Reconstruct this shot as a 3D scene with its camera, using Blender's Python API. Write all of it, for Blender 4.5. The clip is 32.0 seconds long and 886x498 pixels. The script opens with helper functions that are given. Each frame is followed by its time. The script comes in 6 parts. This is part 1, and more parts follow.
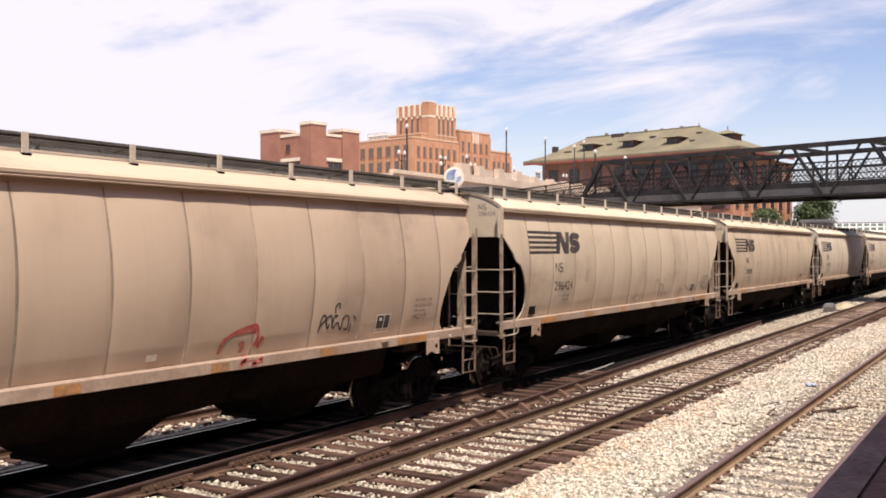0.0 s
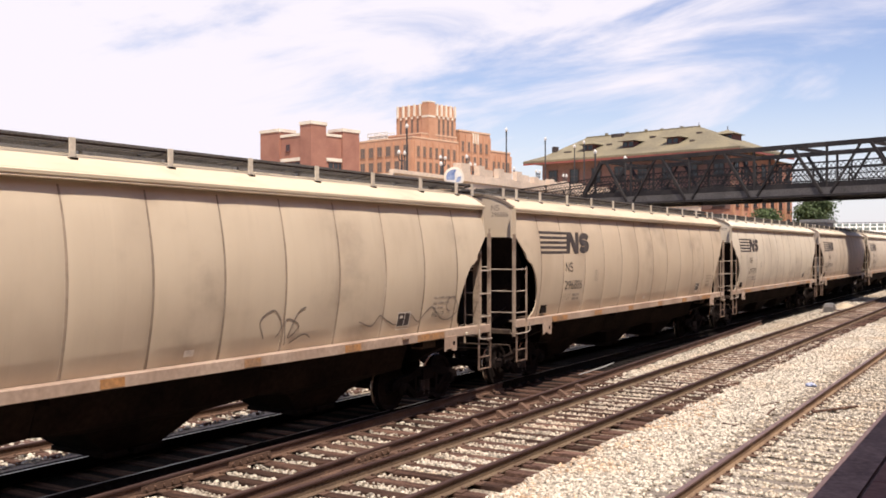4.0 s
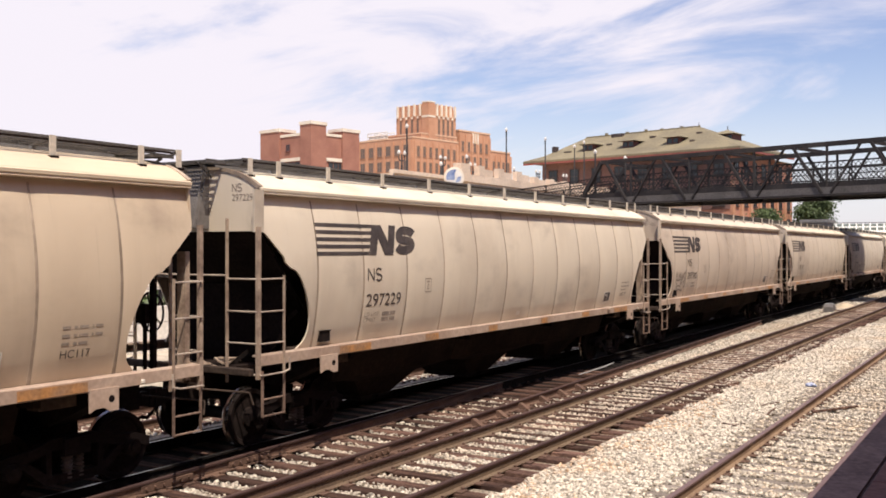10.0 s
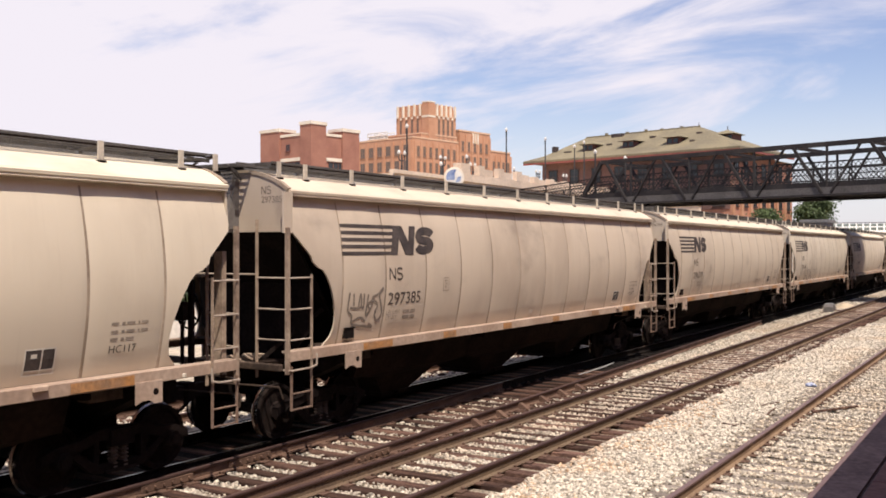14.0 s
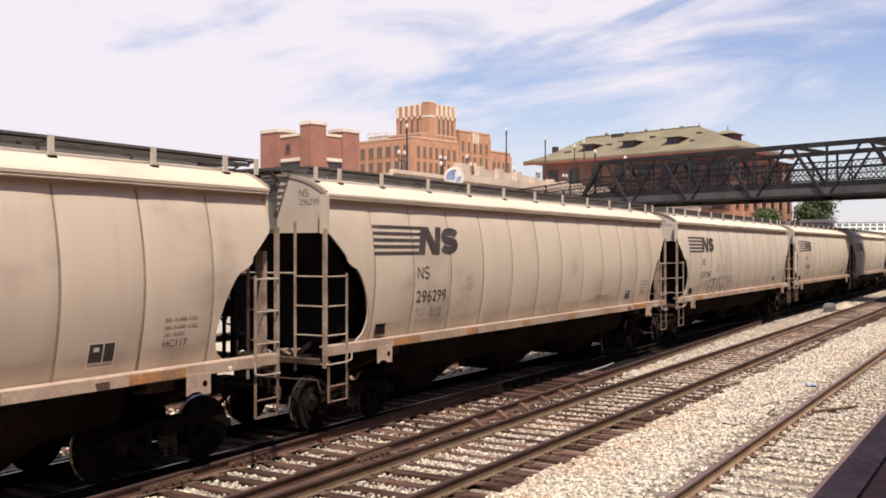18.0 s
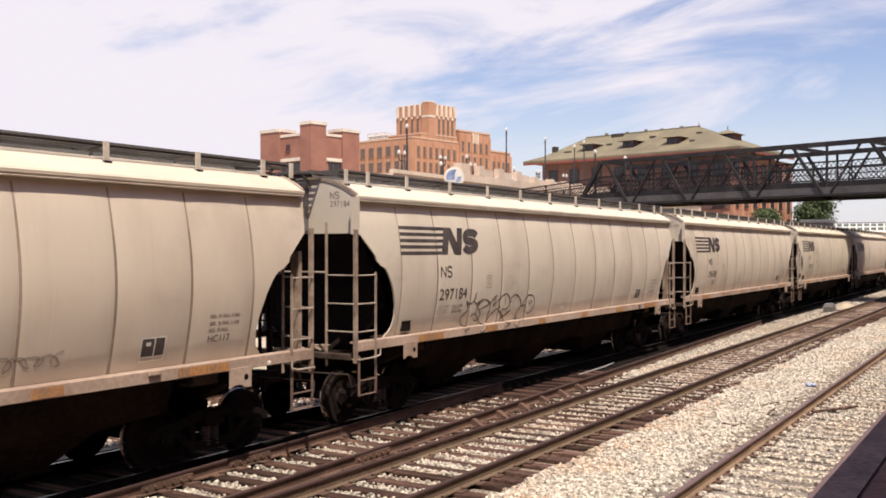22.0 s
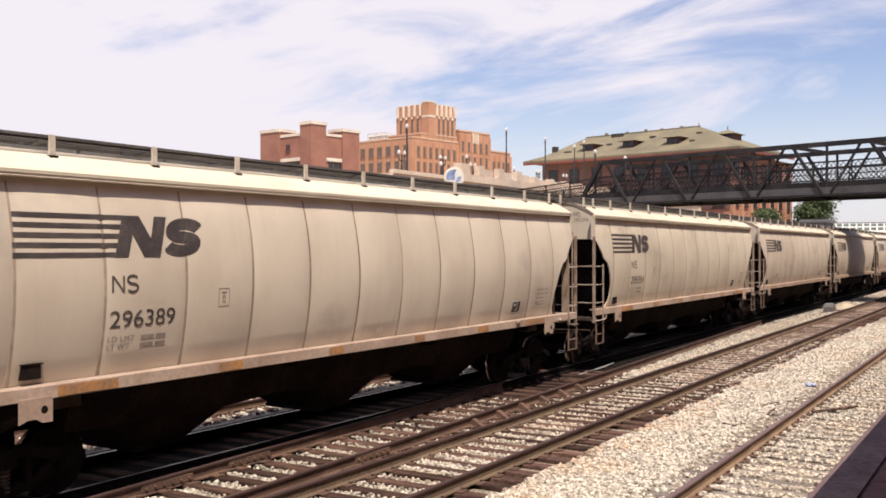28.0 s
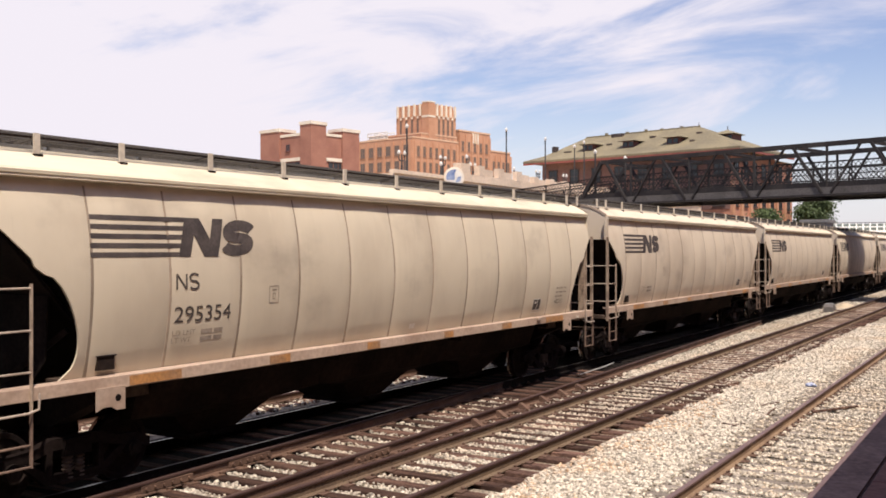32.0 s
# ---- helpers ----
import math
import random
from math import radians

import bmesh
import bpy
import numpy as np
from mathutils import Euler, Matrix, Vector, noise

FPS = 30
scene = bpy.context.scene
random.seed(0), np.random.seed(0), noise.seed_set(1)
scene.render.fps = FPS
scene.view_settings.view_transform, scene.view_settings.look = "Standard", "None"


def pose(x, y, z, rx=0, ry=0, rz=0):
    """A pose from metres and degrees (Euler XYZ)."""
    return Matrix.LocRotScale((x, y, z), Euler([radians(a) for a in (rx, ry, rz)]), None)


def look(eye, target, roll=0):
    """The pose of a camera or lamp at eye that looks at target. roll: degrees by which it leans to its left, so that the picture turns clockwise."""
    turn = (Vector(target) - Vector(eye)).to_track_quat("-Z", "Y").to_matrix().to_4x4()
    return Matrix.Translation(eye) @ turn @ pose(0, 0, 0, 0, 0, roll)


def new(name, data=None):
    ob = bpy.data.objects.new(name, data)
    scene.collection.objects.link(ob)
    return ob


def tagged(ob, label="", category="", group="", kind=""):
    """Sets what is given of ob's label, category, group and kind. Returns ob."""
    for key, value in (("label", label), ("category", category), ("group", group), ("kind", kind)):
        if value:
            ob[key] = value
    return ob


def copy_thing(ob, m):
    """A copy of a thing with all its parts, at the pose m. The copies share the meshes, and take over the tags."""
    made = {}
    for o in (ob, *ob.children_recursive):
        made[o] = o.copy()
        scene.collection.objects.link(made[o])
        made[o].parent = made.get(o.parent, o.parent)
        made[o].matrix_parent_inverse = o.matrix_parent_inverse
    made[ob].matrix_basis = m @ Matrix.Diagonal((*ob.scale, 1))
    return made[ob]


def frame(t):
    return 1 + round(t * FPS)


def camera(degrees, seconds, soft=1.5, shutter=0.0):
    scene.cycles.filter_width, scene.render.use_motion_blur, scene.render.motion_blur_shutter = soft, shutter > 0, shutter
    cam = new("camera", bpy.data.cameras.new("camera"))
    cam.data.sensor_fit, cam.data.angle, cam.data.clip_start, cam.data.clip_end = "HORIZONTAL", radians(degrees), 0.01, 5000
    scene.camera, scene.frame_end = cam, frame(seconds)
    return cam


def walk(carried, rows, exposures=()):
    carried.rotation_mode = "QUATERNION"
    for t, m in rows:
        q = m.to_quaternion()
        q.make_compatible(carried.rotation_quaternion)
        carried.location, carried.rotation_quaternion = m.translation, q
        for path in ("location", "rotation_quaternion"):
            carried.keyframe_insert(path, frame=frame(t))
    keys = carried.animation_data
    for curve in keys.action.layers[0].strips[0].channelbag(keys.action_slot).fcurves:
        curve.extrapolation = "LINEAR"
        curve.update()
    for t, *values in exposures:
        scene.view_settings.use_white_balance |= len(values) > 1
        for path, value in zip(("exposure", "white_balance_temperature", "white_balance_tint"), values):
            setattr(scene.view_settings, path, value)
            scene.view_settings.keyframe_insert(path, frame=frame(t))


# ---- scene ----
# The camera stands on a platform beside the line. x runs along the tracks, y across them, z = 0 is the rail head.
EYE = (0.0, 0.0, 3.085)
AIM = (math.cos(radians(31.408)), math.sin(radians(31.408)), 0.0)
cam = camera(49.516, 32.0, soft=1.75)
cam_pose = look(EYE, (EYE[0] + AIM[0] * 10, EYE[1] + AIM[1] * 10, EYE[2] + 0.006))
walk(cam, [(0.0, cam_pose), (32.0, cam_pose)], [(0.0, 0.37), (8.0, 0.34), (13.0, 0.26), (20.0, 0.25), (32.0, 0.25)])

# ---------------------------------------------------------------- light
SUN_EL, SUN_AZ = 61.5, 44.0          # height, and turn from -y towards -x
sun_way = Vector((-math.sin(radians(SUN_AZ)) * math.cos(radians(SUN_EL)),
                  -math.cos(radians(SUN_AZ)) * math.cos(radians(SUN_EL)), math.sin(radians(SUN_EL))))
CLOUD_AT = (2.3, 0.7)
sun = new("sun", bpy.data.lights.new("sun", "SUN"))
sun.data.energy, sun.data.angle, sun.data.color = 5.0, radians(0.55), (1.0, 0.875, 0.74)
sun.matrix_world = look((0, 0, 60), Vector((0, 0, 60)) - sun_way)


def build_world():
    w = bpy.data.worlds.new("world")
    scene.world = w
    w.use_nodes = True
    nt = w.node_tree
    nt.nodes.clear()
    N = nt.nodes.new
    L = nt.links.new
    out, bg, sky = N("ShaderNodeOutputWorld"), N("ShaderNodeBackground"), N("ShaderNodeTexSky")
    sky.sky_type, sky.sun_disc = "NISHITA", False
    sky.sun_elevation, sky.sun_rotation = radians(SUN_EL), math.atan2(sun_way.x, sun_way.y)
    sky.air_density, sky.dust_density, sky.ozone_density = 1.0, 1.2, 1.6
    tc = N("ShaderNodeTexCoord")

    def along(x, y, z):
        d = N("ShaderNodeVectorMath")
        d.operation = "DOT_PRODUCT"
        d.inputs[1].default_value = (x, y, z)
        L(tc.outputs["Generated"], d.inputs[0])
        return d.outputs["Value"]

    def calc(op, a, b, c=None):
        n = N("ShaderNodeMath")
        n.operation = op
        for k, v in enumerate((a, b, c)):
            if v is None:
                continue
            if isinstance(v, (int, float)):
                n.inputs[k].default_value = v
            else:
                L(v, n.inputs[k])
        return n.outputs[0]

    # long cirrus streaks to the north-west, thinning towards the east; the sky behind the station is clear
    tilt = radians(11)
    rx, ry = AIM[1], -AIM[0]
    across = along(rx * math.cos(tilt), ry * math.cos(tilt), math.sin(tilt))
    rise = along(-rx * math.sin(tilt), -ry * math.sin(tilt), math.cos(tilt))
    ahead = along(AIM[0], AIM[1], 0.0)
    east = along(rx, ry, 0.0)
    spot = N("ShaderNodeCombineXYZ")
    L(calc("MULTIPLY_ADD", across, 2.6, CLOUD_AT[0]), spot.inputs["X"])
    L(calc("MULTIPLY_ADD", rise, 10.0, CLOUD_AT[1]), spot.inputs["Y"])
    L(calc("MULTIPLY", ahead, 1.5), spot.inputs["Z"])
    big = N("ShaderNodeTexNoise")
    big.inputs["Scale"].default_value, big.inputs["Detail"].default_value, big.inputs["Roughness"].default_value = 1.15, 9.0, 0.58
    big.inputs["Distortion"].default_value = 0.5
    L(spot.outputs["Vector"], big.inputs["Vector"])
    cover = calc("MULTIPLY_ADD", big.outputs["Fac"], 2.9, -1.45 + 0.64)
    cover = calc("MULTIPLY_ADD", east, -1.2, cover)
    cover = calc("MULTIPLY_ADD", calc("MINIMUM", calc("SUBTRACT", ahead, 0.84), 0.0), 1.6, cover)
    ramp = N("ShaderNodeMapRange")
    ramp.interpolation_type = "SMOOTHSTEP"
    ramp.inputs["From Min"].default_value, ramp.inputs["From Max"].default_value = 0.12, 0.85
    L(cover, ramp.inputs["Value"])
    mix = N("ShaderNodeMix")
    mix.data_type = "RGBA"
    mix.inputs["B"].default_value = (7.65, 7.2, 7.85, 1)
    sep, haze, most = N("ShaderNodeSeparateXYZ"), N("ShaderNodeMapRange"), N("ShaderNodeMath")
    haze.interpolation_type = "SMOOTHSTEP"
    haze.inputs["From Min"].default_value, haze.inputs["From Max"].default_value = 0.0, 0.19
    haze.inputs["To Min"].default_value, haze.inputs["To Max"].default_value = 0.75, 0.0
    most.operation = "MAXIMUM"
    L(tc.outputs["Generated"], sep.inputs[0])
    L(sep.outputs["Z"], haze.inputs["Value"])
    L(haze.outputs["Result"], most.inputs[0])
    L(ramp.outputs["Result"], most.inputs[1])
    L(most.outputs[0], mix.inputs["Factor"])
    hue = N("ShaderNodeHueSaturation")
    hue.inputs["Hue"].default_value, hue.inputs["Saturation"].default_value, hue.inputs["Value"].default_value = 0.522, 0.95, 1.27
    L(sky.outputs["Color"], hue.inputs["Color"])
    L(hue.outputs["Color"], mix.inputs["A"])
    L(mix.outputs["Result"], bg.inputs["Color"])
    bg.inputs["Strength"].default_value = 0.10
    L(bg.outputs["Background"], out.inputs["Surface"])


build_world()


# ---------------------------------------------------------------- materials
def mat(name, col, col2=None, rough=0.7, metal=0.0, scale=1.5, stretch=(1, 1, 1), fine=30.0, grain=0.25, bump=0.2, amount=(0.4, 0.65), tint=0.0, fine_stretch=(1, 1, 1), step=0.01, gloss=0.5, island=0.0):
    """A surface of two colours in large patches, with a fine grain and relief; tint varies it from object to object."""
    m = bpy.data.materials.new(name)
    m.use_nodes = True
    nt = m.node_tree
    N, L = nt.nodes.new, nt.links.new
    b = nt.nodes["Principled BSDF"]
    b.inputs["Roughness"].default_value, b.inputs["Metallic"].default_value = rough, metal
    b.inputs["Specular IOR Level"].default_value = gloss
    tc, mp, mf = N("ShaderNodeTexCoord"), N("ShaderNodeMapping"), N("ShaderNodeMapping")
    mp.inputs["Scale"].default_value, mf.inputs["Scale"].default_value = stretch, fine_stretch
    big, small = N("ShaderNodeTexNoise"), N("ShaderNodeTexNoise")
    big.inputs["Scale"].default_value, big.inputs["Detail"].default_value = scale, 5.0
    small.inputs["Scale"].default_value, small.inputs["Detail"].default_value = fine, 4.0
    info, off = N("ShaderNodeObjectInfo"), N("ShaderNodeVectorMath")
    off.operation = "MULTIPLY_ADD"
    off.inputs[1].default_value = (37.0, 19.0, 11.0)
    L(info.outputs["Random"], off.inputs[0])
    L(tc.outputs["Object"], off.inputs[2])
    L(off.outputs[0], mp.inputs["Vector"])
    L(off.outputs[0], mf.inputs["Vector"])
    L(mp.outputs["Vector"], big.inputs["Vector"])
    L(mf.outputs["Vector"], small.inputs["Vector"])
    ramp = N("ShaderNodeValToRGB")
    ramp.color_ramp.elements[0].position, ramp.color_ramp.elements[1].position = amount
    L(big.outputs["Fac"], ramp.inputs["Fac"])
    mix = N("ShaderNodeMix")
    mix.data_type = "RGBA"
    col2 = col2 or tuple(c * 0.8 for c in col)
    mix.inputs["A"].default_value, mix.inputs["B"].default_value = (*col, 1), (*col2, 1)
    L(ramp.outputs["Color"], mix.inputs["Factor"])
    val, hsv = N("ShaderNodeMapRange"), N("ShaderNodeHueSaturation")
    val.inputs["From Min"].default_value, val.inputs["From Max"].default_value = 0.3, 0.7
    val.inputs["To Min"].default_value, val.inputs["To Max"].default_value = 1 - grain, 1 + grain
    L(small.outputs["Fac"], val.inputs["Value"])
    if tint:
        var, mul = N("ShaderNodeMapRange"), N("ShaderNodeMath")
        var.inputs["To Min"].default_value, var.inputs["To Max"].default_value = 1 - tint, 1 + tint
        mul.operation = "MULTIPLY"
        L(info.outputs["Random"], var.inputs["Value"])
        L(var.outputs["Result"], mul.inputs[0])
        L(val.outputs["Result"], mul.inputs[1])
        L(mul.outputs[0], hsv.inputs["Value"])
    elif island:
        geo, var, mul = N("ShaderNodeNewGeometry"), N("ShaderNodeMapRange"), N("ShaderNodeMath")
        var.inputs["To Min"].default_value, var.inputs["To Max"].default_value = 1 - island, 1 + island
        mul.operation = "MULTIPLY"
        L(geo.outputs["Random Per Island"], var.inputs["Value"])
        L(var.outputs["Result"], mul.inputs[0])
        L(val.outputs["Result"], mul.inputs[1])
        L(mul.outputs[0], hsv.inputs["Value"])
    else:
        L(val.outputs["Result"], hsv.inputs["Value"])
    L(mix.outputs["Result"], hsv.inputs["Color"])
    L(hsv.outputs["Color"], b.inputs["Base Color"])
    if bump:
        bp = N("ShaderNodeBump")
        bp.inputs["Strength"].default_value, bp.inputs["Distance"].default_value = bump, step
        L(small.outputs["Fac"], bp.inputs["Height"])
        L(bp.outputs["Normal"], b.inputs["Normal"])
    return m


def car_paint(name, col, dirt, soot):
    """Weathered railcar paint: faded patches, rain streaks down the sides, smoky blotches; each car has its own shade (Object Info's colour)."""
    m = bpy.data.materials.new(name)
    m.use_nodes = True
    nt = m.node_tree
    N, L = nt.nodes.new, nt.links.new
    b = nt.nodes["Principled BSDF"]
    b.inputs["Roughness"].default_value, b.inputs["Specular IOR Level"].default_value = 0.62, 0.35
    tc, info, off = N("ShaderNodeTexCoord"), N("ShaderNodeObjectInfo"), N("ShaderNodeVectorMath")
    off.operation = "MULTIPLY_ADD"
    off.inputs[1].default_value = (37.0, 19.0, 11.0)
    L(info.outputs["Random"], off.inputs[0])
    L(tc.outputs["Object"], off.inputs[2])

    def layer(stretch, scale, detail, lo, hi, rough=0.55):
        mp, nz, mr = N("ShaderNodeMapping"), N("ShaderNodeTexNoise"), N("ShaderNodeMapRange")
        mp.inputs["Scale"].default_value = stretch
        nz.inputs["Scale"].default_value, nz.inputs["Detail"].default_value, nz.inputs["Roughness"].default_value = scale, detail, rough
        mr.interpolation_type = "SMOOTHSTEP"
        mr.inputs["From Min"].default_value, mr.inputs["From Max"].default_value = lo, hi
        L(off.outputs[0], mp.inputs["Vector"])
        L(mp.outputs["Vector"], nz.inputs["Vector"])
        L(nz.outputs["Fac"], mr.inputs["Value"])
        return mr

    def blend(prev, colour, mask, most):
        mask.inputs["To Max"].default_value = most
        mx = N("ShaderNodeMix")
        mx.data_type = "RGBA"
        mx.inputs["B"].default_value = (*colour, 1)
        if isinstance(prev, tuple):
            mx.inputs["A"].default_value = (*prev, 1)
        else:
            L(prev, mx.inputs["A"])
        L(mask.outputs["Result"], mx.inputs["Factor"])
        return mx.outputs["Result"]

    c = blend(col, dirt, layer((0.9, 1, 0.5), 0.8, 5, 0.42, 0.72), 0.75)
    c = blend(c, dirt, layer((2.6, 1, 0.16), 2.2, 6, 0.50, 0.80, 0.55), 0.30)
    c = blend(c, soot, layer((0.55, 1, 0.75), 1.0, 5, 0.53, 0.75), 0.62)
    c = blend(c, soot, layer((7.0, 1, 0.22), 3.0, 3, 0.60, 0.85), 0.18)
    c = blend(c, tuple(min(0.8, 1.12 * v) for v in col), layer((5.0, 1, 0.3), 1.6, 3, 0.60, 0.85), 0.3)
    tone = N("ShaderNodeMix")
    tone.data_type, tone.blend_type = "RGBA", "MULTIPLY"
    tone.inputs["Factor"].default_value = 1.0
    L(c, tone.inputs["A"])
    L(info.outputs["Color"], tone.inputs["B"])
    L(tone.outputs["Result"], b.inputs["Base Color"])
    return m


M = {}
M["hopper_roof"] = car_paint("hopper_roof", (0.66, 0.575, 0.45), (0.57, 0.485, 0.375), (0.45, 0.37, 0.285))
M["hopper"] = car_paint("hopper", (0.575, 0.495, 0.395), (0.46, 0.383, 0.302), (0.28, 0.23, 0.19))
M["ballast"] = mat("ballast", (0.30, 0.255, 0.20), (0.22, 0.17, 0.125), 0.95, scale=0.35, fine=26, grain=0.65, bump=1.0, step=0.04, amount=(0.45, 0.7), gloss=0.2)
M["cinder"] = mat("cinder", (0.20, 0.145, 0.112), (0.36, 0.30, 0.24), 0.95, scale=1.3, fine=22, grain=0.5, bump=0.9, step=0.03, amount=(0.45, 0.7), gloss=0.15)
M["sand"] = mat("sand", (0.50, 0.42, 0.31), (0.40, 0.32, 0.23), 0.95, scale=2.0, fine=30, grain=0.25, bump=0.4, gloss=0.15)
# near-black ground below the train, standing for the shade it casts
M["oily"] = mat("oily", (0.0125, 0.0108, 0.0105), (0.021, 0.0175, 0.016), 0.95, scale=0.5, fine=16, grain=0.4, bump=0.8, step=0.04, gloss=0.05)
M["earth"] = mat("earth", (0.42, 0.36, 0.28), (0.30, 0.26, 0.18), 0.95, scale=0.05, fine=3, grain=0.3, bump=0.4)
M["stone"] = mat("stone", (0.47, 0.42, 0.35), (0.45, 0.355, 0.26), 0.85, scale=0.42, fine=40, grain=0.4, bump=0.3, gloss=0.25, amount=(0.50, 0.76), island=0.55)
M["stone_rusty"] = mat("stone_rusty", (0.46, 0.33, 0.225), (0.43, 0.385, 0.32), 0.85, scale=0.9, fine=40, grain=0.4, bump=0.3, gloss=0.25, amount=(0.48, 0.62), island=0.5)
M["tie"] = mat("tie", (0.062, 0.037, 0.030), (0.14, 0.082, 0.062), 0.95, scale=2.0, stretch=(6, 0.7, 1), fine=22, fine_stretch=(6, 0.6, 3), grain=0.5, bump=0.8, tint=0.5, gloss=0.1)
M["old_tie"] = mat("old_tie", (0.235, 0.20, 0.17), (0.16, 0.135, 0.115), 0.9, scale=2.0, stretch=(6, 0.7, 1), fine=22, fine_stretch=(6, 0.6, 3), grain=0.4, bump=0.8, tint=0.25, gloss=0.2)
M["rail_rust"] = mat("rail_rust", (0.105, 0.064, 0.048), (0.15, 0.092, 0.066), 0.75, scale=2, fine=40, grain=0.3, bump=0.2, gloss=0.2)
M["rail_orange"] = mat("rail_orange", (0.245, 0.165, 0.108), (0.18, 0.118, 0.082), 0.8, scale=1.2, fine=40, grain=0.3, bump=0.2, gloss=0.2)
M["rail_head"] = mat("rail_head", (0.062, 0.036, 0.032), (0.088, 0.052, 0.045), 0.6, 0.2, scale=1.0, fine=20, fine_stretch=(0.2, 3, 1), grain=0.2, bump=0.05, gloss=0.25)
M["rail_khaki"] = mat("rail_khaki", (0.175, 0.125, 0.085), (0.125, 0.085, 0.06), 0.8, scale=1.2, fine=40, grain=0.3, bump=0.2, gloss=0.2)
M["train_shade_tie"] = mat("train_shade_tie", (0.0125, 0.0108, 0.0105), (0.019, 0.016, 0.0145), 0.95, scale=2, fine=20, grain=0.3, gloss=0.05)
M["spring"] = mat("spring", (0.075, 0.052, 0.045), (0.045, 0.032, 0.028), 0.6, 0.0, scale=4, fine=20, grain=0.2)
M["rail_brown"] = mat("rail_brown", (0.145, 0.092, 0.088), (0.185, 0.12, 0.108), 0.6, 0.1, scale=1.0, fine=20, fine_stretch=(0.2, 3, 1), grain=0.2, bump=0.05)
M["rail_shiny"] = mat("rail_shiny", (0.50, 0.485, 0.47), (0.40, 0.385, 0.37), 0.3, 1.0, scale=0.5, fine=20, fine_stretch=(0.2, 3, 1), grain=0.15, bump=0.05)
M["hopper_sill"] = mat("hopper_sill", (0.43, 0.325, 0.255), (0.32, 0.225, 0.17), 0.7, scale=1.1, fine=14, grain=0.15, bump=0.06, tint=0.08)
M["seam"] = mat("seam", (0.245, 0.19, 0.145), (0.40, 0.325, 0.255), 0.8, scale=0.9, fine=12, grain=0.15, bump=0.03, amount=(0.38, 0.70), tint=0.22, gloss=0.2)
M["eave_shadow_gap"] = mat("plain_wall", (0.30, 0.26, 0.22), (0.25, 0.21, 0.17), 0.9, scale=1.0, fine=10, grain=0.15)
# underframe colours pushed near black, with the shade below the cars painted in
M["grime_and_shade"] = mat("grime_and_shade", (0.010, 0.0075, 0.007), (0.020, 0.0138, 0.012), 0.92, scale=1.2, fine=14, grain=0.35, bump=0.3, gloss=0.1)
M["shaded_black"] = mat("shaded_black", (0.0095, 0.0068, 0.0066), (0.015, 0.0105, 0.0098), 0.92, scale=2, fine=18, grain=0.3, bump=0.2, gloss=0.06)
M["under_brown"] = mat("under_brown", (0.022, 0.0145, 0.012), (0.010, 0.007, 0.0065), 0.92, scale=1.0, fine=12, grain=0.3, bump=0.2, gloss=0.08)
M["wheel"] = mat("wheel", (0.013, 0.0095, 0.009), (0.021, 0.0145, 0.013), 0.85, 0.0, scale=3, fine=20, grain=0.3, bump=0.1, gloss=0.1)
M["tread"] = mat("tread", (0.50, 0.47, 0.44), (0.30, 0.26, 0.235), 0.22, 1.0, scale=4, fine=20, grain=0.2, bump=0.05)
M["grate"] = mat("grate", (0.125, 0.115, 0.108), (0.085, 0.078, 0.073), 0.75, 0.1, scale=2, fine=60, grain=0.35, bump=0.4)
M["galvanised"] = mat("galvanised", (0.62, 0.56, 0.47), (0.52, 0.46, 0.38), 0.55, 0.1, scale=3, fine=20, grain=0.12, bump=0.05)
M["grey_steel"] = mat("grey_steel", (0.20, 0.20, 0.205), (0.15, 0.15, 0.15), 0.65, 0.2, scale=3, fine=20, grain=0.15, bump=0.05)
M["marking"] = mat("marking", (0.042, 0.033, 0.032), (0.075, 0.06, 0.055), 0.7, scale=3, fine=25, grain=0.25, bump=0.02)
M["marking_worn"] = mat("marking_worn", (0.065, 0.052, 0.047), (0.15, 0.12, 0.10), 0.7, scale=2.2, fine=30, grain=0.3, bump=0.02, amount=(0.45, 0.75))
M["marking_faint"] = mat("marking_faint", (0.27, 0.225, 0.185), (0.36, 0.30, 0.245), 0.75, scale=4, fine=25, grain=0.2, bump=0.02)
M["white_mark"] = mat("white_mark", (0.72, 0.68, 0.6), (0.6, 0.56, 0.5), 0.7, scale=4, fine=25, grain=0.1, bump=0.02)
M["reflector"] = mat("reflector", (0.42, 0.205, 0.075), (0.27, 0.165, 0.10), 0.5, scale=3, fine=20, grain=0.25, bump=0.02)
M["red_paint"] = mat("red_paint", (0.36, 0.055, 0.05), (0.45, 0.16, 0.12), 0.7, scale=3, fine=20, grain=0.2, bump=0.02)
M["bridge_steel"] = mat("bridge_steel", (0.022, 0.02, 0.022), (0.038, 0.033, 0.032), 0.75, scale=0.8, fine=10, grain=0.3, bump=0.1, gloss=0.2)
M["mesh_white"] = mat("mesh_white", (0.5, 0.5, 0.5), (0.42, 0.42, 0.42), 0.6, scale=2, fine=10, grain=0.1)
M["brick_red"] = mat("brick_red", (0.335, 0.155, 0.108), (0.28, 0.125, 0.088), 0.9, scale=0.4, fine=3.5, fine_stretch=(1, 1, 4), grain=0.14, bump=0.2)
M["brick_orange"] = mat("brick_orange", (0.50, 0.27, 0.165), (0.43, 0.22, 0.13), 0.9, scale=0.2, fine=2.5, fine_stretch=(1, 1, 4), grain=0.14, bump=0.2)
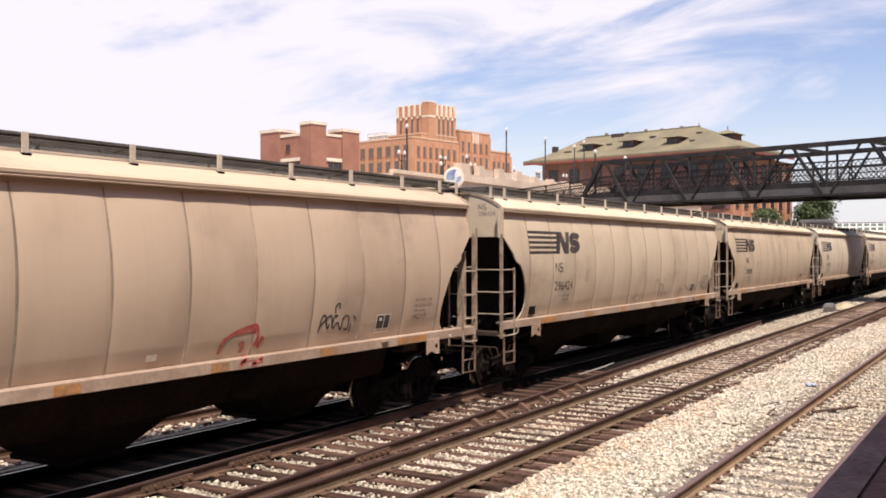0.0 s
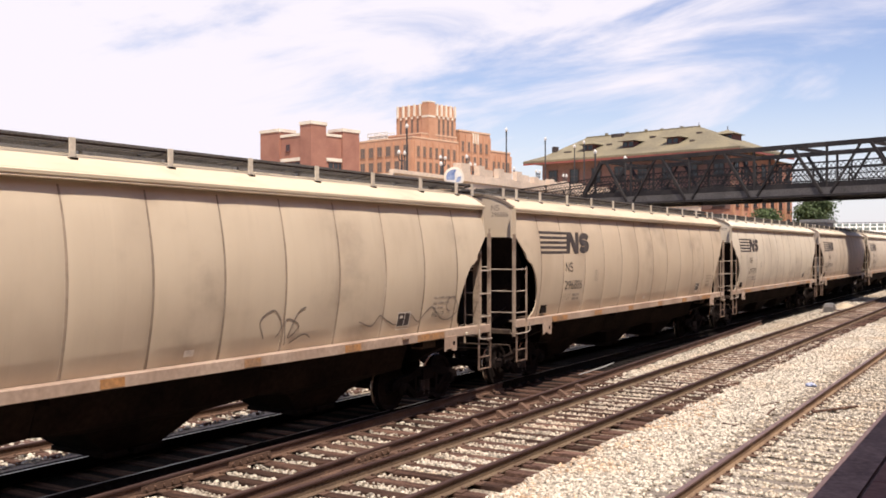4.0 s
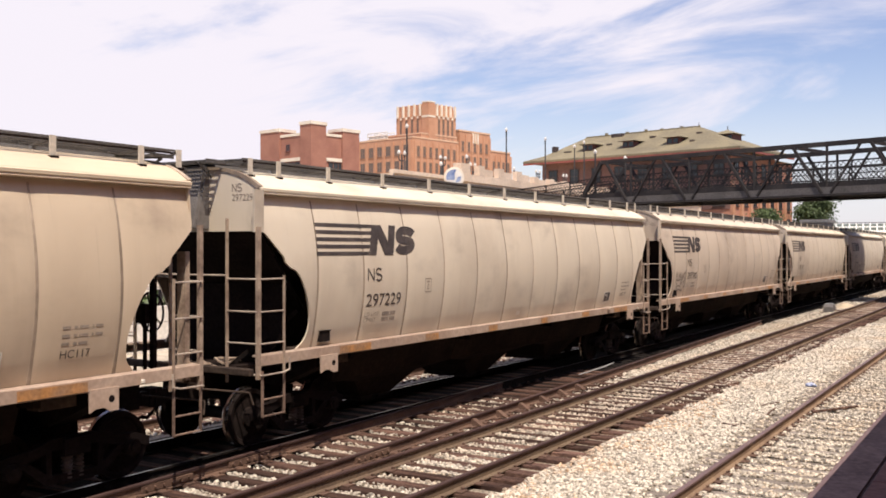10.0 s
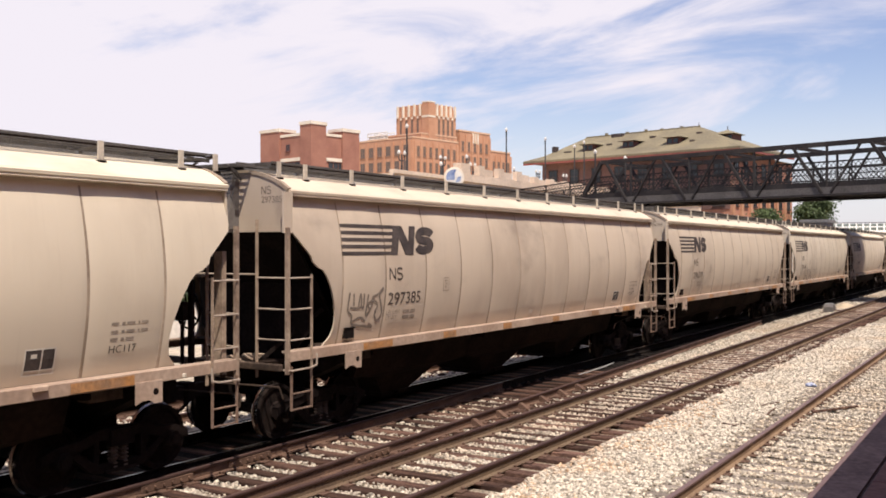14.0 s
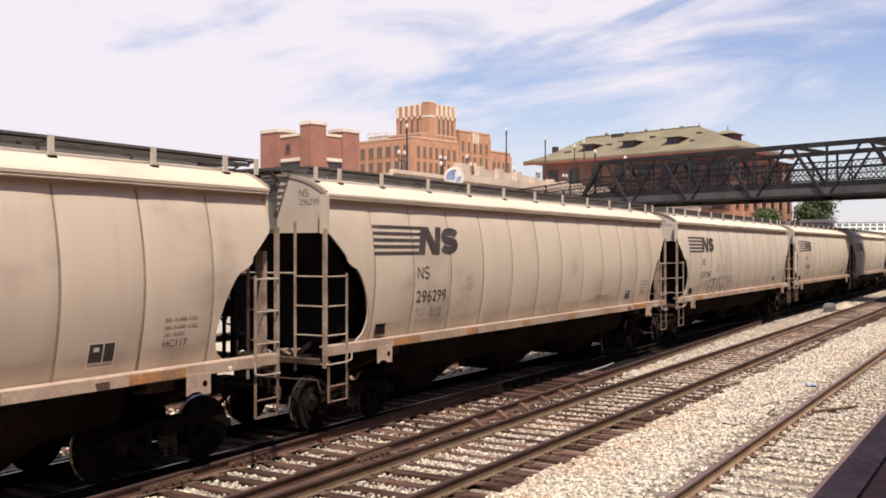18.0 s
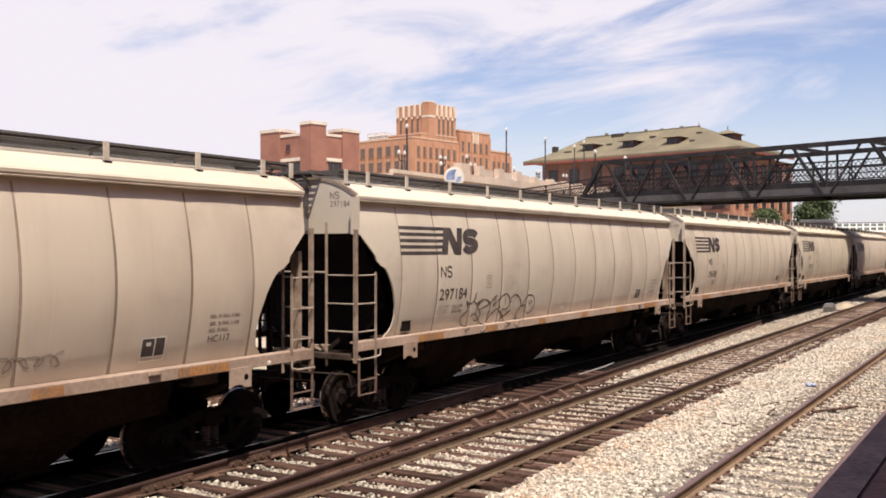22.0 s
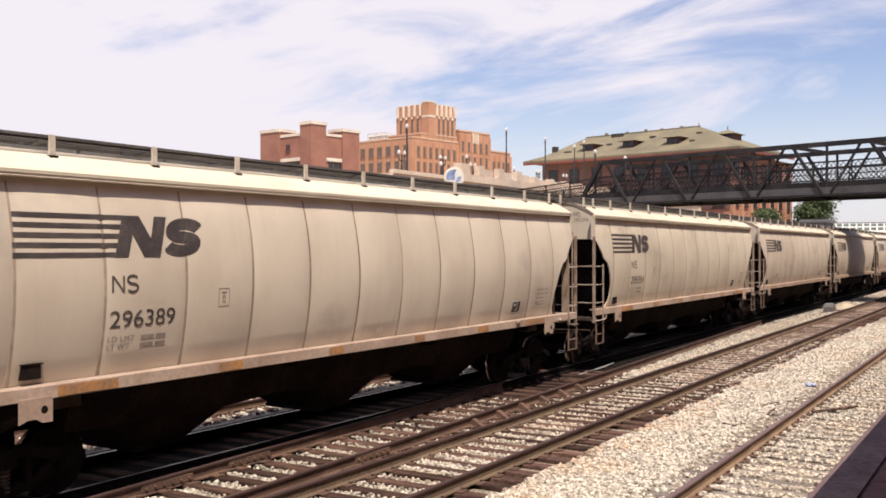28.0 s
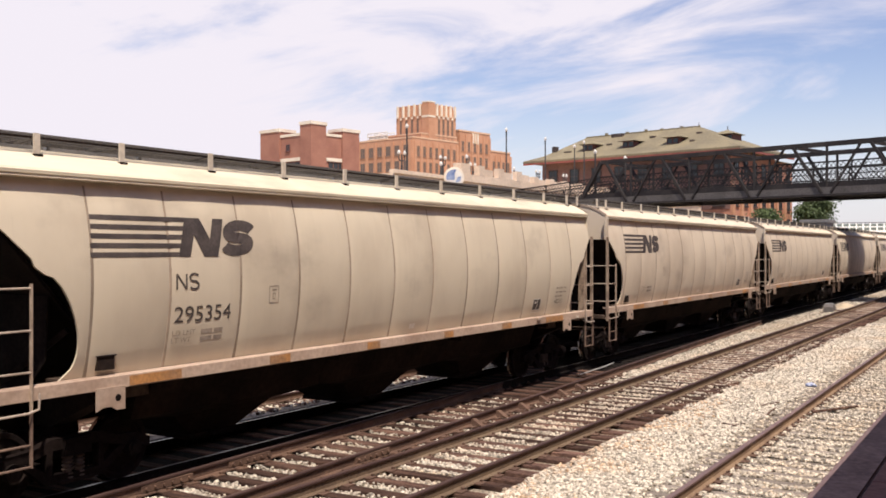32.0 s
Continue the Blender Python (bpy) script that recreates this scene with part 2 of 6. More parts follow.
M["brick_museum"] = mat("brick_museum", (0.46, 0.225, 0.145), (0.37, 0.165, 0.105), 0.9, scale=0.3, fine=3, fine_stretch=(1, 1, 4), grain=0.18, bump=0.2)
# museum brick again, darkened for the shaded front
M["brick_eave_shade"] = mat("brick_eave_shade", (0.19, 0.105, 0.085), (0.135, 0.075, 0.062), 0.9, scale=0.3, fine=3, fine_stretch=(1, 1, 4), grain=0.2, bump=0.2)
# paler copy of the bridge steel, painting the sunlit face of the bottom chord
M["bridge_sunlit"] = mat("bridge_sunlit", (0.105, 0.098, 0.096), (0.07, 0.065, 0.063), 0.75, 0.0, scale=0.6, fine=10, grain=0.25, bump=0.1, gloss=0.2)
M["sill_dirty"] = mat("sill_dirty", (0.075, 0.053, 0.041), (0.038, 0.027, 0.022), 0.85, scale=2.5, fine=14, grain=0.3, bump=0.1, gloss=0.2)
M["gutter_red"] = mat("gutter_red", (0.26, 0.075, 0.058), (0.20, 0.06, 0.048), 0.8, scale=1, fine=8, grain=0.2)
M["pale_frame"] = mat("pale_frame", (0.26, 0.165, 0.115), (0.21, 0.135, 0.095), 0.8, scale=2, fine=12, grain=0.15)
M["brick_pale"] = mat("brick_pale", (0.62, 0.42, 0.29), (0.55, 0.35, 0.23), 0.9, scale=0.3, fine=4, grain=0.12, bump=0.15)
M["shield_steel"] = mat("shield_steel", (0.17, 0.155, 0.148), (0.12, 0.11, 0.105), 0.65, 0.1, scale=3, fine=20, grain=0.15, bump=0.05)
M["marking_mid"] = mat("marking_mid", (0.19, 0.155, 0.13), (0.26, 0.215, 0.18), 0.75, scale=4, fine=25, grain=0.2, bump=0.02)
M["ladder_paint"] = mat("ladder_paint", (0.36, 0.28, 0.215), (0.205, 0.148, 0.115), 0.65, scale=3.0, fine=20, grain=0.2, bump=0.05, gloss=0.3)
M["step_dirty"] = mat("step_dirty", (0.22, 0.15, 0.115), (0.13, 0.088, 0.07), 0.75, scale=3.0, fine=20, grain=0.25, bump=0.06, gloss=0.2)
M["rung_steel"] = mat("rung_steel", (0.46, 0.385, 0.32), (0.28, 0.22, 0.18), 0.6, 0.1, scale=3, fine=20, grain=0.15, bump=0.05)
M["limestone"] = mat("limestone", (0.74, 0.66, 0.54), (0.62, 0.54, 0.44), 0.85, scale=0.6, fine=6, grain=0.1, bump=0.1)
M["concrete_tan"] = mat("concrete_tan", (0.70, 0.56, 0.43), (0.60, 0.47, 0.355), 0.9, scale=0.3, fine=5, grain=0.12, bump=0.15)
M["concrete_pale"] = mat("concrete_pale", (0.68, 0.64, 0.57), (0.55, 0.51, 0.45), 0.9, scale=0.5, fine=6, grain=0.12, bump=0.15)
M["roof_tile"] = mat("roof_tile", (0.215, 0.182, 0.112), (0.155, 0.132, 0.086), 0.85, scale=0.3, fine=5, fine_stretch=(1, 1, 3), grain=0.25, bump=0.3)
M["eave_wood"] = mat("eave_wood", (0.14, 0.05, 0.04), (0.10, 0.04, 0.035), 0.8, scale=1, fine=8, grain=0.2)
M["dark_frame"] = mat("dark_frame", (0.05, 0.04, 0.038), (0.08, 0.06, 0.055), 0.7, scale=2, fine=12, grain=0.2, gloss=0.2)
M["lamp_post"] = mat("lamp_post", (0.028, 0.03, 0.034), (0.05, 0.05, 0.05), 0.6, 0.2, scale=2, fine=12, grain=0.2)
M["globe"] = mat("globe", (0.66, 0.64, 0.60), (0.58, 0.56, 0.52), 0.35, scale=2, fine=5, grain=0.022, bump=0.0)
M["platform"] = mat("platform", (0.16, 0.078, 0.07), (0.115, 0.056, 0.05), 0.85, scale=0.8, fine=14, grain=0.25, bump=0.3, tint=0.2, gloss=0.2)
M["platform_edge"] = mat("platform_edge", (0.20, 0.132, 0.118), (0.14, 0.09, 0.08), 0.85, scale=2.0, fine=20, grain=0.3, bump=0.4, gloss=0.15)
M["leaf"] = mat("leaf", (0.075, 0.108, 0.035), (0.042, 0.068, 0.024), 0.6, scale=0.5, fine=3, grain=0.35, bump=0.0)
M["bark"] = mat("bark", (0.10, 0.075, 0.05), (0.07, 0.05, 0.035), 0.9, scale=2, fine=12, grain=0.3, bump=0.5)
M["sign_blue"] = mat("sign_blue", (0.12, 0.17, 0.33), (0.30, 0.36, 0.50), 0.5, scale=2.5, fine=8, grain=0.1)
M["green_white"] = mat("green_white", (0.90, 0.92, 0.90), (0.84, 0.87, 0.84), 0.7, scale=1, fine=6, grain=0.04)
M["screen"] = mat("screen", (0.20, 0.24, 0.22), (0.15, 0.19, 0.17), 0.8, scale=0.5, fine=4, grain=0.15)
M["litter"] = mat("litter", (0.12, 0.17, 0.36), (0.7, 0.72, 0.78), 0.5, scale=14, fine=20, grain=0.2)
M["asphalt"] = mat("asphalt", (0.060, 0.056, 0.052), (0.085, 0.078, 0.07), 0.9, scale=0.3, fine=12, grain=0.25, bump=0.3)


def glass(name, col=(0.03, 0.035, 0.04)):
    m = bpy.data.materials.new(name)
    m.use_nodes = True
    b = m.node_tree.nodes["Principled BSDF"]
    b.inputs["Base Color"].default_value, b.inputs["Roughness"].default_value = (*col, 1), 0.08
    return m


M["window_glass"] = glass("window_glass")
M["window_pale"] = glass("window_pale", (0.14, 0.10, 0.08))


# ---------------------------------------------------------------- mesh tools
def part(name, bm, material, parent=None, label="", smooth=False):
    """Links a bmesh as one mesh object, under a thing or a part."""
    me = bpy.data.meshes.new(name)
    bm.to_mesh(me)
    bm.free()
    if smooth:
        me.shade_smooth()
    for m in material if isinstance(material, (list, tuple)) else [material]:
        me.materials.append(m)
    ob = new(name, me)
    ob.parent = parent
    if label:
        ob["label"] = label
    return ob


def again(ob, name, parent, m):
    """One more object on the mesh of ob."""
    o = new(name, ob.data)
    o.parent = parent
    o.matrix_basis = m
    return o


def empty(name, m=Matrix()):
    e = new(name)
    e.empty_display_size = 0.3
    e.matrix_basis = m
    return e


def box(bm, x0, x1, y0, y1, z0, z1, m=None):
    v = [bm.verts.new((x, y, z)) for x in (x0, x1) for y in (y0, y1) for z in (z0, z1)]
    for f in ((0, 1, 3, 2), (4, 6, 7, 5), (0, 4, 5, 1), (2, 3, 7, 6), (0, 2, 6, 4), (1, 5, 7, 3)):
        bm.faces.new([v[i] for i in f])
    if m is not None:
        bmesh.ops.transform(bm, matrix=m, verts=v)
    return v


def prism(bm, pts, a, b, axis="y"):
    """A closed outline of (u, v) drawn out along an axis from a to b."""
    def at(u, v, w):
        return {"x": (w, u, v), "y": (u, w, v), "z": (u, v, w)}[axis]
    lo, hi = [bm.verts.new(at(u, v, a)) for u, v in pts], [bm.verts.new(at(u, v, b)) for u, v in pts]
    n = len(pts)
    fs = [bm.faces.new(lo), bm.faces.new(hi[::-1])]
    for i in range(n):
        fs.append(bm.faces.new((lo[i], hi[i], hi[(i + 1) % n], lo[(i + 1) % n])))
    bmesh.ops.recalc_face_normals(bm, faces=fs)


def tube(bm, p, q, r, n=8, r2=None):
    p, q = Vector(p), Vector(q)
    m = Matrix.Translation((p + q) / 2) @ (q - p).to_track_quat("Z", "Y").to_matrix().to_4x4()
    bmesh.ops.create_cone(bm, cap_ends=True, segments=n, radius1=r, radius2=r if r2 is None else r2, depth=(q - p).length, matrix=m)


def bar(bm, p, q, w, h, up=(0, 0, 1)):
    """A straight bar of section w by h from p to q."""
    p, q = Vector(p), Vector(q)
    d = (q - p).normalized()
    if abs(d.dot(Vector(up).normalized())) > 0.99:
        up = (1, 0, 0) if abs(d.x) < 0.9 else (0, 1, 0)
    s = d.cross(Vector(up)).normalized() * w / 2
    u = s.cross(d).normalized() * h / 2
    v = [bm.verts.new(e + a * s + b * u) for e in (p, q) for a, b in ((-1, -1), (1, -1), (1, 1), (-1, 1))]
    fs = [bm.faces.new([v[i] for i in f]) for f in ((0, 1, 2, 3), (7, 6, 5, 4), (0, 4, 5, 1), (1, 5, 6, 2), (2, 6, 7, 3), (3, 7, 4, 0))]
    bmesh.ops.recalc_face_normals(bm, faces=fs)


def lathe(bm, prof, n=24, m=None):
    """Turns (radius, height) points round the z axis."""
    rings = [[bm.verts.new((r * math.cos(6.28318 * i / n), r * math.sin(6.28318 * i / n), z)) for i in range(n)] for r, z in prof]
    for a, b in zip(rings, rings[1:]):
        for i in range(n):
            bm.faces.new((a[i], a[(i + 1) % n], b[(i + 1) % n], b[i]))
    bm.faces.new(rings[0][::-1])
    bm.faces.new(rings[-1])
    if m is not None:
        bmesh.ops.transform(bm, matrix=m, verts=[v for r in rings for v in r])


def bm_new():
    return bmesh.new()


# ---------------------------------------------------------------- ground and tracks
GROUND = -0.62
TRACK_Y = {"far": 15.80, "train": 11.245, "middle": 7.39, "near": 3.09}
G2 = 0.7525                                  # half the gauge, to the middle of the head


def build_ground():
    bm = bm_new()
    edges_x = [-3000, -300, -60, 0, 20, 40, 80, 160, 400, 3000]
    edges_y = [-3000, -300, -40, 0, 8, 20, 30, 60, 200, 3000]
    vs = [[bm.verts.new((x, y, GROUND)) for y in edges_y] for x in edges_x]
    for i in range(len(edges_x) - 1):
        for j in range(len(edges_y) - 1):
            bm.faces.new((vs[i][j], vs[i + 1][j], vs[i + 1][j + 1], vs[i][j + 1]))
    tagged(part("ground", bm, M["earth"]), "pale bare earth ground reaching to the horizon", "ground", kind="structure")
    bm = bm_new()
    xs, ys = [-60 + 4 * i for i in range(80)], [1.6 + 0.6 * i for i in range(31)]
    vs = [[bm.verts.new((x, y, -0.235 + 0.035 * noise.noise((x * 0.5, y * 0.9, 0)) + (0.03 if 4.3 < y < 5.6 else 0) - (0.32 if y > 13.4 else 0))) for y in ys] for x in xs]
    for i in range(len(xs) - 1):
        for j in range(len(ys) - 1):
            bm.faces.new((vs[i][j], vs[i + 1][j], vs[i + 1][j + 1], vs[i][j + 1]))
    tagged(part("ballast_bed", bm, M["ballast"], smooth=True), "pale cream crushed stone ballast between the tracks", "ballast", kind="structure")
    # dark strip laid where the train's shade falls
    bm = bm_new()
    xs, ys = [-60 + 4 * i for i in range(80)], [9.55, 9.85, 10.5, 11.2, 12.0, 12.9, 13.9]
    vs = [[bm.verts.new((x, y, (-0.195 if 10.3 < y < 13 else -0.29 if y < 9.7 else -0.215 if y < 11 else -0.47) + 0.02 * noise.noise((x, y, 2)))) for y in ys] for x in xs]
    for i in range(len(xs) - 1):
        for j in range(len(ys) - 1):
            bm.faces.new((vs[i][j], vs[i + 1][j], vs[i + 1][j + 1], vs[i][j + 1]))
    tagged(part("oily_bed", bm, M["oily"], smooth=True), "near-black ballast under the train, its shade in the colour", "ballast", kind="structure")


build_ground()

RAIL = [(-0.07, -0.171), (0.07, -0.171), (0.07, -0.155), (0.012, -0.14), (0.010, -0.045), (0.037, -0.03), (0.037, -0.006), (0.028, 0.0),
        (-0.028, 0.0), (-0.037, -0.006), (-0.037, -0.03), (-0.010, -0.045), (-0.012, -0.14), (-0.07, -0.155)]


def rail(parent, y, x0, x1, web, head, slope=0.0, worn=(5, 10)):
    """One rail of the I section, from x0 to x1; y is its place at x = 0."""
    bm = bm_new()
    n = len(RAIL)
    a = [bm.verts.new((x0, y + slope * x0 + u, v)) for u, v in RAIL]
    b = [bm.verts.new((x1, y + slope * x1 + u, v)) for u, v in RAIL]
    for i in range(n):
        f = bm.faces.new((a[i], a[(i + 1) % n], b[(i + 1) % n], b[i]))
        f.material_index = 1 if worn[0] <= i <= worn[1] else 0
    bm.faces.new(a[::-1])
    bm.faces.new(b)
    bmesh.ops.recalc_face_normals(bm, faces=bm.faces[:])
    return part("rail", bm, [web, head], parent)


def tie_mesh(length):
    bm = bm_new()
    box(bm, -0.115, 0.115, -length / 2, length / 2, -0.34, -0.172)
    bmesh.ops.bevel(bm, geom=bm.edges[:], offset=0.012, segments=1, affect="EDGES")
    return bm


def track(name, label, y, web, head, tie_mat, x0, x1, ties, tie_y=None, tie_len=2.6, step=0.52, lift=0.0, plates=True, drop=0.0):
    e = tagged(empty(name), label, "railway track", kind="structure")
    e.location = (0, 0, -drop)
    for s in (-1, 1):
        if name == "track_train":            # rails dark with the painted shade, with a narrow polished band
            rail(e, y + s * G2, x0, x1, web, web)
            band = bm_new()
            box(band, x0, x1, y + s * G2 - 0.012, y + s * G2 + 0.012, -0.001, 0.0015)
            part("running_band", band, head, e, "narrow polished band on the rail head")
        else:
            rail(e, y + s * G2, x0, x1, web, head)
    rnd = random.Random(len(name) * 7 + int(y * 10))
    proto = None
    a, b = ties
    x = a
    plate = bm_new()
    while x < b:
        m = pose(x + rnd.uniform(-0.04, 0.04), (tie_y or y) + rnd.uniform(-0.06, 0.06), lift + rnd.uniform(-0.018, 0.0), 0, 0, rnd.uniform(-2.0, 2.0))
        if proto is None:
            proto = part("tie", tie_mesh(tie_len), tie_mat, e)
            proto.matrix_basis = m
        else:
            again(proto, "tie", e, m)
        if plates:
            for s in (-1, 1):
                box(plate, x - 0.09, x + 0.09, y + s * G2 - 0.17, y + s * G2 + 0.17, -0.174, -0.158)
                for dx, dy in ((-0.06, 0.10), (0.06, -0.10), (0.05, 0.10)):
                    box(plate, x + dx - 0.014, x + dx + 0.014, y + s * G2 + dy - 0.018, y + s * G2 + dy + 0.018, -0.16, -0.128)
        x += step
    if plates:
        part("tie_plates", plate, M["rail_rust"], e, "rusty tie plates and spikes")["kind"] = "stuff"
    else:
        plate.free()
    return e


track_train = track("track_train", "main line track with polished rail heads under the train", TRACK_Y["train"], M["oily"], M["rail_shiny"], M["train_shade_tie"], -80, 260, (24.5, 70), plates=False)
track_middle = track("track_middle", "rusty brown track on dark wooden ties", TRACK_Y["middle"], M["rail_khaki"], M["rail_head"], M["tie"], -60, 260, (25.2, 74))
track_near = track("track_near", "rust-orange track beside the platform, ties sunk in pale ballast", TRACK_Y["near"], M["rail_orange"], M["rail_brown"], M["old_tie"], -60, 260, (7.0, 48), step=0.50, lift=-0.02)
track_far = track("track_far", "rusty track beyond the train", TRACK_Y["far"], M["rail_rust"], M["rail_head"], M["tie"], -60, 260, (4, 44), drop=0.32)


def build_crossover():
    """Two rails that lead from the middle track across to the train's track, on long ties, with bolted joint bars."""
    e = tagged(empty("crossover"), "rusty crossover rails with bolted joint bars on long ties", "railway track", kind="structure")
    slope = 0.0420
    rail(e, 8.19, -8, 43, M["rail_rust"], M["rail_head"], slope)
    rail(e, 8.19 + 1.47, -8, 20.2, M["rail_rust"], M["rail_head"], slope)
    rnd = random.Random(4)
    proto = None
    for i in range(34):
        x = 7.0 + 0.52 * i
        m = pose(x + rnd.uniform(-0.04, 0.04), 9.30 + rnd.uniform(-0.1, 0.1), rnd.uniform(-0.016, 0), 0, 0, rnd.uniform(-1.2, 1.2))
        if proto is None:
            proto = part("tie", tie_mesh(6.5), M["tie"], e)
            proto.matrix_basis = m
        else:
            again(proto, "tie", e, m)
    plates = bm_new()
    for i in range(34):
        x = 7.0 + 0.52 * i
        for y in (6.64, 8.14, 8.19 + slope * x, 9.66 + slope * x):
            box(plates, x - 0.09, x + 0.09, y - 0.17, y + 0.17, -0.174, -0.158)
            for dx, dy in ((-0.06, 0.10), (0.06, -0.10)):
                box(plates, x + dx - 0.014, x + dx + 0.014, y + dy - 0.018, y + dy + 0.018, -0.16, -0.128)
    part("tie_plates", plates, M["rail_rust"], e, "rusty tie plates and spikes")["kind"] = "stuff"
    for x, y in ((10.9, 9.66 + slope * 10.9), (12.1, 8.19 + slope * 12.1), (9.2, 9.66 + slope * 9.2)):
        j = bm_new()
        box(j, x - 0.46, x + 0.46, y - 0.052, y - 0.016, -0.135, -0.045)
        for k in range(6):
            tube(j, (x - 0.38 + 0.152 * k, y - 0.085, -0.09), (x - 0.38 + 0.152 * k, y - 0.045, -0.09), 0.022, 6)
        part("joint_bar", j, M["rail_rust"], e, "bolted steel joint bar")
    for k in range(6):                      # rail braces beside the closing rail
        x = 15.5 + 1.05 * k
        y = 8.19 + slope * x - 0.13
        j = bm_new()
        prism(j, [(y - 0.12, -0.165), (y + 0.11, -0.165), (y + 0.11, -0.05), (y + 0.06, -0.05)], x - 0.06, x + 0.06, "x")
        part("rail_brace", j, M["rail_rust"], e)


build_crossover()


def build_cinders():
    """Brown cinder dirt that fills the middle track farther along."""
    bm = bm_new()
    xs, ys = [22 + 2.0 * i for i in range(80)], [6.25, 6.7, 7.1, 7.5, 7.9, 8.25, 8.5]
    vs = [[bm.verts.new((x, y, -0.186 - (0.05 if y in (6.25, 8.5) else 0.0) - 0.05 * max(0.0, (26 - x) / 4) + 0.012 * noise.noise((x * 1.3, y * 2.0, 5.0)))) for y in ys] for x in xs]
    for i in range(len(xs) - 1):
        for j in range(len(ys) - 1):
            bm.faces.new((vs[i][j], vs[i + 1][j], vs[i + 1][j + 1], vs[i][j + 1]))
    tagged(part("cinder_bed", bm, M["cinder"], smooth=True), "brown cinder dirt between the ties of the middle track", "ballast", kind="structure")


build_cinders()


# ---------------------------------------------------------------- the train
CAR_LEN, PITCH = 16.58, 18.042
CUT = [(1.50, 0.86), (1.57, 0.92), (1.65, 1.02), (1.77, 1.06), (1.92, 1.08), (2.10, 1.05), (2.33, 0.97), (2.48, 0.90), (2.65, 0.79), (2.76, 0.68), (2.80, 0.56), (2.89, 0.43), (2.98, 0.40), (3.34, 0.01), (3.45, -0.02), (3.88, -0.02)]
WALL = [(1.45, 1.436), (1.6, 1.474), (1.75, 1.509), (1.9, 1.539), (2.05, 1.565), (2.2, 1.586), (2.35, 1.601), (2.5, 1.61), (2.65, 1.614), (2.8, 1.611), (2.95, 1.603), (3.1, 1.589), (3.25, 1.569), (3.4, 1.544), (3.55, 1.515), (3.7, 1.483), (3.85, 1.447)]


def rounded(pts, last):
    """Cuts the corners of the first points of a table."""
    out = [pts[0]]
    for (a, u), (b, v) in zip(pts[:last], pts[1:last]):
        out += [(a * 0.75 + b * 0.25, u * 0.75 + v * 0.25), (a * 0.25 + b * 0.75, u * 0.25 + v * 0.75)]
    return out + pts[last - 1:]


CUT = rounded(rounded(CUT, 9), 15)
SILL_BITS = ((13.50, 1.50, 0.20, 0.07), (15.68, 1.41, 0.06, 0.06))   # small pocket and tie-down lug on the sill
SEAMS = [1.23, 2.46, 3.79, 5.08, 6.38, 7.68, 8.98, 10.28, 11.60, 12.92, 14.18, 15.38]


def between(table, z):
    if z <= table[0][0]:
        return table[0][1]
    for (a, u), (b, v) in zip(table, table[1:]):
        if z <= b:
            return u + (v - u) * (z - a) / (b - a)
    return table[-1][1]


WALL_CURVE = np.polyfit([z for z, _ in WALL], [y for _, y in WALL], 5)


def side_y(z):
    return float(np.polyval(WALL_CURVE, min(max(z, 1.45), 3.92)))


def skin_y(x, z, s=-1):
    """The side's outer face, puffed out a little between the seams."""
    near = min(abs(x - q) for q in SEAMS)
    puff = 0.020 * (1 - math.exp(-near / 0.09)) + 0.008 * min(1.0, near / 0.6) + 0.010 * noise.noise((x * 0.9, z * 1.0, s * 3.0))
    return side_y(z) + puff * max(0.0, min(1.0, (z - 1.5) / 0.3, (3.88 - z) / 0.3))


def roof_z(y):
    return 4.35 - 0.385 * min(1.0, abs(y) / 1.6) ** 3.4


def side_sheet(s):
    """One curved side with its notched ends, slightly quilted between the seams, as a sheet with thickness."""
    bm = bm_new()
    zs = sorted(set([1.50 + 2.43 * i / 26 for i in range(27)] + [z for z, _ in CUT]))
    stops = [0.0] + SEAMS + [CAR_LEN]
    cols = []
    for a, b in zip(stops, stops[1:]):
        cols += [a, a + 0.04, a + 0.10, a + 0.22, (a + b) / 2, b - 0.22, b - 0.10, b - 0.04]
    cols.append(CAR_LEN)
    outer, inner = [], []
    for z in zs:
        lim = between(CUT, z)
        row_o, row_i = [], []
        for x in cols:
            x2 = min(max(x, lim), CAR_LEN - lim) if x not in (0.0, CAR_LEN) else (lim if x == 0.0 else CAR_LEN - lim)
            y = skin_y(x2, z, s)
            row_o.append(bm.verts.new((x2, s * y, z)))
            row_i.append(bm.verts.new((x2, s * (y - 0.03), z)))
        outer.append(row_o)
        inner.append(row_i)
    def quad(*v):
        kept, seen = [], set()
        for w in v:
            key = tuple(round(c, 4) for c in w.co)
            if key not in seen:
                seen.add(key)
                kept.append(w)
        if len(kept) > 2:
            bm.faces.new(kept)
    for i in range(len(zs) - 1):
        for j in range(len(cols) - 1):
            quad(outer[i][j], outer[i][j + 1], outer[i + 1][j + 1], outer[i + 1][j])
            quad(inner[i][j], inner[i + 1][j], inner[i + 1][j + 1], inner[i][j + 1])
        quad(outer[i][0], outer[i + 1][0], inner[i + 1][0], inner[i][0])
        quad(outer[i][-1], inner[i][-1], inner[i + 1][-1], outer[i + 1][-1])
    for j in range(len(cols) - 1):
        quad(outer[0][j], inner[0][j], inner[0][j + 1], outer[0][j + 1])
        quad(outer[-1][j], outer[-1][j + 1], inner[-1][j + 1], inner[-1][j])
    bmesh.ops.remove_doubles(bm, verts=bm.verts[:], dist=0.0004)
    bmesh.ops.recalc_face_normals(bm, faces=bm.faces[:])
    return bm


